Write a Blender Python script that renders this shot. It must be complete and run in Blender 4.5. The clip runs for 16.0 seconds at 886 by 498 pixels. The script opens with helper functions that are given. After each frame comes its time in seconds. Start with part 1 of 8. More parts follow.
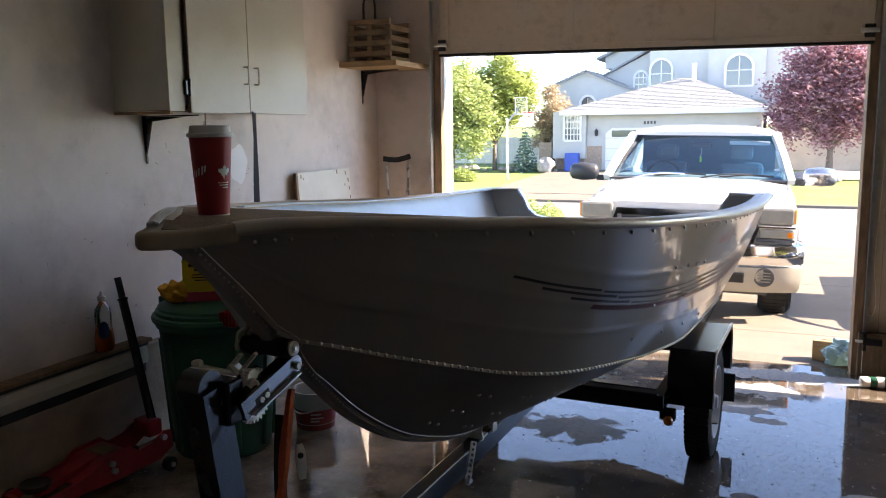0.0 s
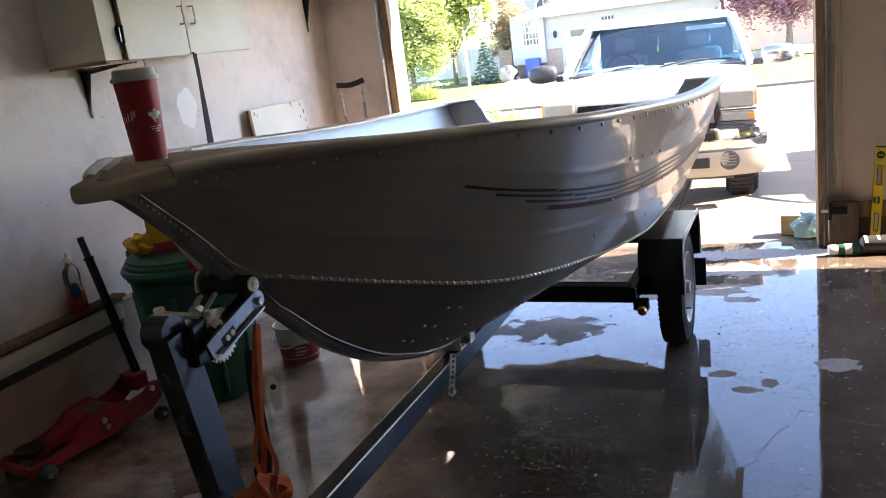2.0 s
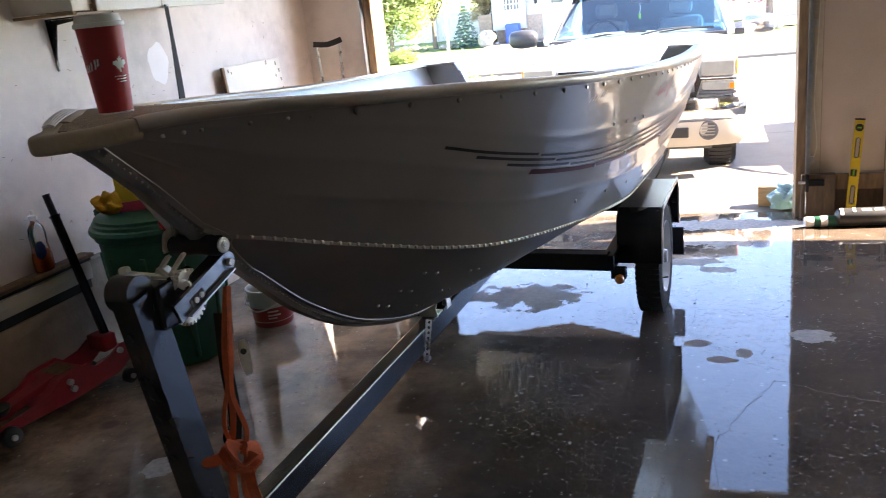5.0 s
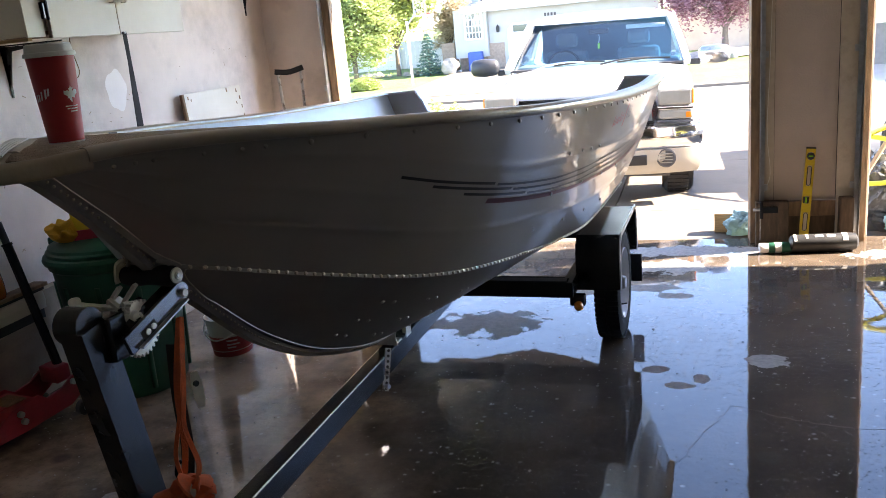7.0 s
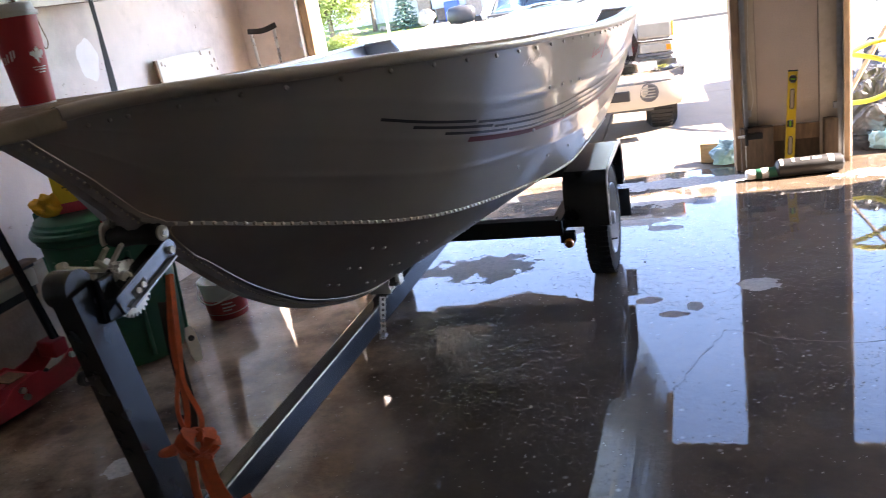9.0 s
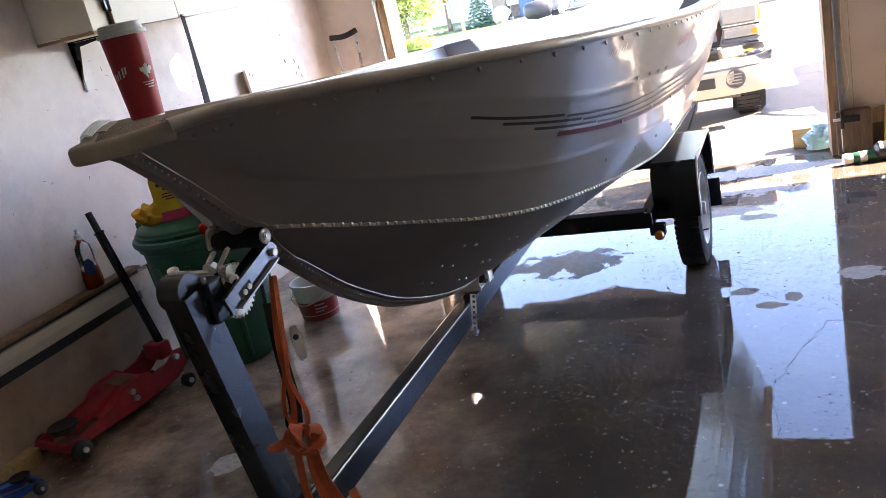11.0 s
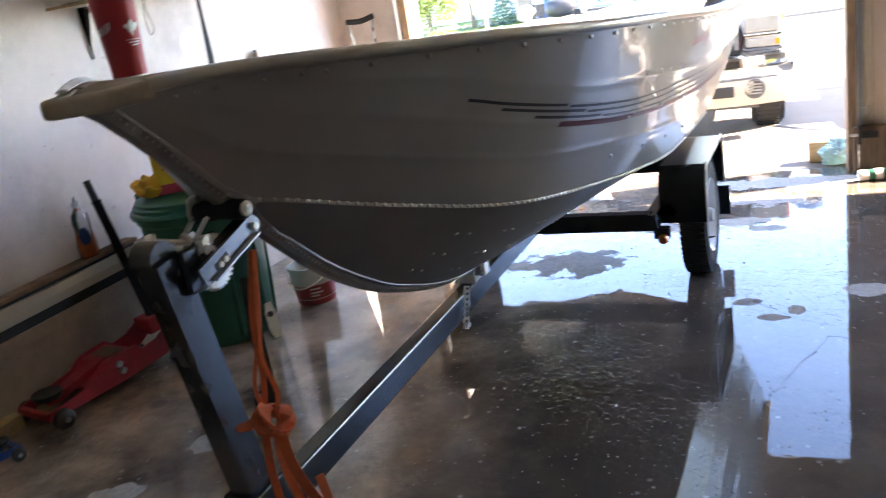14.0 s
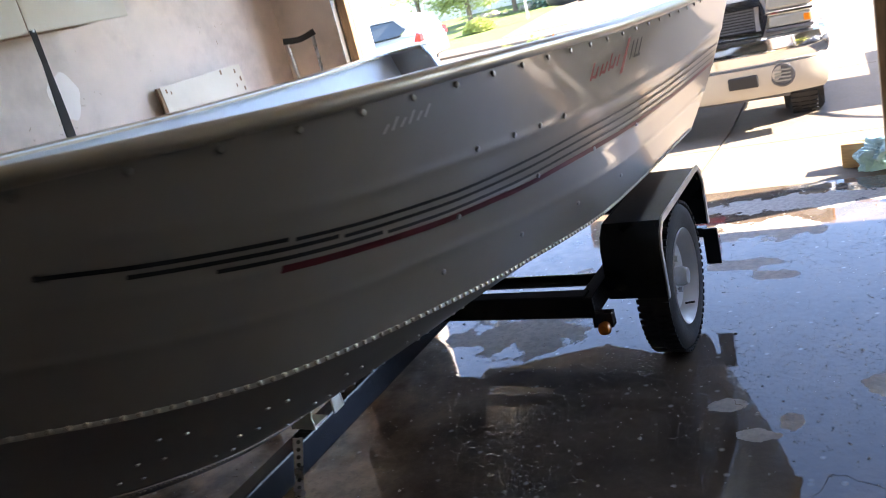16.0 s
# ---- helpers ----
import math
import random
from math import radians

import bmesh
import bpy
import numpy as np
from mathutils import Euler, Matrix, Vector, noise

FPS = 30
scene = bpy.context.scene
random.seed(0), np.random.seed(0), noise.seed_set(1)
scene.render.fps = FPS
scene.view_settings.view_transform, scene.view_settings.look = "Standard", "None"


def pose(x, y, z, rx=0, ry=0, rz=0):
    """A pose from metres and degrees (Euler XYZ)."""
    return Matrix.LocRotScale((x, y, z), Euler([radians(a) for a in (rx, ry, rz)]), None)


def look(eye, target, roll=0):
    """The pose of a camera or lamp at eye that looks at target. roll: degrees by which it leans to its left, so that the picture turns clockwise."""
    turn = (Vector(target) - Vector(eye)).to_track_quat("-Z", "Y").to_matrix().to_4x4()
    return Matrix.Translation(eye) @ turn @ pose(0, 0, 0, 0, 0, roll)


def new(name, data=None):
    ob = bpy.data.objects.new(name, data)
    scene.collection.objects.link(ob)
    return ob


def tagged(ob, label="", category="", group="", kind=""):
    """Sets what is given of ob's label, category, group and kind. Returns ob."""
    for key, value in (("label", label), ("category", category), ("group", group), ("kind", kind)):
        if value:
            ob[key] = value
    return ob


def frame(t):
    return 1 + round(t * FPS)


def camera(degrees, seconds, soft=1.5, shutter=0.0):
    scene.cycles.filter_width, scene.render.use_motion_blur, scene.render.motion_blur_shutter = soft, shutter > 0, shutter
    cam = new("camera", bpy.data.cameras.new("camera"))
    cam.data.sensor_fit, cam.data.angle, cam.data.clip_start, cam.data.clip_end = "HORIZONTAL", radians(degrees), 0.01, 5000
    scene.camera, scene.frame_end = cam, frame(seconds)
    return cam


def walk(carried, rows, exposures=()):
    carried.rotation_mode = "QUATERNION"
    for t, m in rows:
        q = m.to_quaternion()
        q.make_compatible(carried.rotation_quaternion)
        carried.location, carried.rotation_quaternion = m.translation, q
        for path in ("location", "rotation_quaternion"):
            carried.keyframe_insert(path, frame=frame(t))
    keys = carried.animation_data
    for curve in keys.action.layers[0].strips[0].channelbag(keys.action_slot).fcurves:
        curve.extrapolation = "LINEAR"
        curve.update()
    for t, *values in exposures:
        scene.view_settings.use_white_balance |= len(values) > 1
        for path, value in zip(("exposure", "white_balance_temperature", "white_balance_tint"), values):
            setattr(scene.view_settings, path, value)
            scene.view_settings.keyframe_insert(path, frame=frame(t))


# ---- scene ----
cam = camera(56.6, 16.0, soft=0.7, shutter=0.5)
EXPOSURES = [
    (0, 3.57, 7490, 17), (0.6, 3.62, 7440, 17), (1, 3.98, 7150, 15), (1.3, 4.30, 7400, 17), (2.5, 4.28, 7490, 18), (3.5, 4.54, 7440, 18), (5, 4.68, 7440, 18), (7.5, 4.25, 7240, 16), (8.5, 4.48, 7240, 18), (9.2, 4.88, 7390, 22), (10, 5.08, 7490, 24),
    (12.5, 5.23, 6980, 19), (13, 5.46, 7080, 19), (14, 5.32, 7180, 16), (14.5, 5.18, 7090, 14), (15, 4.58, 7090, 14), (15.5, 4.58, 7190, 15), (16, 4.18, 7340, 17)]
PATH = [
    (0, (0.931, -5.625, 1.598), (0.17, -3.799, 1.305), -0.7),
    (0.5, (0.943, -5.632, 1.589), (0.223, -3.806, 1.202), -2.6),
    (1, (0.97, -5.607, 1.56), (0.254, -3.828, 0.99), -6.9),
    (1.5, (0.97, -5.599, 1.569), (0.27, -3.802, 1.04), -7.3),
    (2, (0.984, -5.604, 1.582), (0.274, -3.798, 1.097), -7.4),
    (2.5, (0.965, -5.62, 1.593), (0.203, -3.83, 1.128), -7.7),
    (3, (0.947, -5.63, 1.588), (0.137, -3.866, 1.104), -7.3),
    (3.5, (0.931, -5.62, 1.573), (0.117, -3.869, 1.051), -6.6),
    (4, (0.924, -5.611, 1.568), (0.137, -3.855, 1.023), -5.9),
    (4.5, (0.93, -5.592, 1.549), (0.2, -3.822, 0.971), -5.9),
    (5, (0.958, -5.557, 1.563), (0.303, -3.755, 0.992), -6.0),
    (7.5, (0.98, -5.554, 1.57), (0.423, -3.703, 1.055), -5.7),
    (8, (0.986, -5.552, 1.539), (0.464, -3.711, 0.957), -6.6),
    (8.5, (0.994, -5.543, 1.535), (0.511, -3.707, 0.906), -7.3),
    (9, (0.985, -5.56, 1.535), (0.428, -3.744, 0.909), -9.5),
    (9.5, (0.965, -5.568, 1.539), (0.34, -3.771, 0.923), -11.0),
    (10, (0.962, -5.575, 1.541), (0.279, -3.798, 0.93), -12.0),
    (12.3, (0.956, -5.585, 1.537), (0.188, -3.834, 0.952), -13.0),
    (12.5, (0.953, -5.584, 1.53), (0.177, -3.839, 0.933), -13.0),
    (13, (0.936, -5.565, 1.518), (0.159, -3.83, 0.897), -11.1),
    (13.5, (0.957, -5.565, 1.513), (0.175, -3.831, 0.895), -9.8),
    (13.8, (0.965, -5.519, 1.489), (0.189, -3.788, 0.855), -8.5),
    (14, (0.985, -5.52, 1.49), (0.218, -3.772, 0.893), -9.6),
    (14.5, (1.025, -5.287, 1.463), (0.524, -3.47, 0.796), -11.4),
    (15, (1.064, -5.045, 1.486), (0.535, -3.241, 0.803), -12.0),
    (15.5, (1.216, -4.727, 1.507), (0.394, -2.992, 0.949), -15.7),
    (16, (1.269, -4.425, 1.462), (0.346, -2.754, 0.867), -14.7),
]
walk(cam, [(t, look(eye, target, roll)) for t, eye, target, roll in PATH], EXPOSURES)

# ---- light ----
world = bpy.data.worlds.new("sky")
scene.world = world
world.use_nodes = True
wn = world.node_tree.nodes
sky = wn.new("ShaderNodeTexSky")
sky.sky_type = 'NISHITA'
sky.sun_disc = False
SUN_EL, SUN_AZ = radians(36), radians(75)      # azimuth clockwise from +y
sky.sun_elevation, sky.sun_rotation = SUN_EL, SUN_AZ
sky.dust_density, sky.ozone_density, sky.air_density, sky.altitude = 0.0, 1.4, 0.62, 1500
wn["Background"].inputs["Strength"].default_value = 0.095
world.node_tree.links.new(sky.outputs[0], wn["Background"].inputs[0])
sun = new("sun", bpy.data.lights.new("sun", 'SUN'))
sun.data.energy, sun.data.angle, sun.data.color = 2.5, radians(0.5), (1.0, 0.94, 0.85)
sv = Vector((math.sin(SUN_AZ) * math.cos(SUN_EL), math.cos(SUN_AZ) * math.cos(SUN_EL), math.sin(SUN_EL)))
sun.rotation_mode = 'QUATERNION'
sun.rotation_quaternion = sv.to_track_quat('Z', 'Y')

# ---- materials ----
def mat(name, col, rough=0.6, metal=0.0, var=0.15, scale=8.0, bump=0.0, bscale=60.0, stain=None, stain_scale=1.2, stain_amt=0.3,
        coat=0.0, spec=0.5, rvar=0.1, rand=0.0, trans=0.0, stretch=(1, 1, 1), coords="Object"):
    """A procedural surface: base colour with fine and broad variation, roughness variation and fine relief."""
    m = bpy.data.materials.new(name)
    m.use_nodes = True
    nt = m.node_tree
    N, L = nt.nodes, nt.links
    b = N["Principled BSDF"]
    b.inputs["Metallic"].default_value = metal
    b.inputs["Specular IOR Level"].default_value = spec
    b.inputs["Coat Weight"].default_value = coat
    b.inputs["Coat Roughness"].default_value = 0.06
    b.inputs["Transmission Weight"].default_value = trans
    tc = N.new("ShaderNodeTexCoord")
    mp = N.new("ShaderNodeMapping")
    mp.inputs["Scale"].default_value = stretch
    L.new(tc.outputs[coords], mp.inputs[0])
    n1 = N.new("ShaderNodeTexNoise")
    n1.inputs["Scale"].default_value, n1.inputs["Detail"].default_value = scale, 6
    L.new(mp.outputs[0], n1.inputs["Vector"])
    r1 = N.new("ShaderNodeMapRange")
    r1.inputs["From Min"].default_value, r1.inputs["From Max"].default_value = 0.3, 0.7
    r1.inputs["To Min"].default_value, r1.inputs["To Max"].default_value = 1 - var, 1 + var
    L.new(n1.outputs["Fac"], r1.inputs[0])
    mul = N.new("ShaderNodeVectorMath")
    mul.operation = 'SCALE'
    mul.inputs[0].default_value = col
    L.new(r1.outputs[0], mul.inputs["Scale"])
    out = mul.outputs[0]
    if rand:
        oi = N.new("ShaderNodeObjectInfo")
        rr = N.new("ShaderNodeMapRange")
        rr.inputs["To Min"].default_value, rr.inputs["To Max"].default_value = 1 - rand, 1 + rand
        L.new(oi.outputs["Random"], rr.inputs[0])
        m2 = N.new("ShaderNodeVectorMath")
        m2.operation = 'SCALE'
        L.new(out, m2.inputs[0])
        L.new(rr.outputs[0], m2.inputs["Scale"])
        out = m2.outputs[0]
    if stain is not None:
        n2 = N.new("ShaderNodeTexNoise")
        n2.inputs["Scale"].default_value, n2.inputs["Detail"].default_value, n2.inputs["Roughness"].default_value = stain_scale, 7, 0.62
        L.new(mp.outputs[0], n2.inputs["Vector"])
        r2 = N.new("ShaderNodeMapRange")
        r2.inputs["From Min"].default_value, r2.inputs["From Max"].default_value = 0.5, 0.72
        r2.inputs["To Min"].default_value, r2.inputs["To Max"].default_value = 0, stain_amt
        L.new(n2.outputs["Fac"], r2.inputs[0])
        mx = N.new("ShaderNodeMix")
        mx.data_type = 'RGBA'
        L.new(r2.outputs[0], mx.inputs[0])
        L.new(out, mx.inputs[6])
        mx.inputs[7].default_value = (*stain, 1)
        out = mx.outputs[2]
    L.new(out, b.inputs["Base Color"])
    r3 = N.new("ShaderNodeMapRange")
    r3.inputs["From Min"].default_value, r3.inputs["From Max"].default_value = 0.3, 0.7
    r3.inputs["To Min"].default_value, r3.inputs["To Max"].default_value = max(0.02, rough - rvar * rough), min(1, rough + rvar * rough)
    L.new(n1.outputs["Fac"], r3.inputs[0])
    L.new(r3.outputs[0], b.inputs["Roughness"])
    if bump:
        n3 = N.new("ShaderNodeTexNoise")
        n3.inputs["Scale"].default_value, n3.inputs["Detail"].default_value = bscale, 4
        L.new(mp.outputs[0], n3.inputs["Vector"])
        bp = N.new("ShaderNodeBump")
        bp.inputs["Strength"].default_value, bp.inputs["Distance"].default_value = bump, 0.01
        L.new(n3.outputs["Fac"], bp.inputs["Height"])
        L.new(bp.outputs[0], b.inputs["Normal"])
    return m


def wet_concrete():
    m = bpy.data.materials.new("wet_concrete")
    m.use_nodes = True
    N, L = m.node_tree.nodes, m.node_tree.links
    b = N["Principled BSDF"]
    b.inputs["Specular IOR Level"].default_value = 0.12
    tc = N.new("ShaderNodeTexCoord")

    def noise_tex(scale, detail=6, rough=0.55):
        n = N.new("ShaderNodeTexNoise")
        n.inputs["Scale"].default_value, n.inputs["Detail"].default_value, n.inputs["Roughness"].default_value = scale, detail, rough
        L.new(tc.outputs["Object"], n.inputs["Vector"])
        return n.outputs["Fac"]

    def ramp(src, a, c, lo, hi):
        r = N.new("ShaderNodeMapRange")
        r.inputs["From Min"].default_value, r.inputs["From Max"].default_value = a, c
        r.inputs["To Min"].default_value, r.inputs["To Max"].default_value = lo, hi
        L.new(src, r.inputs[0])
        return r.outputs[0]

    def mix(fac, a, c):
        x = N.new("ShaderNodeMix")
        x.data_type = 'RGBA'
        L.new(fac, x.inputs[0])
        for i, v in ((6, a), (7, c)):
            if isinstance(v, tuple):
                x.inputs[i].default_value = (*v, 1)
            else:
                L.new(v, x.inputs[i])
        return x.outputs[2]

    def math2(op, a, c):
        n = N.new("ShaderNodeMath")
        n.operation = op
        for i, v in enumerate((a, c)):
            if isinstance(v, (int, float)):
                n.inputs[i].default_value = v
            else:
                L.new(v, n.inputs[i])
        return n.outputs[0]

    def grit(scale, share):
        """Rounded grains standing out of the water film: height, one in so many cells."""
        v = N.new("ShaderNodeTexVoronoi")
        v.inputs["Scale"].default_value = scale
        L.new(tc.outputs["Object"], v.inputs["Vector"])
        sp = N.new("ShaderNodeSeparateColor")
        L.new(v.outputs["Color"], sp.inputs[0])
        keep = math2('LESS_THAN', sp.outputs[0], share)
        return math2('MULTIPLY', ramp(v.outputs["Distance"], 0.42, 0.12, 0, 1), keep)

    broad, mid, fine = noise_tex(0.55, 4), noise_tex(3.2, 8, 0.62), noise_tex(42, 6)
    # places where the water has dried off: x, y, half sizes
    near = None
    for x, y, rx, ry in ((-0.06, -1.55, 0.30, 0.17), (0.25, -0.95, 0.22, 0.10), (-0.45, -0.95, 0.25, 0.1), (1.29, -2.0, 0.07, 0.07), (0.83, -2.13, 0.06, 0.035), (0.93, -2.29, 0.055, 0.028), (1.02, -2.21, 0.03, 0.045),
                         (0.83, -0.5, 0.24, 0.14), (0.80, -0.93, 0.17, 0.06), (0.90, -1.08, 0.09, 0.05), (0.95, -0.12, 0.55, 0.12), (-0.95, -3.44, 0.075, 0.06), (-1.08, -3.78, 0.07, 0.05), (2.4, -0.25, 0.5, 0.10)):
        e = N.new("ShaderNodeVectorMath")
        e.operation = 'MULTIPLY_ADD'
        e.inputs[1].default_value, e.inputs[2].default_value = (1 / rx, 1 / ry, 0), (-x / rx, -y / ry, 0)
        L.new(tc.outputs["Object"], e.inputs[0])
        ln = N.new("ShaderNodeVectorMath")
        ln.operation = 'LENGTH'
        L.new(e.outputs[0], ln.inputs[0])
        near = ln.outputs["Value"] if near is None else math2('MINIMUM', near, ln.outputs["Value"])
    wobble = math2('MULTIPLY', math2('SUBTRACT', noise_tex(7.0, 7, 0.62), 0.5), 3.0)
    dry = math2('MAXIMUM', ramp(math2('ADD', near, wobble), 1.04, 0.96, 0, 1), ramp(noise_tex(2.6, 8, 0.6), 0.74, 0.76, 0, 0.8))
    # thin milky rings left by drops
    ring = N.new("ShaderNodeTexVoronoi")
    ring.inputs["Scale"].default_value = 3.1
    L.new(tc.outputs["Object"], ring.inputs["Vector"])
    spot = ramp(math2('ADD', ring.outputs["Distance"], math2('MULTIPLY', wobble, 0.03)), 0.19, 0.15, 0, 0.55)
    sp2 = N.new("ShaderNodeSeparateColor")
    L.new(ring.outputs["Color"], sp2.inputs[0])
    spot = math2('MULTIPLY', spot, math2('LESS_THAN', sp2.outputs[1], 0.55))
    # the pale tan also stands in for the left wall's reflection
    base = mix(ramp(mid, 0.35, 0.65, 0, 1), (0.070, 0.050, 0.035), (0.470, 0.355, 0.260))
    base = mix(ramp(broad, 0.45, 0.65, 0, 0.45), base, (0.115, 0.086, 0.062))
    base = mix(ramp(fine, 0.56, 0.72, 0, 0.5), base, (0.16, 0.13, 0.10))
    # darker away from the left wall: wetter, and the boat's dark reflection painted in
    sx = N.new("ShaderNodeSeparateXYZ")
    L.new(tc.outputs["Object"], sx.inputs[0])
    wet_dim = ramp(math2('ADD', sx.outputs[0], math2('MULTIPLY', wobble, 0.35)), -0.50, 0.22, 0, 0.86)
    base = mix(wet_dim, base, (0.058, 0.043, 0.031))
    base = mix(ramp(noise_tex(15, 7, 0.65), 0.58, 0.70, 0, 0.25), base, (0.15, 0.118, 0.09))
    base = mix(spot, base, (0.10, 0.086, 0.074))
    # pale flecks of paint and grit
    base = mix(math2('MULTIPLY', grit(38, 0.035), 0.85), base, (0.42, 0.39, 0.35))
    base = mix(dry, base, mix(ramp(fine, 0.35, 0.65, 0, 1), (0.36, 0.34, 0.315), (0.52, 0.49, 0.455)))
    L.new(base, b.inputs["Base Color"])
    wet = math2('SUBTRACT', 1.0, dry)
    L.new(wet, b.inputs["Coat Weight"])
    b.inputs["Coat IOR"].default_value = 1.42
    L.new(ramp(noise_tex(1.7, 6), 0.45, 0.7, 0.0, 0.04), b.inputs["Coat Roughness"])
    b.inputs["Roughness"].default_value = 0.8
    b.inputs["Specular IOR Level"].default_value = 0.05
    bp = N.new("ShaderNodeBump")
    bp.inputs["Strength"].default_value, bp.inputs["Distance"].default_value = 0.5, 0.006
    L.new(fine, bp.inputs["Height"])
    L.new(bp.outputs[0], b.inputs["Normal"])
    share = ramp(noise_tex(1.4, 5), 0.46, 0.64, 0.015, 0.20)
    height = math2('ADD', math2('MULTIPLY', grit(95, share), 0.75), math2('MULTIPLY', grit(210, share), 0.4))
    height = math2('ADD', height, math2('MULTIPLY', noise_tex(11, 3), 0.16))
    height = math2('ADD', height, math2('MULTIPLY', noise_tex(33, 2), ramp(noise_tex(1.9, 4), 0.47, 0.60, 0.0, 0.10)))
    cb = N.new("ShaderNodeBump")
    cb.inputs["Strength"].default_value, cb.inputs["Distance"].default_value = 1.0, 0.0013
    L.new(height, cb.inputs["Height"])
    L.new(cb.outputs[0], b.inputs["Coat Normal"])
    return m


def glass(name, tint=(0.9, 0.95, 0.95), rough=0.0, ior=1.52):
    """Thin glass: clear with a mirror gloss that grows at a slant."""
    m = bpy.data.materials.new(name)
    m.use_nodes = True
    N, L = m.node_tree.nodes, m.node_tree.links
    N.remove(N["Principled BSDF"])
    t, g, fr, mx = (N.new(k) for k in ("ShaderNodeBsdfTransparent", "ShaderNodeBsdfGlossy", "ShaderNodeFresnel", "ShaderNodeMixShader"))
    t.inputs[0].default_value = (*tint, 1)
    g.inputs["Roughness"].default_value = rough
    fr.inputs["IOR"].default_value = ior
    L.new(fr.outputs[0], mx.inputs[0])
    L.new(t.outputs[0], mx.inputs[1])
    L.new(g.outputs[0], mx.inputs[2])
    L.new(mx.outputs[0], N["Material Output"].inputs[0])
    return m


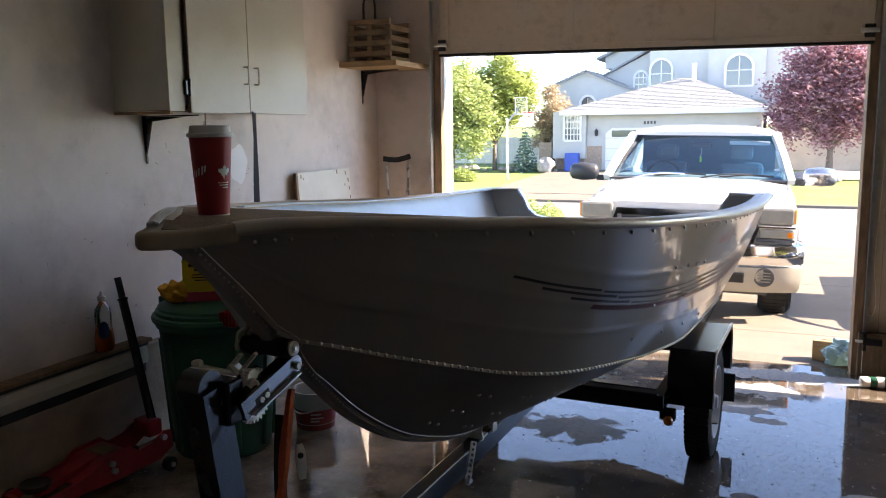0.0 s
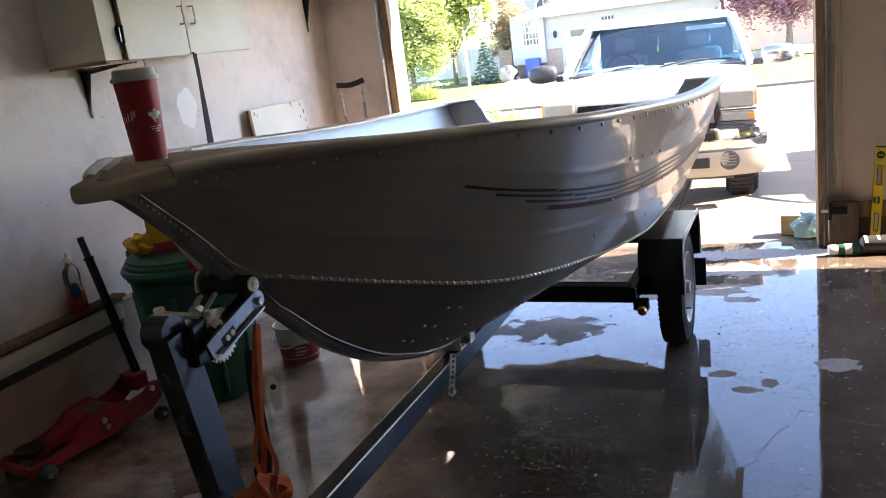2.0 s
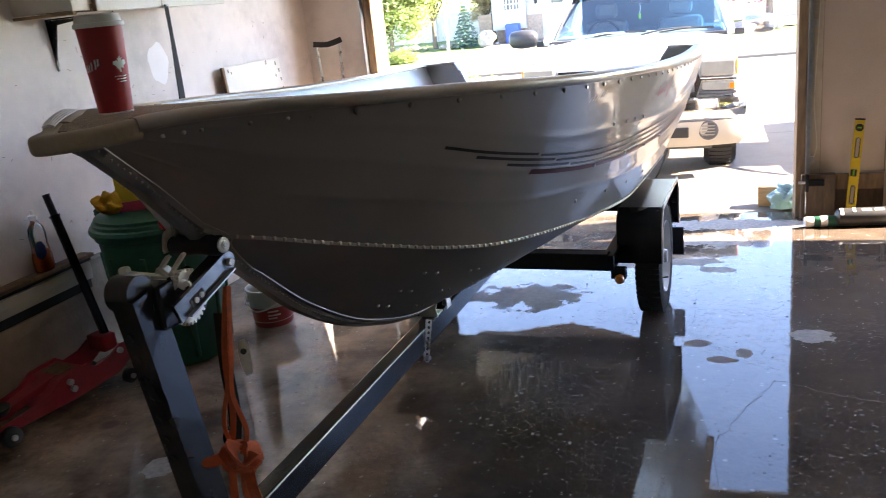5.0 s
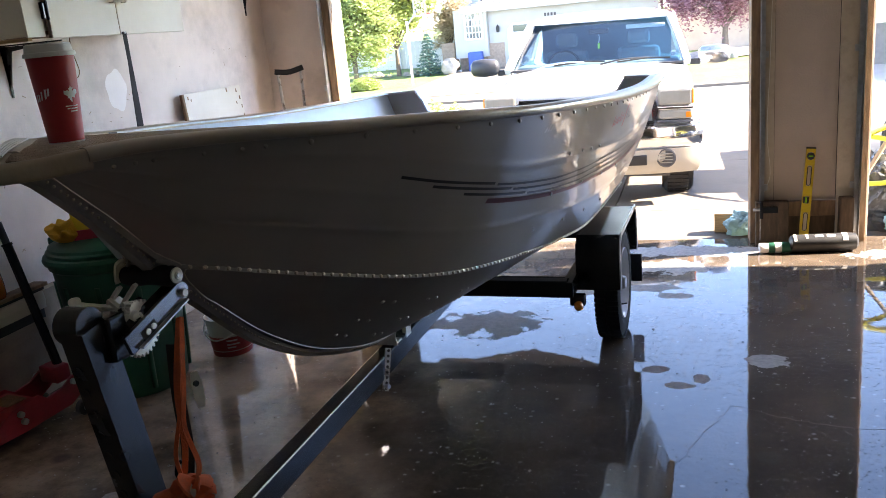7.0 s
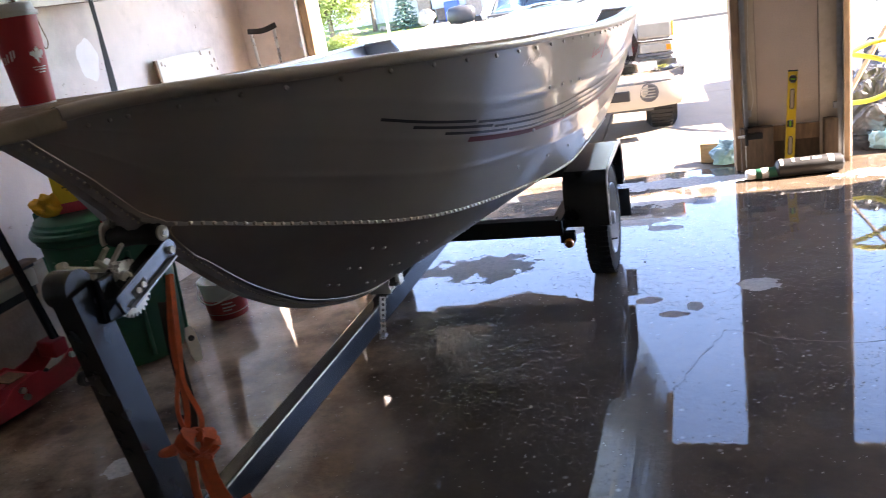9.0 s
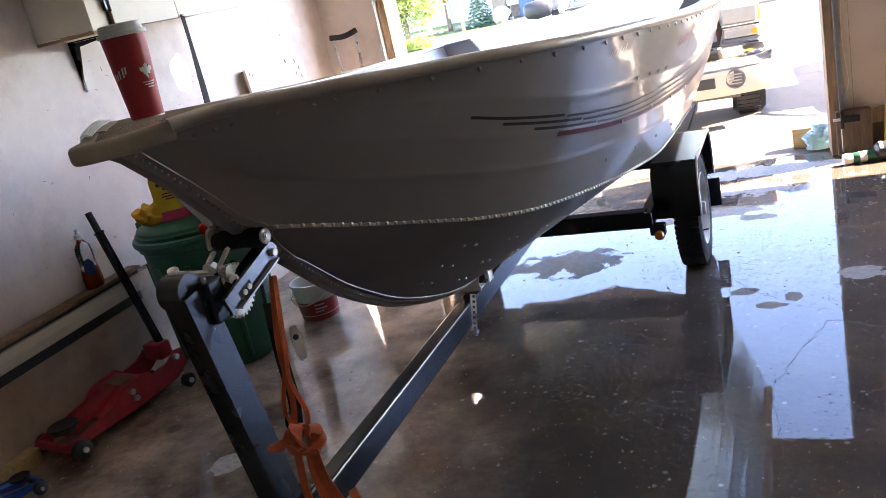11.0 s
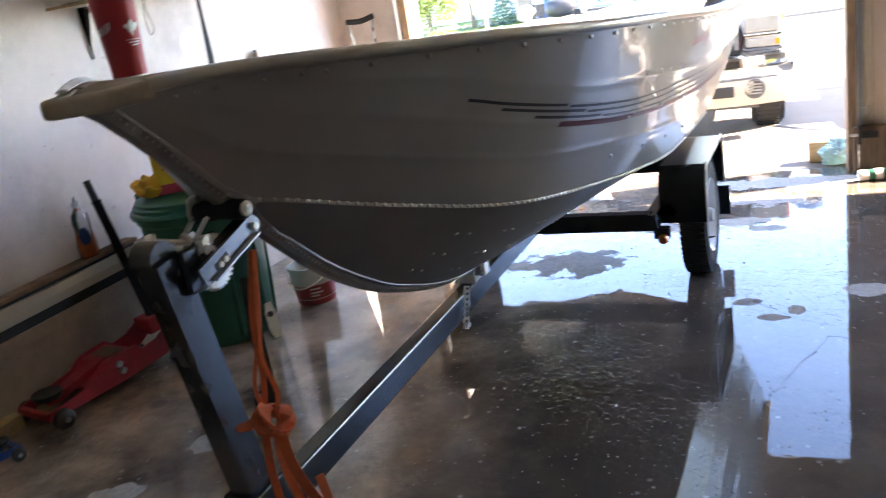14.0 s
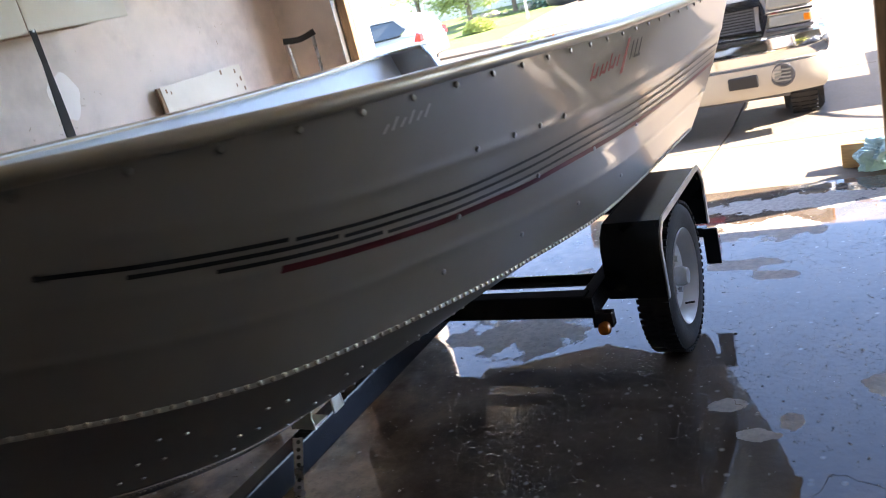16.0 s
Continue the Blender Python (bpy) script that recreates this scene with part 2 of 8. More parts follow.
M = dict(
    drywall=mat("painted_drywall", (0.745, 0.66, 0.60), 0.75, var=0.06, scale=7, bump=0.12, bscale=90, stain=(0.25, 0.21, 0.19), stain_scale=2.4, stain_amt=0.42),
    ceiling=mat("ceiling_board", (0.85, 0.82, 0.78), 0.85, var=0.06, scale=2, bump=0.2, bscale=70),
    darkboard=mat("dark_unseen_wall", (0.36, 0.31, 0.26), 0.8, var=0.12, scale=5, bump=0.15, bscale=60, stain=(0.12, 0.09, 0.07), stain_scale=2, stain_amt=0.4),
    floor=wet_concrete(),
    footing=mat("old_concrete", (0.46, 0.36, 0.27), 0.85, var=0.25, scale=6, bump=0.5, bscale=40, stain=(0.10, 0.075, 0.05), stain_scale=3, stain_amt=0.7),
    drive=mat("driveway_concrete", (0.165, 0.135, 0.103), 0.85, var=0.14, scale=26, bump=0.4, bscale=120, stain=(0.11, 0.089, 0.068), stain_scale=1.6, stain_amt=0.6),
    road=mat("street_surface", (0.165, 0.155, 0.140), 0.9, var=0.08, scale=5, bump=0.3, bscale=80, stain=(0.13, 0.125, 0.115), stain_scale=0.6, stain_amt=0.5),
    lawn=mat("lawn_soil", (0.13, 0.185, 0.045), 0.9, var=0.3, scale=4, bump=0.6, bscale=60, stain=(0.25, 0.28, 0.08), stain_scale=0.5, stain_amt=0.5),
    grass=mat("grass_blade", (0.17, 0.27, 0.045), 0.7, var=0.3, scale=2),
    cream=mat("cream_paint", (0.66, 0.61, 0.51), 0.45, var=0.04, scale=4, bump=0.06, bscale=40, stain=(0.45, 0.38, 0.29), stain_scale=2.2, stain_amt=0.35),
    doorpanel=mat("aged_door_paint", (0.58, 0.495, 0.395), 0.6, var=0.08, scale=9, bump=0.15, bscale=50, stain=(0.30, 0.23, 0.16), stain_scale=9, stain_amt=0.55),
    wood=mat("raw_pine", (0.42, 0.27, 0.13), 0.65, var=0.22, scale=10, bump=0.25, bscale=70, stretch=(1, 7, 7), stain=(0.2, 0.12, 0.06), stain_scale=2, stain_amt=0.5),
    oldwood=mat("weathered_wood", (0.24, 0.15, 0.085), 0.8, var=0.3, scale=9, bump=0.4, bscale=60, stretch=(5, 5, 1), stain=(0.09, 0.055, 0.035), stain_scale=2, stain_amt=0.6),
    darkwood=mat("dark_brown_wood", (0.115, 0.075, 0.048), 0.85, var=0.35, scale=9, bump=0.5, bscale=60, stretch=(5, 5, 1), stain=(0.04, 0.028, 0.02), stain_scale=3, stain_amt=0.7),
    crate=mat("crate_wood", (0.24, 0.165, 0.10), 0.75, var=0.25, scale=12, bump=0.3, bscale=80, rand=0.25, stain=(0.14, 0.09, 0.05), stain_scale=4, stain_amt=0.5),
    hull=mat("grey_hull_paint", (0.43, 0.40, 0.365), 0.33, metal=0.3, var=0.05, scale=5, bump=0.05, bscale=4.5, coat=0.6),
    hull_low=mat("darker_bottom_grey", (0.31, 0.29, 0.275), 0.4, metal=0.25, var=0.07, scale=6, bump=0.04, bscale=22, stain=(0.1, 0.1, 0.1), stain_scale=3, stain_amt=0.35, coat=0.15),
    hull_in=mat("pale_inner_paint", (0.73, 0.80, 0.88), 0.45, metal=0.1, var=0.05, scale=6, bump=0.04, bscale=20),
    alu=mat("bare_aluminium", (0.62, 0.62, 0.62), 0.28, metal=1.0, var=0.08, scale=20, bump=0.05, bscale=90),
    gunwale=mat("gunwale_alloy", (0.56, 0.50, 0.42), 0.34, metal=0.6, var=0.07, scale=7, bump=0.04, bscale=60),
    cap=mat("tan_cap_plastic", (0.41, 0.33, 0.235), 0.5, var=0.12, scale=12, bump=0.12, bscale=60),
    deck=mat("tan_deck_felt", (0.44, 0.35, 0.265), 0.95, var=0.2, scale=40, bump=0.6, bscale=220, stain=(0.18, 0.13, 0.09), stain_scale=5, stain_amt=0.4),
    stripe_k=mat("black_stripe", (0.025, 0.024, 0.026), 0.35, var=0.1),
    stripe_r=mat("maroon_stripe", (0.16, 0.018, 0.03), 0.35, var=0.1),
    decal_r=mat("red_decal", (0.36, 0.04, 0.05), 0.4, var=0.1),
    black=mat("black_steel_paint", (0.012, 0.013, 0.016), 0.22, var=0.2, scale=14, bump=0.04, bscale=70, coat=0.04, spec=0.4),
    gloss_black=mat("glossy_black_paint", (0.014, 0.015, 0.018), 0.26, var=0.2, scale=14, bump=0.03, bscale=40, coat=0.25),
    arm_paint=mat("worn_dark_steel", (0.30, 0.31, 0.33), 0.24, metal=0.85, var=0.2, scale=18, bump=0.03, bscale=60),
    rubber=mat("black_rubber", (0.022, 0.022, 0.023), 0.8, var=0.2, scale=20, bump=0.15, bscale=100),
    blackp=mat("black_plastic", (0.03, 0.03, 0.032), 0.45, var=0.15, scale=20),
    zinc=mat("zinc_plate", (0.86, 0.82, 0.73), 0.36, metal=0.4, var=0.15, scale=25, bump=0.05, bscale=80),
    cradle=mat("galvanised_cradle", (0.80, 0.80, 0.78), 0.5, metal=0.45, var=0.1, scale=30),
    chrome=mat("chrome", (0.80, 0.80, 0.80), 0.06, metal=1.0, var=0.02),
    steel=mat("galvanised_steel", (0.55, 0.56, 0.57), 0.35, metal=1.0, var=0.12, scale=30),
    orange=mat("orange_webbing", (0.62, 0.12, 0.035), 0.8, var=0.15, scale=60, bump=0.3, bscale=300),
    darkweb=mat("dark_webbing", (0.05, 0.045, 0.04), 0.85, var=0.15, scale=60, bump=0.3, bscale=300),
    rim=mat("white_rim_paint", (0.62, 0.63, 0.65), 0.35, var=0.06, scale=14, coat=0.3),
    amber=mat("amber_lens", (0.75, 0.22, 0.02), 0.15, var=0.05, coat=0.5),
    redlens=mat("red_lens", (0.5, 0.02, 0.02), 0.2, var=0.05, coat=0.5),
    jackred=mat("worn_red_paint", (0.46, 0.035, 0.05), 0.42, var=0.15, scale=10, bump=0.05, bscale=50, stain=(0.07, 0.015, 0.015), stain_scale=6, stain_amt=0.6, coat=0.2),
    jackblue=mat("blue_paint", (0.02, 0.07, 0.35), 0.35, var=0.1, scale=10, coat=0.3),
    green=mat("green_bin_plastic", (0.018, 0.12, 0.07), 0.45, var=0.12, scale=10, bump=0.08, bscale=40),
    yellowp=mat("yellow_card", (0.72, 0.52, 0.03), 0.55, var=0.05),
    pink=mat("crimson_card", (0.5, 0.05, 0.09), 0.5, var=0.05),
    inkk=mat("black_print", (0.02, 0.02, 0.02), 0.5, var=0.0),
    glove=mat("yellow_glove_cloth", (0.66, 0.36, 0.03), 0.85, var=0.15, scale=30, bump=0.3, bscale=150),
    cupred=mat("red_paper_cup", (0.42, 0.022, 0.028), 0.45, var=0.03, scale=10),
    white=mat("white_plastic", (0.72, 0.71, 0.69), 0.4, var=0.03, scale=10),
    print_w=mat("white_print", (0.78, 0.74, 0.72), 0.5, var=0.0),
    clearp=glass("clear_bottle_plastic", (0.9, 0.88, 0.84), 0.1),
    soap=mat("orange_soap", (0.85, 0.20, 0.03), 0.15, var=0.03, trans=0.1),
    labelb=mat("dark_blue_label", (0.03, 0.06, 0.16), 0.4, var=0.05),
    bucket=mat("white_pail_plastic", (0.68, 0.66, 0.63), 0.42, var=0.05, scale=12, stain=(0.4, 0.36, 0.32), stain_scale=5, stain_amt=0.4),
    bucketred=mat("red_pail_label", (0.40, 0.05, 0.045), 0.45, var=0.1, scale=12),
    jug=mat("milky_jug_plastic", (0.55, 0.55, 0.50), 0.35, var=0.04, trans=0.1),
    level=mat("yellow_level_alloy", (0.68, 0.47, 0.03), 0.35, var=0.05, coat=0.2),
    vial=mat("green_vial", (0.25, 0.6, 0.05), 0.1, var=0.02),
    carpaint=mat("white_car_paint", (0.58, 0.58, 0.57), 0.22, var=0.015, scale=3, coat=0.8),
    greyplast=mat("grey_bumper_plastic", (0.09, 0.09, 0.095), 0.6, var=0.1, scale=30),
    bumperw=mat("dusty_white_bumper", (0.42, 0.385, 0.32), 0.4, var=0.05, scale=6, stain=(0.38, 0.34, 0.28), stain_scale=3, stain_amt=0.4, coat=0.3),
    mirrorp=mat("silver_mirror_shell", (0.50, 0.50, 0.50), 0.22, metal=0.9, var=0.05),
    lampglass=mat("hazed_lamp_lens", (0.29, 0.28, 0.245), 0.16, var=0.10, scale=10, coat=0.7),
    bumperchrome=mat("dulled_chrome", (0.74, 0.74, 0.74), 0.09, metal=1.0, var=0.04, scale=12),
    windshield=glass("windshield_glass", (0.32, 0.54, 0.68), ior=1.85),
    cabin=mat("dark_cabin_cloth", (0.24, 0.25, 0.26), 0.85, var=0.1, scale=20),
    redbadge=mat("red_emblem", (0.6, 0.02, 0.03), 0.3, var=0.0),
    siding=mat("white_siding", (0.50, 0.50, 0.475), 0.65, var=0.04, scale=3),
    trimw=mat("white_trim_paint", (0.78, 0.77, 0.75), 0.5, var=0.03),
    shingle=mat("grey_roof_shingle", (0.27, 0.275, 0.28), 0.9, var=0.2, scale=12, bump=0.3, bscale=60, rand=0.12),
    brick=mat("tan_brick", (0.36, 0.27, 0.20), 0.85, var=0.2, scale=12, rand=0.25),
    housewin=mat("house_window_glass", (0.07, 0.09, 0.10), 0.05, var=0.1, scale=1, coat=1.0),
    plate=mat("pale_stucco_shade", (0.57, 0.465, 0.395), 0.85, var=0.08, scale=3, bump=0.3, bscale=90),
    bark=mat("grey_bark", (0.17, 0.13, 0.10), 0.9, var=0.3, scale=14, bump=0.6, bscale=40),
    rock=mat("field_stone", (0.33, 0.29, 0.26), 0.9, var=0.25, scale=5, bump=0.5, bscale=25, rand=0.3),
    bagblack=mat("black_bin_bag", (0.085, 0.086, 0.09), 0.26, var=0.3, scale=10, bump=0.5, bscale=26, coat=0.6),
    bagblue=mat("pale_blue_bag", (0.32, 0.56, 0.68), 0.3, var=0.12, scale=10, bump=0.7, bscale=20, trans=0.15),
    hose=mat("yellow_hose_rubber", (0.80, 0.76, 0.09), 0.4, var=0.06, scale=10),
    fence=mat("white_fence_board", (0.66, 0.65, 0.63), 0.7, var=0.06, scale=4),
    grit=mat("pale_grit", (0.40, 0.36, 0.31), 0.7, var=0.5, scale=3),
    filler=mat("wall_filler", (0.90, 0.86, 0.83), 0.8, var=0.04),
    bluebin=mat("blue_bin_plastic", (0.03, 0.09, 0.4), 0.5, var=0.1),
)


def leaf_mat(name, col, col2):
    m = bpy.data.materials.new(name)
    m.use_nodes = True
    N, L = m.node_tree.nodes, m.node_tree.links
    b = N["Principled BSDF"]
    g = N.new("ShaderNodeNewGeometry")
    x = N.new("ShaderNodeMix")
    x.data_type = 'RGBA'
    x.inputs[6].default_value, x.inputs[7].default_value = (*col, 1), (*col2, 1)
    L.new(g.outputs["Random Per Island"], x.inputs[0])
    L.new(x.outputs[2], b.inputs["Base Color"])
    b.inputs["Roughness"].default_value = 0.5
    tr, mx = N.new("ShaderNodeBsdfTranslucent"), N.new("ShaderNodeMixShader")
    L.new(x.outputs[2], tr.inputs[0])
    mx.inputs[0].default_value = 0.4
    L.new(b.outputs[0], mx.inputs[1])
    L.new(tr.outputs[0], mx.inputs[2])
    L.new(mx.outputs[0], N["Material Output"].inputs[0])
    return m


M["leaf"] = leaf_mat("green_leaf", (0.24, 0.30, 0.09), (0.46, 0.52, 0.22))
M["leaf_lime"] = leaf_mat("lime_leaf", (0.28, 0.34, 0.08), (0.48, 0.53, 0.19))
M["leaf_purple"] = leaf_mat("purple_leaf", (0.21, 0.075, 0.10), (0.50, 0.29, 0.32))
M["leaf_rust"] = leaf_mat("rusty_leaf", (0.38, 0.29, 0.18), (0.54, 0.45, 0.31))
M["needle"] = leaf_mat("blue_spruce_needle", (0.06, 0.13, 0.11), (0.13, 0.22, 0.2))

# ---- mesh tools ----
def part(name, bm, material, parent=None, label="", smooth=False, weld=False):
    """Links a bmesh as one mesh object; under parent where one is given."""
    if weld:
        bmesh.ops.remove_doubles(bm, verts=bm.verts, dist=1e-5)
    me = bpy.data.meshes.new(name)
    bm.to_mesh(me)
    bm.free()
    me.materials.append(M[material] if isinstance(material, str) else material)
    if smooth:
        me.polygons.foreach_set("use_smooth", [True] * len(me.polygons))
        try:
            me.set_sharp_from_angle(angle=radians(smooth if smooth is not True else 40))
        except AttributeError:
            pass
    ob = new(name, me)
    if parent is not None:
        ob.parent = parent
    if label:
        ob["label"] = label
    return ob


def thing(name, label, category, m=None, group="", kind=""):
    e = new(name)
    e.empty_display_size = 0.1
    if m is not None:
        e.matrix_world = m
        e.matrix_basis = m
    return tagged(e, label, category, group, kind)


def box(bm, x0, x1, y0, y1, z0, z1, bev=0.0, m=None):
    r = bmesh.ops.create_cube(bm, size=1)
    vs = r["verts"]
    for v in vs:
        v.co = Vector((x0 + (v.co.x + .5) * (x1 - x0), y0 + (v.co.y + .5) * (y1 - y0), z0 + (v.co.z + .5) * (z1 - z0)))
    if bev:
        es = list({e for v in vs for e in v.link_edges})
        r = bmesh.ops.bevel(bm, geom=es, offset=bev, segments=2, affect='EDGES', profile=0.5)
        vs = list({v for f in r["faces"] for v in f.verts} | {v for v in vs if v.is_valid})
    if m is not None:
        bmesh.ops.transform(bm, matrix=m, verts=vs)
    return bm


def B(*a, **k):
    return box(bmesh.new(), *a, **k)


def frame_of(d):
    d = d.normalized()
    up = Vector((0, 0, 1)) if abs(d.z) < 0.9 else Vector((1, 0, 0))
    s = d.cross(up).normalized()
    return s, s.cross(d).normalized()


def cyl(bm, p, q, r0, r1=None, n=20, caps=True):
    p, q = Vector(p), Vector(q)
    r1 = r0 if r1 is None else r1
    s, u = frame_of(q - p)
    rings = []
    for c, r in ((p, r0), (q, r1)):
        rings.append([bm.verts.new(c + r * (math.cos(a) * s + math.sin(a) * u)) for a in (2 * math.pi * i / n for i in range(n))])
    for i in range(n):
        bm.faces.new((rings[0][i], rings[0][(i + 1) % n], rings[1][(i + 1) % n], rings[1][i]))
    if caps:
        bm.faces.new(rings[0][::-1])
        bm.faces.new(rings[1])
    return bm


def lathe(bm, prof, c=(0, 0, 0), axis=(0, 0, 1), n=32):
    """Turns (radius, height) pairs round an axis through c."""
    c, ax = Vector(c), Vector(axis).normalized()
    s, u = frame_of(ax)
    rings = []
    for r, h in prof:
        if r < 1e-5:
            rings.append([bm.verts.new(c + ax * h)])
        else:
            rings.append([bm.verts.new(c + ax * h + r * (math.cos(2 * math.pi * i / n) * s + math.sin(2 * math.pi * i / n) * u)) for i in range(n)])
    for a, b in zip(rings, rings[1:]):
        for i in range(n):
            j = (i + 1) % n
            if len(a) == 1 and len(b) == 1:
                continue
            if len(a) == 1:
                bm.faces.new((a[0], b[j], b[i]))
            elif len(b) == 1:
                bm.faces.new((a[i], a[j], b[0]))
            else:
                bm.faces.new((a[i], a[j], b[j], b[i]))
    bmesh.ops.recalc_face_normals(bm, faces=bm.faces)
    return bm


def smooth_line(pts, n):
    """A rounded line through the points."""
    pts = [Vector(p) for p in pts]
    out = []
    for i in range(len(pts) - 1):
        p0, p1, p2, p3 = pts[max(i - 1, 0)], pts[i], pts[i + 1], pts[min(i + 2, len(pts) - 1)]
        for k in range(n):
            t = k / n
            out.append(0.5 * ((2 * p1) + (p2 - p0) * t + (2 * p0 - 5 * p1 + 4 * p2 - p3) * t * t + (3 * p1 - p0 - 3 * p2 + p3) * t ** 3))
    out.append(pts[-1])
    return out


def sweep(bm, pts, section, up=(0, 0, 1), caps=True, closed=True, scale=None):
    """Sweeps a 2D section (side, up) along the points."""
    pts = [Vector(p) for p in pts]
    upv = Vector(up)
    rings = []
    for i, p in enumerate(pts):
        d = (pts[min(i + 1, len(pts) - 1)] - pts[max(i - 1, 0)]).normalized()
        s = d.cross(upv)
        if s.length < 1e-4:
            s = d.cross(Vector((1, 0, 0)))
        s.normalize()
        u = s.cross(d).normalized()
        k = scale[i] if scale else 1
        rings.append([bm.verts.new(p + k * (a * s + b * u)) for a, b in section])
    n = len(section)
    for a, b in zip(rings, rings[1:]):
        for i in range(n if closed else n - 1):
            j = (i + 1) % n
            bm.faces.new((a[i], a[j], b[j], b[i]))
    if caps and closed:
        bm.faces.new(rings[0][::-1])
        bm.faces.new(rings[-1])
    bmesh.ops.recalc_face_normals(bm, faces=bm.faces)
    return bm


def circle2(r, n=10, ry=None):
    return [(r * math.cos(2 * math.pi * i / n), (ry or r) * math.sin(2 * math.pi * i / n)) for i in range(n)]


def tube(bm, pts, r, n=10, res=6):
    return sweep(bm, smooth_line(pts, res), circle2(r, n))


def prism(bm, poly, axis, a, b, bev=0.0):
    """Extrudes a 2D outline along an axis ('x': outline in y, z; 'y': in x, z; 'z': in x, y) from a to b."""
    def at(p, t):
        return {"x": (t, p[0], p[1]), "y": (p[0], t, p[1]), "z": (p[0], p[1], t)}[axis]
    lo, hi = [bm.verts.new(at(p, a)) for p in poly], [bm.verts.new(at(p, b)) for p in poly]
    n = len(poly)
    fs = [bm.faces.new(lo[::-1]), bm.faces.new(hi)]
    for i in range(n):
        fs.append(bm.faces.new((lo[i], lo[(i + 1) % n], hi[(i + 1) % n], hi[i])))
    bmesh.ops.recalc_face_normals(bm, faces=fs)
    if bev:
        bmesh.ops.bevel(bm, geom=list({e for f in fs for e in f.edges}), offset=bev, segments=2, affect='EDGES', profile=0.5)
    return bm


def spl(x, xs, ys):
    """Smooth interpolation through (xs, ys)."""
    if x <= xs[0]:
        return ys[0]
    if x >= xs[-1]:
        return ys[-1]
    i = max(k for k in range(len(xs) - 1) if xs[k] <= x)

    def slope(k):
        if k == 0 or k == len(xs) - 1:
            a = min(max(k, 1), len(xs) - 1)
            return (ys[a] - ys[a - 1]) / (xs[a] - xs[a - 1])
        d0, d1 = (ys[k] - ys[k - 1]) / (xs[k] - xs[k - 1]), (ys[k + 1] - ys[k]) / (xs[k + 1] - xs[k])
        return 0 if d0 * d1 <= 0 else 2 * d0 * d1 / (d0 + d1)
    h = xs[i + 1] - xs[i]
    t = (x - xs[i]) / h
    return ((2 * t ** 3 - 3 * t * t + 1) * ys[i] + (t ** 3 - 2 * t * t + t) * h * slope(i)
            + (-2 * t ** 3 + 3 * t * t) * ys[i + 1] + (t ** 3 - t * t) * h * slope(i + 1))


def dome(bm, p, nrm, r, h=None, n=8):
    """A rivet head."""
    p, nrm = Vector(p), Vector(nrm).normalized()
    s, u = frame_of(nrm)
    h = h or r * 0.6
    rings = [[bm.verts.new(p + nrm * hh + rr * (math.cos(2 * math.pi * i / n) * s + math.sin(2 * math.pi * i / n) * u)) for i in range(n)]
             for rr, hh in ((r, -0.0005), (r * 0.8, h * 0.65))]
    top = bm.verts.new(p + nrm * h)
    for i in range(n):
        j = (i + 1) % n
        bm.faces.new((rings[0][i], rings[0][j], rings[1][j], rings[1][i]))
        bm.faces.new((rings[1][i], rings[1][j], top))
    return bm


def lettering(text, size, material, parent, m, name="lettering", depth=0.0005, label="", shear=0.0):
    c = bpy.data.curves.new(name, 'FONT')
    c.body, c.size, c.extrude, c.align_x, c.align_y, c.shear = text, size, depth, 'CENTER', 'CENTER', shear
    tmp = bpy.data.objects.new(name, c)
    scene.collection.objects.link(tmp)
    dg = bpy.context.evaluated_depsgraph_get()
    me = bpy.data.meshes.new_from_object(tmp.evaluated_get(dg))
    bpy.data.objects.remove(tmp)
    bpy.data.curves.remove(c)
    me.transform(m)
    me.materials.clear()
    me.materials.append(M[material])
    ob = new(name, me)
    ob.parent = parent
    if label:
        ob["label"] = label
    return ob

# ---- garage ----
SLOPE = 0.021
WX, EX, BY, FY, CZ = -2.0, 5.6, -7.4, 0.12, 2.62      # left wall, right wall, back wall, front wall, ceiling


def fz(y):
    """Height of the garage floor, which falls towards the doors."""
    return -SLOPE * y


bm = bmesh.new()
ny = 30
rows = []
for i in range(ny + 1):
    y = BY - 0.1 + (0.2 - BY + 0.1) * i / ny
    rows.append([bm.verts.new((x, y, fz(y))) for x in np.linspace(WX - 0.1, EX + 0.1, 25)])
for a, b in zip(rows, rows[1:]):
    for i in range(24):
        bm.faces.new((a[i], a[i + 1], b[i + 1], b[i]))
r = bmesh.ops.extrude_face_region(bm, geom=bm.faces[:])
for v in r["geom"]:
    if isinstance(v, bmesh.types.BMVert):
        v.co.z -= 0.15
bmesh.ops.recalc_face_normals(bm, faces=bm.faces)
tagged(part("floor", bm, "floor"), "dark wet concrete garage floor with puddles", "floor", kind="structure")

tagged(part("wall_west", B(WX - 0.15, WX, BY - 0.15, FY + 0.15, 0.55, CZ), "drywall"), "scuffed beige painted drywall wall above a concrete sill", "wall", kind="structure")
# right and back walls are unseen, added dark to cut bounce and reflections
tagged(part("wall_east", B(EX, EX + 0.15, BY - 0.15, FY + 0.15, -0.1, CZ), "darkboard"), "unseen side wall, darkened to dim reflections", "wall", kind="structure")
tagged(part("wall_south", B(WX, EX, BY - 0.15, BY, -0.1, CZ), "darkboard"), "unseen back wall, darkened to dim reflections", "wall", kind="structure")
tagged(part("ceiling", B(WX - 0.15, EX + 0.15, BY - 0.15, FY + 0.15, CZ, CZ + 0.1), "ceiling"), "plain pale garage ceiling board", "ceiling", kind="structure")

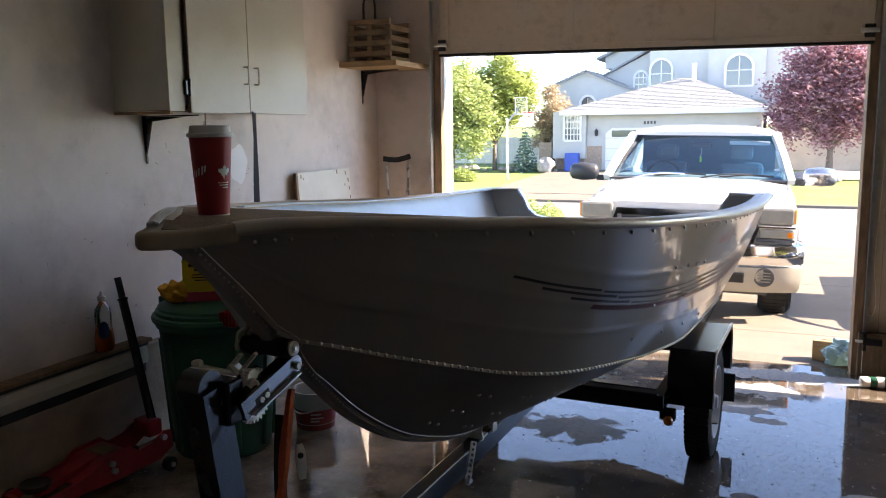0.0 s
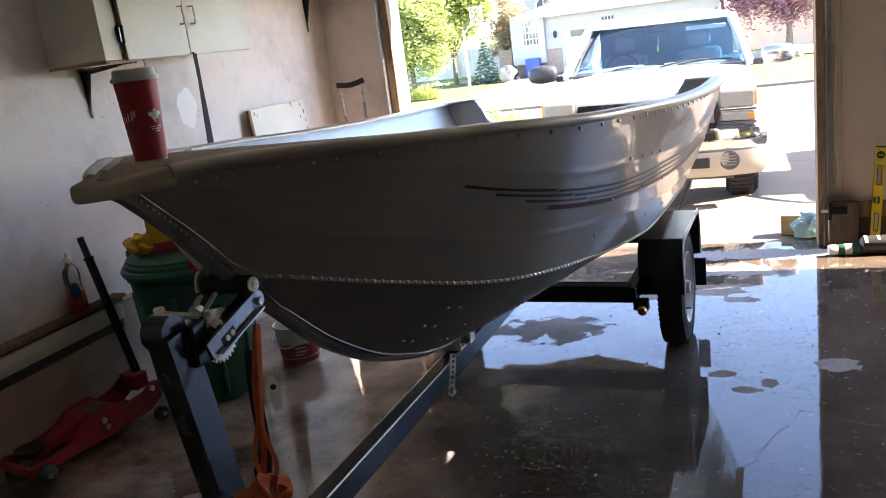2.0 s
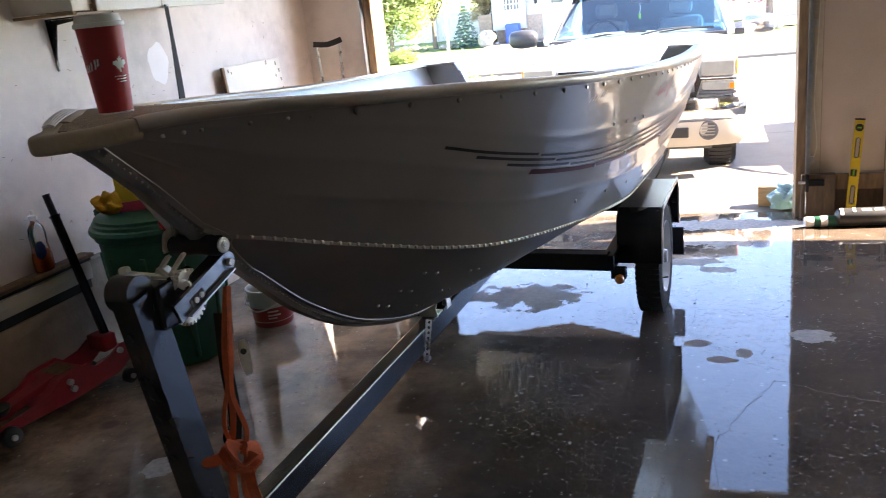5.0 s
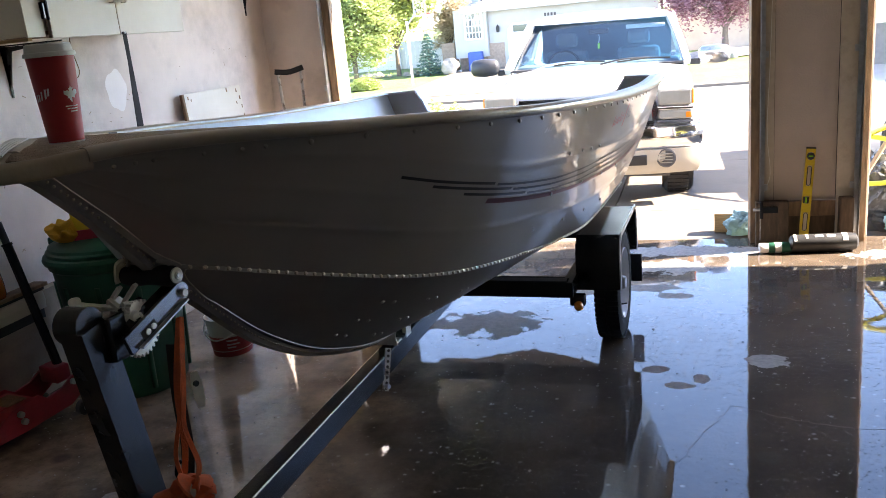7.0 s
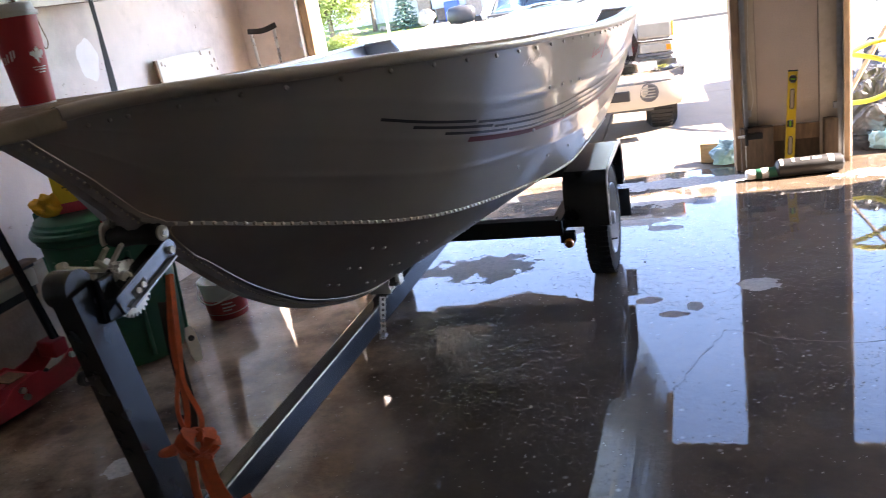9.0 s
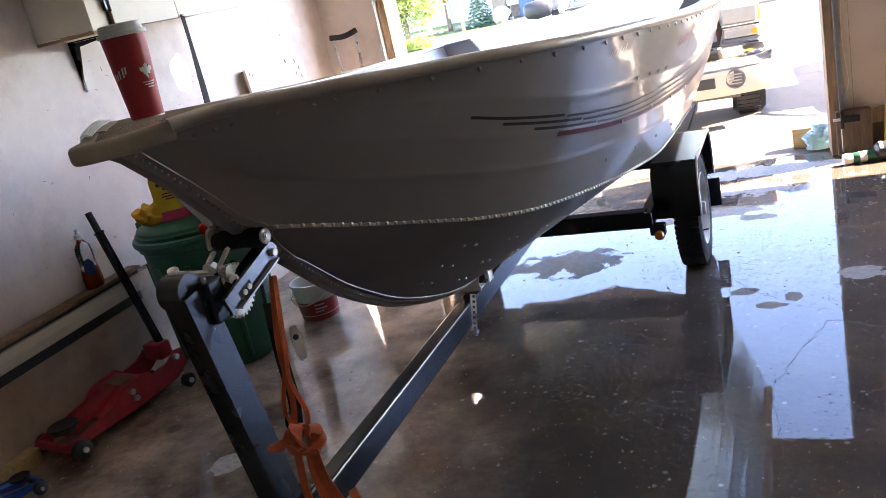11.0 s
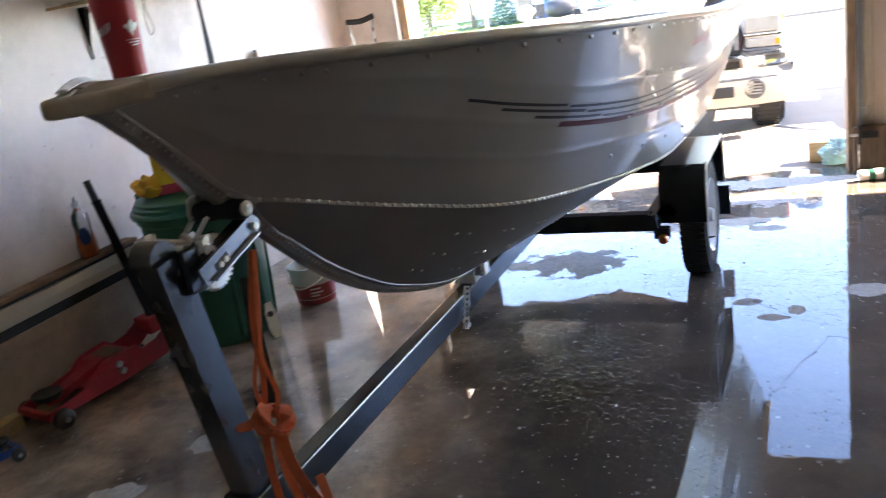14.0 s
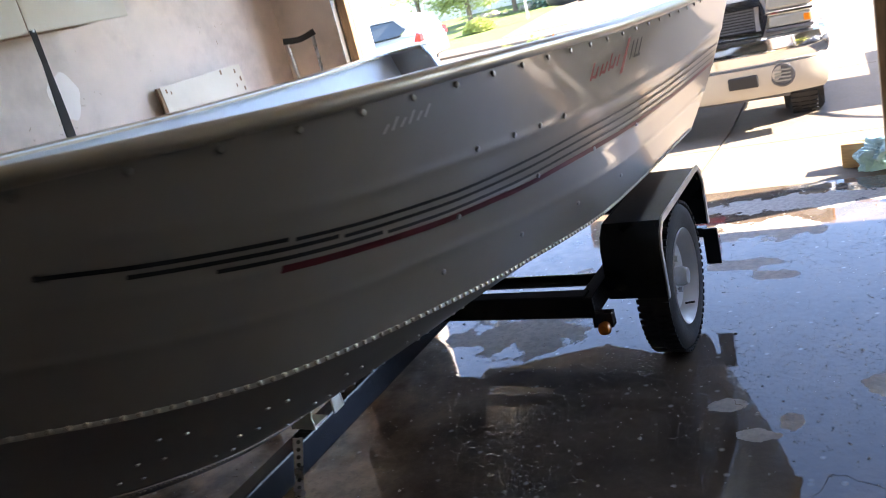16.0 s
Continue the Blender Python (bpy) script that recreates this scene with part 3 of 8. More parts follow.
# front wall with two door openings
DL, DR, DH = -1.50, 1.42, 2.16
D2L, D2R = 2.02, 4.86
front = thing("wall_north", "beige drywall front wall round two garage door openings", "wall", kind="structure")
part("wall_panel", B(WX, DL, FY, FY + 0.15, -0.1, CZ), "drywall", front)
part("wall_panel", B(DL, DR, FY, FY + 0.15, DH, CZ), "drywall", front)
part("wall_panel", B(D2L, D2R, FY, FY + 0.15, DH, CZ), "drywall", front)
part("wall_panel", B(D2R, EX, FY, FY + 0.15, -0.1, CZ), "drywall", front)
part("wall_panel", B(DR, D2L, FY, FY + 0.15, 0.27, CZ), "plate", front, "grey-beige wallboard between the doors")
# pillar trim: two upright boards, a bottom rail, splintered lining
part("upright_board", B(1.425, 1.513, FY - 0.022, FY, 0.3, CZ - 0.01, 0.003), "doorpanel", front)
part("upright_board", B(1.888, 1.995, FY - 0.022, FY, 0.02, CZ - 0.01, 0.003), "doorpanel", front)
part("bottom_rail", B(1.516, 1.885, FY - 0.03, FY, 0.17, 0.27, 0.004), "oldwood", front)
# the pillar's foot takes a darker brown than the boards above
part("pillar_base", B(1.42, 2.02, FY + 0.005, FY + 0.15, -0.06, 0.17), "darkwood", front, "dark concrete at the pillar's foot")
part("wall_gap_strip", B(1.513, 1.516, FY - 0.004, FY - 0.001, 0.27, 2.4), "inkk", front)
part("wall_gap_strip", B(1.885, 1.888, FY - 0.004, FY - 0.001, 0.27, 2.4), "inkk", front)
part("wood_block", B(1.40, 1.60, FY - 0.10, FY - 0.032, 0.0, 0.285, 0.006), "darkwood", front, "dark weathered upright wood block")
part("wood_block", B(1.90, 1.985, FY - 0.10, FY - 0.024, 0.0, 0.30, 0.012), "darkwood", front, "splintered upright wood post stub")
# brown timber door linings
for x0, x1 in ((DR - 0.05, DR + 0.002), (D2L - 0.002, D2L + 0.04), (D2R - 0.04, D2R + 0.002)):
    part("door_lining", B(x0, x1, FY - 0.05, FY + 0.17, -0.01, DH, 0.004), "oldwood", front, "dark stained timber door lining")
part("door_lining", B(DL - 0.002, -1.443, FY - 0.05, FY + 0.008, -0.01, DH, 0.004), "oldwood", front, "dark stained timber door lining")
part("outer_stop", B(DL - 0.002, -1.440, FY + 0.010, FY + 0.168, -0.02, DH, 0.003), "trimw", front, "white painted door reveal")
for x0, x1 in ((D2L + 0.042, D2L + 0.08),):
    part("outer_stop", B(x0, x1, FY + 0.10, FY + 0.165, -0.02, DH, 0.003), "trimw", front, "white painted door stop")

# concrete footing with a ledge and pale skirting along the left wall
foot = thing("baseboard_west", "dirty concrete sill with pale strip along the wall", "sill", kind="structure")
part("footing_wall", prism(bmesh.new(), [(WX - 0.15, -0.15), (-1.97, -0.15), (-1.955, 0.40), (-1.955, 0.545), (WX - 0.15, 0.545)], "y", BY, FY), "footing", foot)
part("sill_ledge", B(WX - 0.02, -1.925, BY, -2.52, 0.570, 0.588, 0.004), "oldwood", foot, "dusty dark wooden ledge")
part("pale_strip", prism(bmesh.new(), [(-1.953, 0.466), (-1.935, 0.470), (-1.93, 0.51), (-1.935, 0.547), (-1.953, 0.551)], "y", BY, -2.55), "cream", foot, "pale metal trough strip")
# black strips paint in the shade of the gaps by the pale strip
part("shadow_gap", B(-1.9545, -1.951, BY, -2.55, 0.421, 0.4655), "inkk", foot, "black strip for the shade in the gap")
part("shadow_gap", B(-1.96, -1.945, BY, -2.53, 0.552, 0.5695), "inkk", foot)
part("pale_strip", B(-1.953, -1.94, BY, -2.6, 0.360, 0.420, 0.004), "footing", foot)
part("floor_batten", B(-1.965, -1.90, -6.5, -3.42, 0.06, 0.135, 0.006, Matrix.Translation((0, 0, 0.0))), "wood", foot, "rough wooden batten at the wall foot")

# overhead doors
def overhead_door(name, x0, x1, z0, label):
    d = thing(name, label, "garage door", kind="structure")
    y = FY - 0.06
    part("door_panel", B(x0, x1, y, y + 0.03, z0, z0 + 0.52), "doorpanel", d)
    part("bottom_seal", B(x0, x1, y - 0.006, y + 0.036, z0 - 0.008, z0 + 0.012, 0.004), "rubber", d, "black rubber bottom seal")
    part("bottom_rail", B(x0, x1, y - 0.012, y - 0.001, z0 + 0.014, z0 + 0.05, 0.003), "doorpanel", d)
    n = 3
    for i in range(n + 1):
        x = x0 + 0.04 + (x1 - x0 - 0.08) * i / n
        part("stile", B(x - 0.035, x + 0.035, y - 0.014, y - 0.001, z0 + 0.052, z0 + 0.515, 0.004), "doorpanel", d)
    for x in (x0 + 0.03, x1 - 0.03):
        h = part("roller_hinge", B(x - 0.03, x + 0.03, y - 0.03, y - 0.016, z0 + 0.03, z0 + 0.11, 0.004), "blackp", d, "dark greasy roller bracket")
        part("roller", cyl(bmesh.new(), (x - 0.05, y - 0.045, z0 + 0.07), (x + 0.05, y - 0.045, z0 + 0.07), 0.014), "steel", h)
    return d


lifted = overhead_door("door_1", DL + 0.05, DR - 0.03, 2.092, "aged cream overhead garage door, raised")
hang_at = Matrix.Translation((0, 0, 2.1)) @ Matrix.Rotation(radians(0.9), 4, 'Y') @ Matrix.Translation((0, 0, -2.1))     # hangs a little askew
lifted.matrix_world = hang_at
lifted.matrix_basis = hang_at
overhead_door("door_2", D2L + 0.03, D2R - 0.03, 2.1, "aged cream overhead garage door, raised")


def track(x, side, top=2.5):
    t = thing("door_track", "steel vertical door track beside the opening", "door track", group="garage door tracks")
    y = FY - 0.075
    part("rail", prism(bmesh.new(), [(x, y - 0.03), (x + 0.004 * side, y - 0.03), (x + 0.004 * side, y + 0.025), (x + 0.03 * side, y + 0.025), (x + 0.03 * side, y + 0.029), (x, y + 0.029)], "z", 0.03, top), "steel", t)
    for z in (0.35, 1.2, 2.0):
        part("track_bracket", B(min(x, x + 0.05 * side), max(x, x + 0.05 * side), y + 0.03, FY - 0.001, z, z + 0.04, 0.002), "steel", t)
    return t


track(DL - 0.005, -1)
track(DR + 0.005, 1)
track(D2L - 0.005, -1)
track(D2R + 0.005, 1)
latch = thing("door_latch", "black steel slide latch on the door track", "latch")
part("latch_body", B(1.43, 1.53, FY - 0.16, FY - 0.122, 0.225, 0.265, 0.004), "black", latch)
part("bolt", cyl(bmesh.new(), (1.38, FY - 0.14, 0.245), (1.46, FY - 0.14, 0.245), 0.009), "steel", latch)
part("latch_plate", B(1.42, 1.44, FY - 0.165, FY - 0.12, 0.19, 0.30, 0.003), "black", latch)

# ---- boat ----
BOAT = Matrix.Translation((-0.115, -4.42, 0)) @ Matrix.Rotation(radians(-2.2), 4, 'Z')
GD = [-0.02, 0.05, 0.135, 0.27, 0.41, 0.54, 0.65, 0.76, 0.87, 1.0, 1.13, 1.27, 1.38, 2.08, 2.9, 3.70]
GW = [0.018, 0.078, 0.138, 0.25, 0.365, 0.445, 0.51, 0.57, 0.615, 0.665, 0.70, 0.727, 0.75, 0.805, 0.83, 0.825]
GZD, GZ = [0, 0.135, 0.54, 0.76, 1.0, 1.38, 2.1, 3.0, 3.70], [1.400, 1.410, 1.388, 1.368, 1.346, 1.32, 1.268, 1.225, 1.205]
CD = [-0.02, 0.25, 0.32, 0.52, 0.65, 0.82, 1.0, 1.42, 1.74, 2.4, 3.70]
CW = [0.012, 0.03, 0.10, 0.20, 0.267, 0.352, 0.43, 0.525, 0.56, 0.585, 0.58]
CHZ = [1.40, 1.155, 1.13, 1.055, 1.009, 0.952, 0.908, 0.84, 0.79, 0.70, 0.61]
KD = [-0.005, 0.13, 0.265, 0.45, 0.62, 0.91, 1.34, 1.66, 2.4, 3.70]
KZ = [1.405, 1.29, 1.155, 0.985, 0.845, 0.685, 0.555, 0.522, 0.50, 0.49]
LEN = 3.70


def gun(d):
    return spl(d, GD, GW), spl(d, GZD, GZ)


def chine(d):
    k = spl(d, KD, KZ)
    return spl(d, CD, CW), max(spl(d, CD, CHZ), k + 0.004)


# pressed strakes along the side: distance from the bow, share of the side's height
STRAKES = (([0.2, 0.55, 0.82, 1.14, 1.7, 3.7], [0.86, 0.789, 0.708, 0.652, 0.650, 0.68]),
           ([0.2, 0.46, 0.62, 1.0, 1.4, 3.7], [0.655, 0.580, 0.531, 0.470, 0.435, 0.44]),
           ([0.2, 0.59, 1.06, 2.0, 3.7], [0.36, 0.305, 0.280, 0.265, 0.26]))


def side_pt(d, t, s=1, off=0.0):
    """On the side plating: t from 0 at the chine to 1 at the gunwale."""
    (cw, cz), (gw, gz) = chine(d), gun(d)
    bulge = 0.018 * math.sin(math.pi * t)
    step = 0.0
    for sd, stt in STRAKES:
        step += 0.0027 * math.exp(-((t - spl(min(max(d, 0.2), 3.7), sd, stt)) / 0.021) ** 2)
    return Vector((s * (cw + (gw - cw) * t + (bulge + step + off) * max(0, min(1, d / 0.5))), d, cz + (gz - cz) * t))


def bottom_pt(d, t, s=1):
    """On the bottom plating: t from 0 at the keel to 1 at the chine."""
    cw, cz = chine(d)
    kz = spl(d, KD, KZ)
    return Vector((s * cw * t, d, kz + (cz - kz) * t ** (1 + 0.25 * min(1, max(0, (d - 0.45) / 0.6)))))


ds = [-0.02, 0.0, 0.025, 0.05] + list(np.linspace(0.09, LEN, 64))
boat = thing("rowing_boat", "grey riveted aluminium boat resting on a trailer", "boat", BOAT)


def hull_sheet(fn, ts, ss, th):
    bm = bmesh.new()
    for s in ss:
        grid = [[bm.verts.new(fn(d, t, s)) for t in ts] for d in ds]
        for a, b in zip(grid, grid[1:]):
            for i in range(len(ts) - 1):
                bm.faces.new((a[i], a[i + 1], b[i + 1], b[i]) if s > 0 else (a[i], b[i], b[i + 1], a[i + 1]))
    bmesh.ops.remove_doubles(bm, verts=bm.verts, dist=1e-5)
    bmesh.ops.recalc_face_normals(bm, faces=bm.faces)
    return bm


st = list(np.linspace(0, 1, 84))
part("side_plating", hull_sheet(side_pt, st, (1,), 0), "hull", boat, "dark grey painted aluminium side", smooth=60)
part("side_plating", hull_sheet(side_pt, st, (-1,), 0), "hull", boat, "dark grey painted aluminium side", smooth=60)
# the bottom takes a darker grey than the sides
part("bottom_plating", hull_sheet(bottom_pt, list(np.linspace(0, 1, 12)), (1, -1), 0), "hull_low", boat, "darker grey bottom plating", smooth=60)


def inner_pt(d, t, s):
    p = side_pt(d, t, s)
    p.x -= s * 0.012
    if t < 0.02:
        p.z += 0.01
    return p


part("inner_lining", hull_sheet(lambda d, t, s: inner_pt(max(d, 0.05), t, s), list(np.linspace(0, 0.985, 10)), (1,), 0), "hull_in", boat, "pale blue-grey painted inside", smooth=60)
part("inner_lining", hull_sheet(lambda d, t, s: inner_pt(max(d, 0.05), t, s), list(np.linspace(0, 0.985, 10)), (-1,), 0), "hull_in", boat, "pale blue-grey painted inside", smooth=60)
bm = bmesh.new()
rows = []
for d in np.linspace(0.85, LEN - 0.03, 20):
    cw, cz = chine(d)
    z = max(cz - 0.04, spl(d, KD, KZ) + 0.06)
    w = cw * 0.6
    rows.append((bm.verts.new((-w, d, z)), bm.verts.new((w, d, z))))
for a, b in zip(rows, rows[1:]):
    bm.faces.new((a[0], a[1], b[1], b[0]))
part("floorboard", bm, "hull_in", boat, "pale painted bilge floor")

# transom with a motor cut-out
gw, gz = gun(LEN)
cw, cz = chine(LEN)
kz = spl(LEN, KD, KZ)
cut = [(gw - 0.20, gz), (gw - 0.235, gz - 0.05), (gw - 0.265, gz - 0.115), (gw - 0.31, gz - 0.155), (gw - 0.38, gz - 0.17)]
outline = [(gw, gz)] + cut + [(-x, z) for x, z in cut[::-1]] + [(-gw, gz), (-cw, cz), (0, kz), (cw, cz)]
part("transom", prism(bmesh.new(), outline, "y", LEN - 0.035, LEN, 0.003), "hull", boat, "dark grey transom with a lowered centre")
for s in (1, -1):
    part("corner_plate", prism(bmesh.new(), [(s * gw * 1.012, LEN + 0.012), (s * (gw - 0.21), LEN + 0.012), (s * (gw - 0.205), LEN - 0.05), (s * gw * 1.012, LEN - 0.16)], "z", gz - 0.004, gz + 0.012, 0.004), "hull", boat, "dark moulded corner plate")
    edge = [Vector((s * x, LEN - 0.017, z)) for x, z in cut]
    part("cutout_trim", sweep(bmesh.new(), edge, [(-0.022, -0.004), (0.022, -0.004), (0.022, 0.006), (-0.022, 0.006)]), "alu", boat)

# bow cap
NOSE, SEAM = 0.067, 0.066
ND, NW = [-NOSE, -0.059, -0.040, 0.0, 0.048, 0.09, 0.135, 0.27], [0.0, 0.011, 0.022, 0.047, 0.081, 0.108, 0.137, 0.25]


def nose_w(d):
    """Half width of the blunt bow rail and of its cap."""
    return spl(d, ND, NW) if d < 0.27 else gun(d)[0]


def rail_z(d):
    """Height of the rail, lifting a little to the nose."""
    return gun(max(d, 0))[1] + 0.012 * min(1, max(0, 1 - (d + NOSE) / 0.5))


cap = []
for k in range(41):
    a = math.pi * (k / 40 - 0.5)
    d = SEAM - (SEAM + NOSE) * math.cos(a)
    cap.append(Vector((math.copysign(nose_w(d), a) if k != 20 else 0.0, d, rail_z(d) - 0.009)))
cap_sec = [(0.019 * math.copysign(abs(math.cos(q)) ** 0.6, math.cos(q)), 0.0205 * math.copysign(abs(math.sin(q)) ** 0.6, math.sin(q))) for q in np.linspace(0, 2 * math.pi, 22, endpoint=False)]
part("bow_cap", sweep(bmesh.new(), cap, cap_sec, scale=[0.82 + 0.10 * abs(k - 20) / 20 for k in range(41)]), "cap", boat, "scuffed tan moulded bow cap", smooth=60)
bm = bmesh.new()
dd = list(np.linspace(-0.046, 0.014, 16))
up = [[bm.verts.new((s * (nose_w(d) - 0.004), d, rail_z(d) + 0.002)) for s in (-1, 1)] for d in dd]
lo = [[bm.verts.new((v.co.x, v.co.y, v.co.z - 0.02)) for v in r] for r in up]
for i in range(15):
    bm.faces.new((up[i][0], up[i][1], up[i + 1][1], up[i + 1][0]))
    bm.faces.new((lo[i][1], lo[i][0], lo[i + 1][0], lo[i + 1][1]))
for r, q in ((up[0], lo[0]), (up[-1], lo[-1])):
    bm.faces.new((r[0], q[0], q[1], r[1]))
bmesh.ops.recalc_face_normals(bm, faces=bm.faces)
part("cap_plate", bm, "cap", boat, "scuffed tan plate inside the bow cap")

# gunwale: rolled alloy rail
rail_sec = [(-0.014, -0.014), (0.012, -0.015), (0.020, -0.012), (0.024, -0.006), (0.024, 0.004), (0.018, 0.010), (0.0, 0.012), (-0.022, 0.010), (-0.034, 0.004), (-0.034, -0.006), (-0.014, -0.006)]
for s in (1, -1):
    pts = [Vector((s * nose_w(d), d, rail_z(d))) for d in np.linspace(SEAM - 0.005, LEN - 0.005, 100)]
    part("gunwale_rail", sweep(bmesh.new(), pts, [(s * a, b) for a, b in rail_sec]), "gunwale", boat, "worn tan-grey alloy gunwale rail", smooth=50)
    bead = [Vector((s * (gun(d)[0] - 0.045), d, gun(d)[1] + 0.004)) for d in np.linspace(0.95, LEN - 0.06, 60)]
    part("inner_flange", sweep(bmesh.new(), bead, [(-0.016, -0.003), (0.016, -0.003), (0.016, 0.003), (-0.016, 0.003)]), "hull_in", boat)

# plywood deck covered in tan felt, flat, proud of the rail at the bow and sunk behind it aft, frayed at its aft edge
def deck_top(d):
    return rail_z(d) + float(np.interp(d, [0.0, 0.10, 0.40, 0.62, 0.98], [0.004, 0.0075, 0.012, 0.006, -0.012]))


bm = bmesh.new()
dd = list(np.linspace(0.012, 0.97, 32))
prof = [(nose_w(d) - 0.016 - 0.012 * min(1, max(0, (d - 0.2) / 0.4)), d) for d in dd]
w0 = prof[-1][0]
aft = [(x, 0.97 + random.uniform(-0.009, 0.011)) for x in np.linspace(w0, -w0, 60)]
poly = [(x, d, deck_top(d)) for x, d in prof] + [(x, d, deck_top(0.97)) for x, d in aft] + [(-x, d, deck_top(d)) for x, d in prof[::-1]]
top = [bm.verts.new((x, d, z)) for x, d, z in poly]
bot = [bm.verts.new((x, d, z - 0.022)) for x, d, z in poly]
n = len(top)
for i in range(n):
    bm.faces.new((bot[i], bot[(i + 1) % n], top[(i + 1) % n], top[i]))
for ring in (top, bot):
    h = len(prof)
    for i in range(h - 1):
        q = (ring[i], ring[i + 1], ring[n - 2 - i], ring[n - 1 - i])
        bm.faces.new(q if ring is top else q[::-1])
    mid = ring[h - 1:n - h + 1]
    bm.faces.new(mid if ring is top else mid[::-1])
bmesh.ops.recalc_face_normals(bm, faces=bm.faces)
part("bow_deck", bm, "deck", boat, "tan felt-covered plywood bow deck")
fr_ = bmesh.new()
rf = random.Random(7)
for x in np.linspace(-w0 + 0.01, w0 - 0.01, 150):
    ln = rf.uniform(0.003, 0.011)
    cyl(fr_, (x, 0.968, deck_top(0.97) - 0.003), (x + rf.uniform(-0.004, 0.004), 0.972 + ln, deck_top(0.97) + rf.uniform(-0.006, 0.003)), 0.0011, 0.0004, 4)
part("frayed_edge", fr_, "footing", boat, "dark frayed felt edge")["kind"] = "stuff"

# chine seam with its row of rivets
for s in (1, -1):
    pts = []
    for d in np.linspace(0.26, LEN - 0.01, 110):
        cw, cz = chine(d)
        pts.append(Vector((s * (cw + 0.001), d, cz)))
    part("chine_seam", sweep(bmesh.new(), pts, [(-0.004 * s, -0.006), (0.0012 * s, -0.005), (0.002 * s, 0.0), (0.0012 * s, 0.005), (-0.004 * s, 0.006)]), "hull", boat, smooth=50)
rv = bmesh.new()
d = 0.30
while d < LEN - 0.02:
    for s in ((1, -1) if d < 1.2 else (1,)):
        cw, cz = chine(d)
        dome(rv, (s * (cw + 0.0025), d, cz), (s, -0.25 if d < 1 else 0, 0.15), 0.0052, 0.0058)
    d += 0.022
o = part("rivet_row", rv, "gunwale", boat, "row of round grey rivets", smooth=True)
o["kind"] = "stuff"
# gunwale rivets, each one to be picked apart
for d in [0.115, 0.145, 0.17, 0.24, 0.295, 0.33] + [0.405 + 0.1135 * k for k in range(29)]:
    for s in (1, -1):
        gw, gz = gun(d)
        a, b = Vector((gun(d - 0.02)[0], d - 0.02, 0)), Vector((gun(d + 0.02)[0], d + 0.02, 0))
        nr = Vector((b.y - a.y, -(b.x - a.x), 0)).normalized()
        nr.x *= s
        p = side_pt(d, 1 - 0.027 / (gz - chine(d)[1]), s) + nr * 0.002
        part("gunwale_rivet", dome(bmesh.new(), p, nr + Vector((0, 0, 0.1)), 0.0062 if d > 0.35 else 0.0045, 0.005, 10), "hull", boat, smooth=True)
# rib rivets on the side and the bottom
rv = bmesh.new()
for d in (1.375, 1.69, 2.03, 2.4):
    for t in (0.176, 0.414 + 0.03 * (d > 1.5)):
        p, q = side_pt(d, t), side_pt(d, t + 0.02)
        dome(rv, p + Vector((0.002, 0, 0)), (1, -0.2, -0.3), 0.0065, 0.005, 10)
for d in (1.40, 1.54, 1.655, 1.78):
    dome(rv, side_pt(d, 0.672) + Vector((0.002, 0, 0)), (1, -0.1, -0.3), 0.0065, 0.005, 10)
for d in (0.85, 1.05, 1.25, 1.45, 1.65):
    for t in (0.3, 0.5, 0.72):
        for k in (0, 0.045):
            p = bottom_pt(d + k, t)
            dome(rv, p, (0.5, -0.2, -1), 0.005, 0.004)
o = part("rib_rivets", rv, "steel", boat, "scattered rib rivets", smooth=True)
o["kind"] = "stuff"

# stem plate and keel: lapped plate with a bright edge and fine rivets
def near_stem(d, back, s, off=0.0):
    """On the plating, set back from the stem at the same height."""
    z, e = spl(d, KD, KZ), d + back
    (cw, cz), (gw, gz), kz = chine(e), gun(e), spl(e, KD, KZ)
    if z >= cz:
        return side_pt(e, min(0.97, (z - cz) / (gz - cz)), s, off)
    p = bottom_pt(e, max(0.02, (z - kz) / max(0.01, cz - kz)), s)
    return p + Vector((s * off, -off, -off))


def along_keel(back, w, d0, d1, n, s, off):
    """A line that starts beside the stem and runs on beside the keel at the width w."""
    pts = [near_stem(d, back, s, off) for d in np.linspace(d0, 0.40, n // 3)]
    w0 = abs(pts[-1].x)
    for e in np.linspace(0.40 + back + 0.03, d1, n - n // 3):
        k = min(1, (e - 0.40 - back) / 0.6)
        pts.append(bottom_pt(e, min(0.9, (w0 + (w - w0) * k) / max(chine(e)[0], 0.05)), s) + Vector((s * off, -off, -off)))
    return pts


for s in (1, -1):
    lap = along_keel(0.0145, 0.045, 0.012, 2.2, 75, s, 0.002)
    part("stem_lap", sweep(bmesh.new(), lap, [(-0.0011, -0.001), (0.0011, -0.001), (0.0011, 0.0016), (-0.0011, 0.0016)]), "gunwale", boat, "thin bright lapped edge", smooth=40)
keel = [Vector((0, d, spl(d, KD, KZ) - 0.002)) for d in np.linspace(-0.02, LEN, 72)]
part("keel_strip", sweep(bmesh.new(), keel, [(-0.013, -0.008), (0.013, -0.008), (0.027, 0.010), (-0.027, 0.010)], up=(0, -0.3, 1)), "hull_low", boat, "grey stem and keel strip", smooth=40)
rv = bmesh.new()
for s in (1, -1):
    for d in np.linspace(0.02, 1.4, 108):
        tg = Vector((0, 0.02, spl(d + 0.01, KD, KZ) - spl(d - 0.01, KD, KZ))).normalized()
        dome(rv, Vector((s * 0.0215, d, spl(d, KD, KZ) - 0.002)) + Vector((0, -tg.z, tg.y)) * 0.0025, Vector((s * 0.75, 0.65 * tg.z, -0.65 * tg.y)), 0.0031, 0.0030, 6)
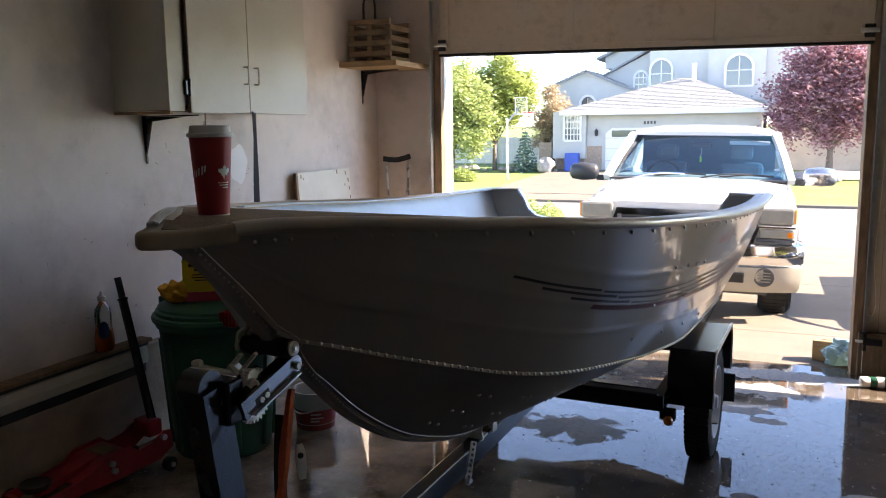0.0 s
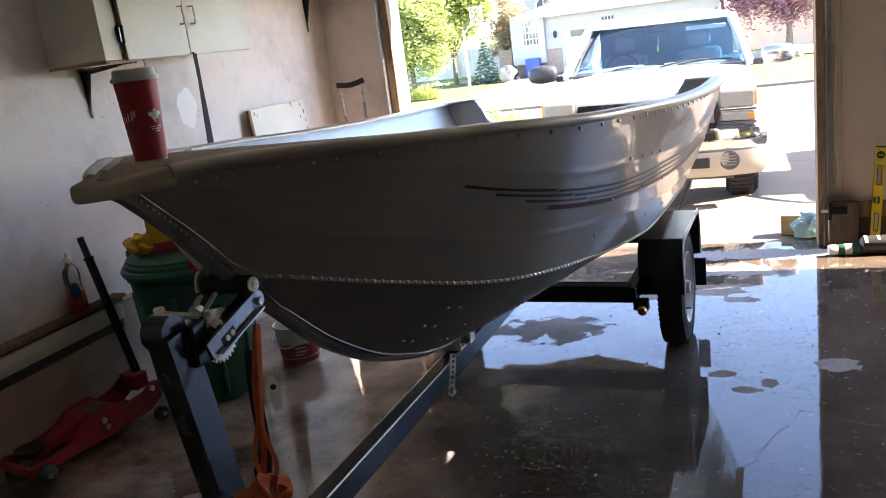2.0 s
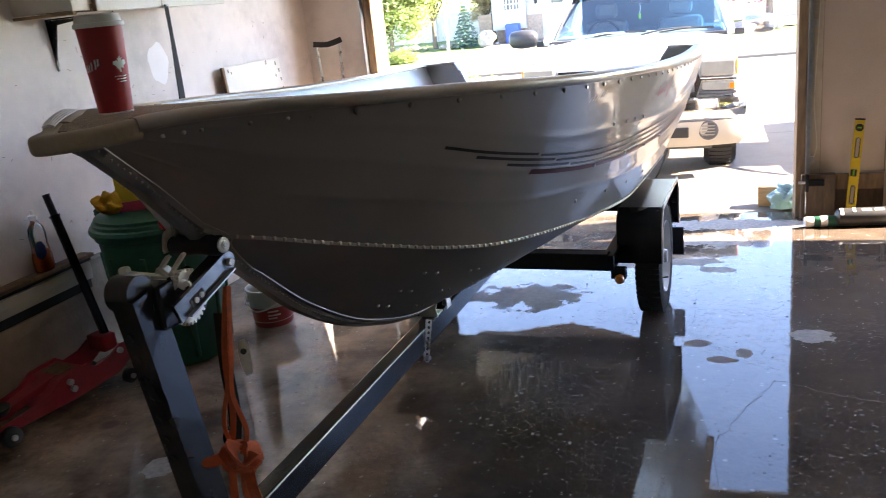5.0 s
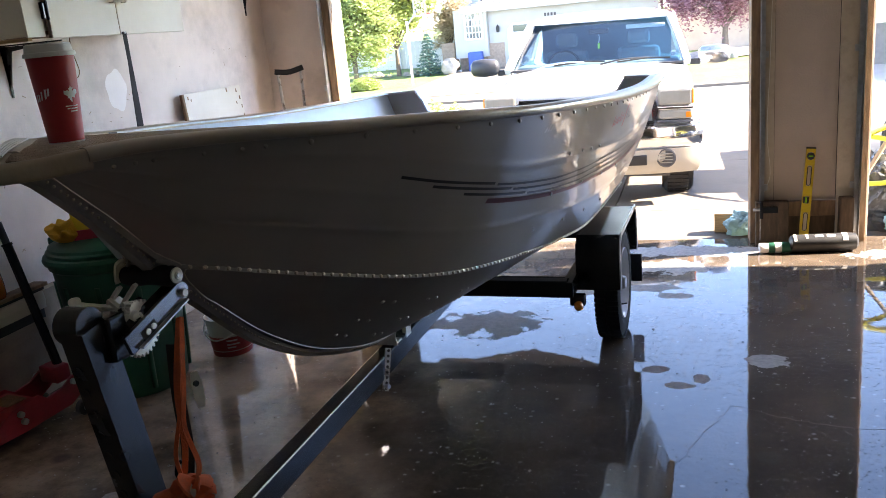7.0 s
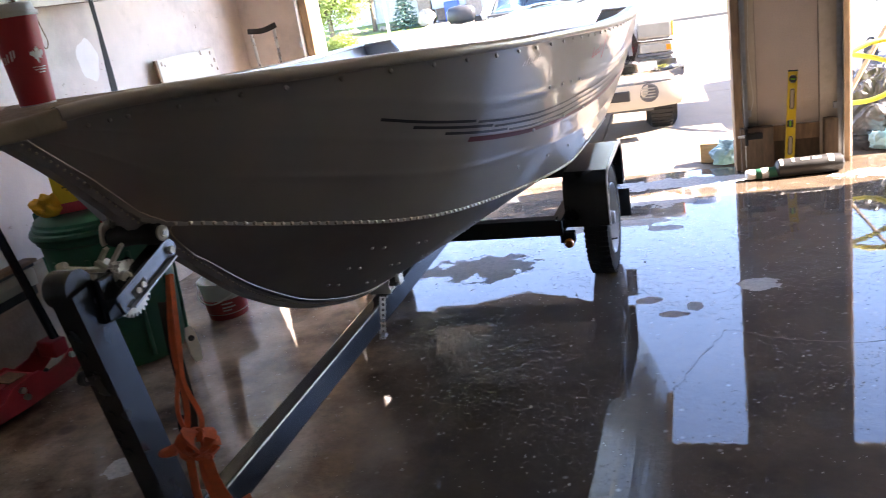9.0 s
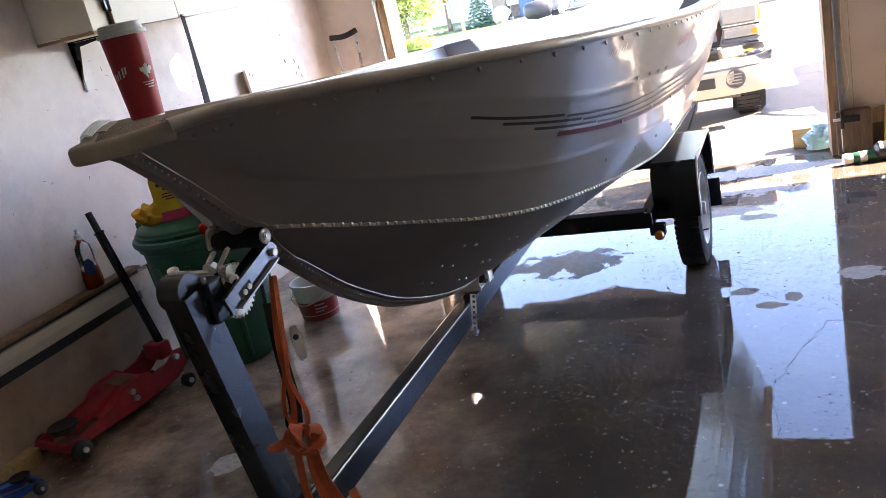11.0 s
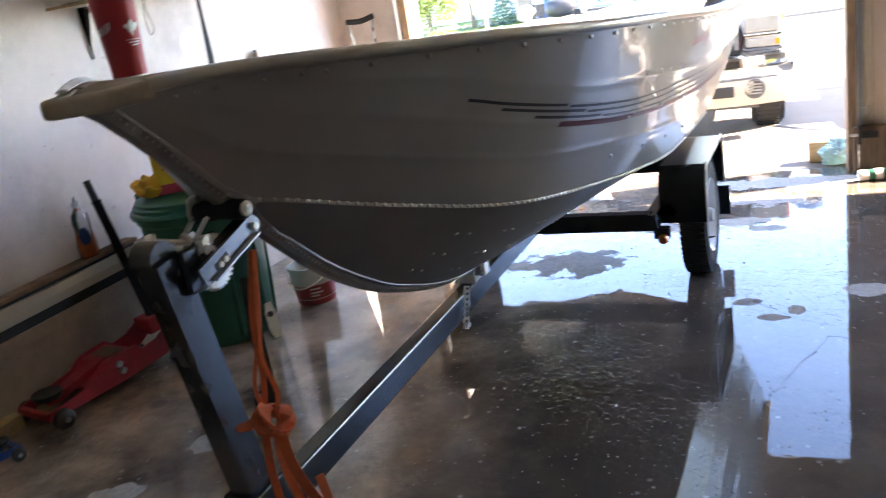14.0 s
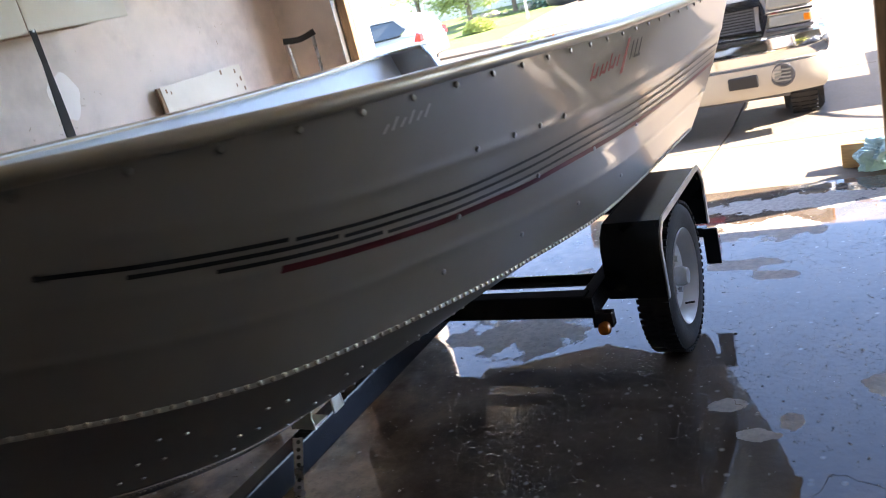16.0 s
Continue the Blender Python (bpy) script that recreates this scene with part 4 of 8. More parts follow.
o = part("stem_rivets", rv, "gunwale", boat, smooth=True)
o["kind"] = "stuff"

# stripes along the side, with a staggered break
S1D, S1T = [0.645, 0.75, 0.96, 1.15, 1.37, 1.65, 2.0, 2.6, 3.65], [0.640, 0.609, 0.572, 0.545, 0.530, 0.546, 0.575, 0.590, 0.590]
S4D, S4T = [0.958, 1.16, 1.35, 1.58, 1.85, 2.1, 2.6, 3.65], [0.464, 0.436, 0.419, 0.420, 0.438, 0.452, 0.462, 0.462]


def stripe(k, d0, d1, hgt, mtl, label, lift=0.0):
    """k runs from 0 on the topmost stripe to 1 on the lowest."""
    bm = bmesh.new()
    rows = []
    for d in np.linspace(d0, d1, 44):
        tt = spl(d, S1D, S1T) * (1 - k) + spl(max(d, 0.7), [0.7] + S4D, [0.510] + S4T) * k + lift
        dt = hgt / (gun(d)[1] - chine(d)[1]) * 0.5
        rows.append([bm.verts.new(side_pt(d, tt + e, 1, 0.0022)) for e in (-dt, dt)])
    for a, b in zip(rows, rows[1:]):
        bm.faces.new((a[0], b[0], b[1], a[1]))
    bmesh.ops.recalc_face_normals(bm, faces=bm.faces)
    return part("side_stripe", bm, mtl, boat, label, smooth=True)


for k, d0, brk in ((0.0, 0.645, 0.965), (0.31, 0.744, 1.06), (0.63, 0.860, 1.16)):
    stripe(k, d0, brk, 0.0068, "stripe_k", "long black pinstripe")
    stripe(k, brk + 0.012, LEN - 0.05, 0.0062, "stripe_k", "long black pinstripe", -0.006)
stripe(1.0, 0.958, LEN - 0.05, 0.013, "stripe_r", "long maroon pinstripe")


# model name high on the side aft, too small to read: slanting strokes and a red flash
def decal_stroke(d, t, w, h, slant, mtl):
    """A short slanting bar laid on the side."""
    bm = bmesh.new()
    bm.faces.new([bm.verts.new(side_pt(d + a, t + b, 1, 0.004)) for a, b in ((0, 0), (w, 0), (w + slant, h), (slant, h))])
    return part("decal_stroke", bm, mtl, boat)


for k in range(7):
    d = 1.905 + 0.030 * k
    decal_stroke(d, 0.785 + 0.004 * k, 0.012, 0.075 if k in (0, 4) else 0.05, 0.012, "decal_r")
    if k % 2:
        decal_stroke(d - 0.02, 0.789 + 0.004 * k, 0.034, 0.012, 0.004, "decal_r")
decal_stroke(2.125, 0.765, 0.022, 0.155, 0.035, "decal_r")
for k in range(3):
    decal_stroke(2.19 + 0.036 * k, 0.815, 0.012, 0.085, 0.016, "stripe_k")
decal_stroke(2.235, 0.815, 0.05, 0.014, 0.004, "stripe_k")
for k in range(6):
    decal_stroke(1.13 + 0.020 * k, 0.845 + 0.003 * k, 0.006, 0.030 + 0.014 * (k % 2), 0.010, "print_w")

# ---- trailer ----
TR = Matrix.Translation((-0.115, -4.30, 0)) @ Matrix.Rotation(radians(-2.9), 4, 'Z')
trailer = thing("boat_trailer", "black painted steel boat trailer on wheels", "trailer", TR)


def tz(d):
    """Height of the tongue's underside."""
    return 0.400 - 0.002 * d


bm = bmesh.new()
sq = [(-0.026, 0), (0.026, 0), (0.026, 0.082), (-0.026, 0.082)]
sweep(bm, [(-0.018 * d, d, tz(d)) for d in (-1.25, 0, 1.0, 2.1, 3.2)], sq)
bmesh.ops.bevel(bm, geom=bm.edges[:], offset=0.006, segments=2, affect='EDGES', profile=0.5)
part("tongue", bm, "black", trailer, "black square tube tongue")
AX, WXL, WY = 2.15, 0.485, 2.66
part("cross_member", B(-WXL, WXL, AX - 0.03, AX + 0.03, 0.40, 0.475, 0.006), "black", trailer, "black steel cross member")
part("cross_member", B(-WXL, WXL, AX + 0.95, AX + 1.01, 0.40, 0.475, 0.006), "black", trailer, "black steel cross member")
for s in (1, -1):
    part("side_rail", B(s * WXL - 0.025, s * WXL + 0.025, AX - 0.03, AX + 1.0, 0.40, 0.47, 0.005), "black", trailer, "black steel side rail")
part("axle", cyl(bmesh.new(), (-0.54, WY, 0.30), (0.54, WY, 0.30), 0.024), "black", trailer)


def wheel(s):
    c = Vector((s * 0.605, WY, 0.036 + 0.262))
    w = part("wheel", cyl(bmesh.new(), c - Vector((s * 0.06, 0, 0)), c + Vector((s * 0.02, 0, 0)), 0.045), "steel", trailer, "small trailer wheel with white rim")
    R, r = 0.262, 0.168
    prof = [(r, -0.05), (r + 0.02, -0.056), (R - 0.045, -0.060), (R - 0.012, -0.052), (R, -0.036), (R, 0.036), (R - 0.012, 0.052), (R - 0.045, 0.060), (r + 0.02, 0.056), (r, 0.05)]
    part("tyre", lathe(bmesh.new(), prof + [prof[0]], c, (s, 0, 0), 48), "rubber", w, "black tyre", smooth=50)
    bm = bmesh.new()
    for i in range(64):
        for side in (-1, 1):
            a = 2 * math.pi * (i + 0.5 * (side > 0)) / 64
            m = Matrix.Translation(c) @ Matrix.Rotation(a, 4, 'X')
            box(bm, side * 0.03 - 0.024, side * 0.03 + 0.024, -0.008, 0.008, R - 0.003, R + 0.006, 0, m)
    o = part("tread", bm, "rubber", w)
    rim = [(0.0, 0.012), (0.045, 0.012), (0.052, 0.0), (0.09, 0.016), (0.125, 0.012), (0.150, -0.018), (0.158, 0.030), (0.172, 0.052), (0.170, 0.056), (0.150, 0.034), (0.14, 0.0)]
    part("rim", lathe(bmesh.new(), rim, c, (s, 0, 0), 40), "rim", w, "white painted steel rim", smooth=35)
    part("hub", lathe(bmesh.new(), [(0.034, 0.0), (0.034, 0.045), (0.028, 0.06), (0, 0.062)], c, (s, 0, 0), 20), "steel", w, smooth=40)
    for i in range(5):
        a = 2 * math.pi * i / 5
        p = c + Vector((s * 0.012, 0.062 * math.cos(a), 0.062 * math.sin(a)))
        part("wheel_nut", cyl(bmesh.new(), p, p + Vector((s * 0.016, 0, 0)), 0.011, n=6), "steel", w)
    part("valve", cyl(bmesh.new(), c + Vector((s * 0.02, 0.05, -0.13)), c + Vector((s * 0.055, 0.05, -0.125)), 0.004, n=8), "blackp", w)
    # square-cornered fender
    x0, x1 = s * 0.49, s * 0.685
    lo, hi = min(x0, x1), max(x0, x1)
    y = WY
    top, leg = 0.612, 0.37
    path = [(-0.335, leg), (-0.335, top - 0.075), (-0.315, top - 0.03), (-0.275, top), (0.275, top), (0.315, top - 0.03), (0.335, top - 0.075), (0.335, leg)]
    bm = bmesh.new()
    prism(bm, [(y + a, b) for a, b in path] + [(y + a * 0.985, b - 0.006 * (b > 0.6)) for a, b in path[::-1]], "x", lo, hi)
    f = part("fender", bm, "black", trailer, "black square steel fender", smooth=30)
    inner = [(y + a, b) for a, b in path] + [(y + 0.30, leg), (y + 0.285, 0.50), (y - 0.285, 0.50), (y - 0.30, leg)]
    part("fender_skirt", prism(bmesh.new(), inner, "x", x0 - 0.003, x0 + 0.003), "black", f)
    lip = [(s * 0.685, y + a, b) for a, b in path]
    part("fender_lip", sweep(bmesh.new(), lip, [(-0.010, -0.003), (0.010, -0.003), (0.010, 0.003), (-0.010, 0.003)], up=(1, 0, 0)), "steel", f, "worn bright fender edge")
    part("fender_bracket", B(min(s * 0.46, s * 0.492), max(s * 0.46, s * 0.492), y - 0.03, y + 0.03, 0.43, 0.60, 0.004), "black", f)
    return w


wheel(1)
wheel(-1)
part("side_lamp_bracket", B(0.49, 0.555, AX - 0.015, AX + 0.02, 0.36, 0.41, 0.004), "black", trailer)
part("side_lamp", lathe(bmesh.new(), [(0, -0.02), (0.018, -0.018), (0.022, 0), (0.016, 0.012), (0, 0.016)], (0.53, AX - 0.03, 0.365), (0, -1, 0), 16), "amber", trailer, "round amber side lamp", smooth=True)
part("tail_lamp_plate", B(0.645, 0.702, AX + 0.89, AX + 0.90, 0.18, 0.33, 0.002), "black", trailer, "flat black tail lamp plate")
part("tail_lamp_arm", B(0.47, 0.66, AX + 0.901, AX + 0.935, 0.29, 0.33, 0.004), "black", trailer)
part("tail_lamp", B(0.645, 0.70, AX + 0.902, AX + 0.94, 0.20, 0.285, 0.006), "redlens", trailer, "red tail lamp")

# keel support bracket with a perforated strap
cradle = part("keel_bracket", prism(bmesh.new(), [(-0.064, 0.484), (0.018, 0.484), (0.012, 0.515), (0.022, 0.556), (0.006, 0.566), (-0.018, 0.548), (-0.040, 0.548), (-0.066, 0.562), (-0.078, 0.556), (-0.060, 0.515)], "y", 1.335, 1.341, 0.0015), "cradle", trailer, "bright zinc keel cradle plate")
part("cradle_foot", B(-0.058, 0.012, 1.3415, 1.40, 0.4835, 0.490, 0.0015), "cradle", cradle)
lug = part("keel_lug", prism(bmesh.new(), [(1.415, 0.484), (1.455, 0.484), (1.452, 0.575), (1.436, 0.588), (1.42, 0.575)], "x", 0.018, 0.023, 0.001), "cradle", trailer, "upright zinc lug with a bolt")
part("lug_bolt", cyl(bmesh.new(), (0.0232, 1.436, 0.563), (0.036, 1.435, 0.563), 0.010, n=6), "black", lug)
part("lug_flange", B(-0.01, 0.0235, 1.4555, 1.460, 0.484, 0.57, 0.001), "cradle", lug)


def strap_bar(p, q, w, nm, par, holes=8):
    """A flat bar with dark holes along it."""
    p, q = Vector(p), Vector(q)
    d = (q - p)
    o = part(nm, sweep(bmesh.new(), [p, q], [(-w, -0.003), (w, -0.003), (w, 0.003), (-w, 0.003)], up=(1, -0.6, 0.1)), "alu", par, "perforated galvanised strap")
    s, u = frame_of(d)
    nrm = Vector((1, -0.6, 0.1)).normalized()
    nrm = (nrm - nrm.dot(d.normalized()) * d.normalized()).normalized()
    for i in range(holes):
        c = p + d * ((i + 0.5) / holes)
        part("hole", cyl(bmesh.new(), c - nrm * 0.004, c + nrm * 0.0042, 0.0055, n=10), "inkk", o)
    return o


strap_bar((0.008, 1.275, 0.500), (0.006, 1.215, 0.362), 0.012, "strap_bar", trailer)
part("strap_bolt", cyl(bmesh.new(), (0.004, 1.222, 0.378), (0.022, 1.217, 0.378), 0.009, n=6), "steel", trailer)

# winch post, roller arm and winch
PX, PY = -0.022, 0.02
foot_pt, top = Vector((0.022, 0.014, 0.46)), Vector((0.02, -0.083, 1.110))
post = part("winch_post", sweep(bmesh.new(), [foot_pt, top], [(-0.034, -0.037), (0.022, -0.037), (0.022, 0.037), (-0.034, 0.037)], up=(0, 1, 0)), "gloss_black", trailer, "black square winch post with adjusting holes")
post.location = (-0.046, 0.055, -0.028)
part("post_cap", cyl(bmesh.new(), top + Vector((-0.034, 0, 0)), top + Vector((0.022, 0, 0)), 0.037, n=28), "gloss_black", post, smooth=40)
for i in range(7):
    p = foot_pt.lerp(top, 0.42 + 0.075 * i) + Vector((-0.006, -0.0375, 0.0))
    part("post_hole", lathe(bmesh.new(), [(0.010, 0.0), (0.010, 0.002), (0.007, 0.001), (0, 0.0005)], p, (0, -1, -0.18), 14), "gloss_black", post, smooth=True)
part("post_foot", B(-0.020, 0.070, -0.045, 0.085, 0.475, 0.54, 0.006), "black", post)
part("mount_block", B(0.010, 0.070, -0.066, -0.016, 1.025, 1.118, 0.006), "black", post, "black steel winch mounting block")
arm_a, arm_b = Vector((0.070, -0.052, 1.060)), Vector((0.079, 0.118, 1.116))
ad = (arm_b - arm_a).normalized()
arm = part("roller_arm", sweep(bmesh.new(), [arm_a, arm_b], [(-0.005, -0.015), (0.005, -0.015), (0.005, 0.027), (-0.005, 0.027)]), "arm_paint", trailer, "black channel arm holding the bow roller")
arm.location = (-0.024, 0.057, -0.037)
an, au = frame_of(ad)
part("arm_end", cyl(bmesh.new(), arm_b - an * 0.005 + au * 0.006, arm_b + an * 0.005 + au * 0.006, 0.021, n=24), "arm_paint", arm, smooth=40)
part("arm_flange", sweep(bmesh.new(), [arm_a + ad * 0.02 + an * 0.010 - au * 0.013, arm_b + an * 0.010 - au * 0.013], [(-0.006, -0.002), (0.006, -0.002), (0.006, 0.002), (-0.006, 0.002)]), "steel", arm, "worn bright flange edge")
part("arm_flange", sweep(bmesh.new(), [arm_a - an * 0.018 + au * 0.026, arm_b - an * 0.018 + au * 0.026], [(-0.012, -0.002), (0.012, -0.002), (0.012, 0.002), (-0.012, 0.002)]), "black", arm)
part("arm_bolt", cyl(bmesh.new(), arm_b + an * 0.005 + au * 0.004, arm_b + an * 0.014 + au * 0.004, 0.009, n=6), "zinc", arm)
sc = arm_a.lerp(arm_b, 0.34)
part("arm_slot", sweep(bmesh.new(), [sc - ad * 0.022 + an * 0.0052, sc + ad * 0.022 + an * 0.0052], [(-0.0008, -0.011), (0.0008, -0.011), (0.0008, 0.011), (-0.0008, 0.011)]), "inkk", arm)
for k in (-0.006, 0.012):
    part("slot_bolt", cyl(bmesh.new(), sc + ad * k, sc + ad * k + an * 0.009, 0.0065, n=8), "zinc", arm)
rc = Vector((0.023, 0.105, 1.160))
ax = Vector((1, -0.1, 0.05)).normalized()
part("bow_roller", lathe(bmesh.new(), [(0.010, -0.075), (0.019, -0.073), (0.0235, -0.05), (0.021, -0.02), (0.020, 0.0), (0.021, 0.02), (0.0235, 0.05), (0.020, 0.066), (0.010, 0.068)], rc, ax, 28), "rubber", arm, "black rubber bow roller", smooth=50)
part("roller_washer", lathe(bmesh.new(), [(0.0, 0.0), (0.0165, 0.0), (0.0165, 0.004), (0.0095, 0.005), (0.008, 0.007), (0.0, 0.007)], rc + ax * 0.068, ax, 28), "zinc", arm, "round zinc washer", smooth=30)
part("roller_bolt", cyl(bmesh.new(), rc + ax * 0.0745, rc + ax * 0.077, 0.005, n=12), "steel", arm)
part("roller_cheek", sweep(bmesh.new(), smooth_line([rc - ax * 0.082 + Vector((0, -0.008, -0.012)), rc - ax * 0.084 + Vector((0, -0.008, 0.0)), rc - ax * 0.078 + Vector((0, -0.006, 0.028)), rc - ax * 0.066 + Vector((0, -0.004, 0.038))], 6), [(-0.003, -0.014), (0.003, -0.014), (0.003, 0.014), (-0.003, 0.014)], up=(0, -1, 0)), "zinc", arm, "bent zinc roller cheek")
# winch body: side plates, drum, gears, crank
wc = Vector((0.028, 0.026, 1.085))
wp = [(-0.025, 1.03), (0.08, 1.03), (0.085, 1.10), (0.05, 1.135), (-0.015, 1.13)]
winch = part("winch_frame", prism(bmesh.new(), wp, "x", wc.x - 0.045, wc.x - 0.041), "zinc", trailer, "zinc-plated hand winch")
winch.location = (-0.030, 0.057, -0.040)
part("winch_plate", prism(bmesh.new(), wp, "x", wc.x + 0.006, wc.x + 0.010), "black", winch)
part("drum", cyl(bmesh.new(), wc + Vector((-0.04, 0, 0)), wc + Vector((0.006, 0, 0)), 0.018), "orange", winch, "drum wound with orange strap")


def gear(c, r, n, w, nm):
    bm = bmesh.new()
    pts = []
    for i in range(n * 4):
        a = 2 * math.pi * i / (n * 4)
        rr = r if i % 4 in (0, 1) else r * 0.88
        pts.append((c.y + rr * math.cos(a), c.z + rr * math.sin(a)))
    return part(nm, prism(bm, pts, "x", c.x, c.x + w), "zinc", winch, "toothed zinc gear wheel")


gear(Vector((0.042, 0.024, 1.076)), 0.060, 30, 0.005, "large_gear")
gear(Vector((0.044, 0.01, 1.122)), 0.018, 12, 0.012, "small_gear")
cs_ = Vector((0.052, 0.005, 1.112))
part("crank_shaft", lathe(bmesh.new(), [(0.011, -0.02), (0.011, 0.022), (0.007, 0.023), (0.006, 0.018), (0, 0.018)], cs_, (1, -0.5, 0), 18), "zinc", winch, "hollow crank shaft end", smooth=40)
part("crank_handle", sweep(bmesh.new(), smooth_line([(0.045, 0.0, 1.128), (0.0, 0.002, 1.128), (-0.055, 0.0, 1.131), (-0.08, 0.0, 1.133)], 5), [(-0.008, -0.003), (0.008, -0.003), (0.008, 0.003), (-0.008, 0.003)]), "zinc", winch, "flat zinc crank handle")
part("handle_grip", lathe(bmesh.new(), [(0, -0.011), (0.008, -0.010), (0.0095, -0.005), (0.0095, 0.005), (0.008, 0.010), (0, 0.011)], (-0.085, 0.0, 1.138), (1, 0.1, 0.2), 16), "zinc", winch, smooth=40)
for a, b in (((-0.010, 0.012, 1.13), (0.026, 0.012, 1.168)), ((0.022, 0.015, 1.13), (0.060, 0.018, 1.172)), ((0.035, 0.0, 1.12), (0.003, 0.0, 1.145)), ((0.005, 0.01, 1.10), (0.045, 0.0, 1.14))):
    part("pawl", sweep(bmesh.new(), [a, b], [(-0.006, -0.0035), (0.006, -0.0035), (0.006, 0.0035), (-0.006, 0.0035)]), "zinc", winch)
part("pawl_spring", tube(bmesh.new(), [(-0.005, 0.0, 1.10), (0.015, -0.005, 1.105), (0.027, 0.0, 1.12), (0.035, 0.0, 1.135)], 0.005, 8, 5), "steel", winch)

# orange winch strap: down to a knot and a hanging tail
strap = thing("winch_strap", "orange tie-down strap knotted round the winch post", "strap", TR @ Matrix.Translation((-0.026, 0.062, -0.030)))
def web(pts, w, nm, lab="", mtl="orange", up=(1, -0.5, 0.2)):
    return part(nm, sweep(bmesh.new(), smooth_line(pts, 8), [(-w, -0.0012), (w, -0.0012), (w, 0.0012), (-w, 0.0012)], up=up), mtl, strap, lab)


web([(PX + 0.115, 0.075, 1.07), (PX + 0.150, 0.0, 0.97), (PX + 0.16, -0.03, 0.90), (PX + 0.150, -0.05, 0.82), (PX + 0.17, -0.06, 0.765)], 0.0042, "strap_run", up=(0.3, -1, 0.2))
web([(PX + 0.12, 0.08, 1.07), (PX + 0.162, -0.005, 0.95), (PX + 0.172, -0.035, 0.88), (PX + 0.202, -0.05, 0.81), (PX + 0.188, -0.06, 0.76)], 0.005, "strap_run", up=(1, -0.6, 0.1))
web([(PX + 0.118, 0.07, 1.06), (PX + 0.150, -0.01, 0.95), (PX + 0.172, -0.045, 0.84), (PX + 0.155, -0.05, 0.76)], 0.006, "strap_run", up=(0.6, -1, 0.1))
kc = Vector((PX + 0.185, -0.06, 0.755))
kn = bmesh.new()
for a0 in range(3):
    pts = []
    for i in range(14):
        a = 2 * math.pi * i / 13
        v = Vector((0.032 * math.cos(a), 0.020 * math.sin(a * 1.0), 0.024 * math.sin(a + 0.6)))
        v.rotate(Euler((0.5 * a0, 0.9 * a0, 1.1 * a0)))
        pts.append(kc + v)
    sweep(kn, pts, [(-0.014, -0.003), (0.014, -0.003), (0.014, 0.003), (-0.014, 0.003)], up=(0.3, 0.4, 1), caps=False)
part("strap_knot", kn, "orange", strap, "bunched knot", smooth=60)
web([kc + Vector((-0.03, -0.02, 0.0)), kc + Vector((-0.075, -0.01, -0.015)), kc + Vector((-0.10, 0.03, -0.03))], 0.016, "strap_run", up=(0, -0.4, 1))
web([kc + Vector((0.02, -0.01, -0.02)), kc + Vector((0.035, -0.02, -0.08)), kc + Vector((0.06, -0.01, -0.16)), kc + Vector((0.105, 0.0, -0.23))], 0.0105, "strap_tail", up=(0.5, -1, 0.2))
web([kc + Vector((0.01, -0.01, -0.02)), kc + Vector((0.02, -0.025, -0.08)), kc + Vector((0.05, -0.03, -0.17)), kc + Vector((0.10, -0.01, -0.22)), kc + Vector((0.08, 0.0, -0.12))], 0.009, "strap_tail", up=(1, -0.6, 0.2))
web([kc + Vector((-0.02, -0.01, -0.02)), kc + Vector((-0.02, -0.02, -0.12)), kc + Vector((-0.01, -0.02, -0.26))], 0.008, "strap_tail", up=(0.6, -1, 0.2))
web([(PX + 0.11, 0.05, 1.02), (PX + 0.10, 0.05, 0.9), (PX + 0.09, 0.06, 0.78), (PX + 0.075, 0.06, 0.70)], 0.014, "safety_strap", "dark worn webbing", "darkweb", (0.4, -1, 0.2))
hook = part("strap_hook", sweep(bmesh.new(), [kc + Vector((0.012, 0.05, 0.235)), kc + Vector((0.014, 0.05, 0.215)), kc + Vector((0.016, 0.05, 0.18)), kc + Vector((0.018, 0.05, 0.16))], [(-0.011, -0.002), (0.011, -0.002), (0.011, 0.002), (-0.011, 0.002)], up=(1, -0.6, 0), scale=[0.6, 1, 1, 0.6]), "zinc", strap, "zinc strap hook plate")
part("hook_hole", cyl(bmesh.new(), kc + Vector((0.011, 0.049, 0.212)), kc + Vector((0.018, 0.046, 0.212)), 0.006, n=12), "inkk", hook)
part("shackle", lathe(bmesh.new(), [(0.016, -0.004), (0.02, 0), (0.016, 0.004), (0.012, 0), (0.016, -0.004)], kc + Vector((-0.04, 0.02, 0.03)), (1, 0.2, 0), 18), "black", strap, smooth=True)

# ---- outside ground ----
def gz(y):
    """Height of the ground along the line out of the garage."""
    return float(np.interp(y, [-60, -0.5, 0.3, 2.7, 6.9, 9.6, 10.0, 17.4, 17.7, 28, 40, 120, 900], [-0.35, -0.35, -0.03, -0.25, -0.275, -0.48, -0.60, -0.60, -0.52, -0.25, -0.1, 0.2, 0.2]))


bm = bmesh.new()
ys = [-400, -60, -8, -0.6, 0.19, 0.3, 1, 2, 2.7, 4, 6.9, 8, 9.6, 10, 13, 17.4, 17.7, 20, 22, 25, 28, 32, 40, 60, 120, 400, 2000]
xs = [-2000, -400, -120, -60, -40, -25, -15, -8, -3.2, 0, 1.5, 3, 6, 10, 16, 25, 40, 60, 120, 400, 2000]
g = [[bm.verts.new((x, y, gz(y) - 0.02)) for x in xs] for y in ys]
for a, b in zip(g, g[1:]):
    for i in range(len(xs) - 1):
        bm.faces.new((a[i], a[i + 1], b[i + 1], b[i]))
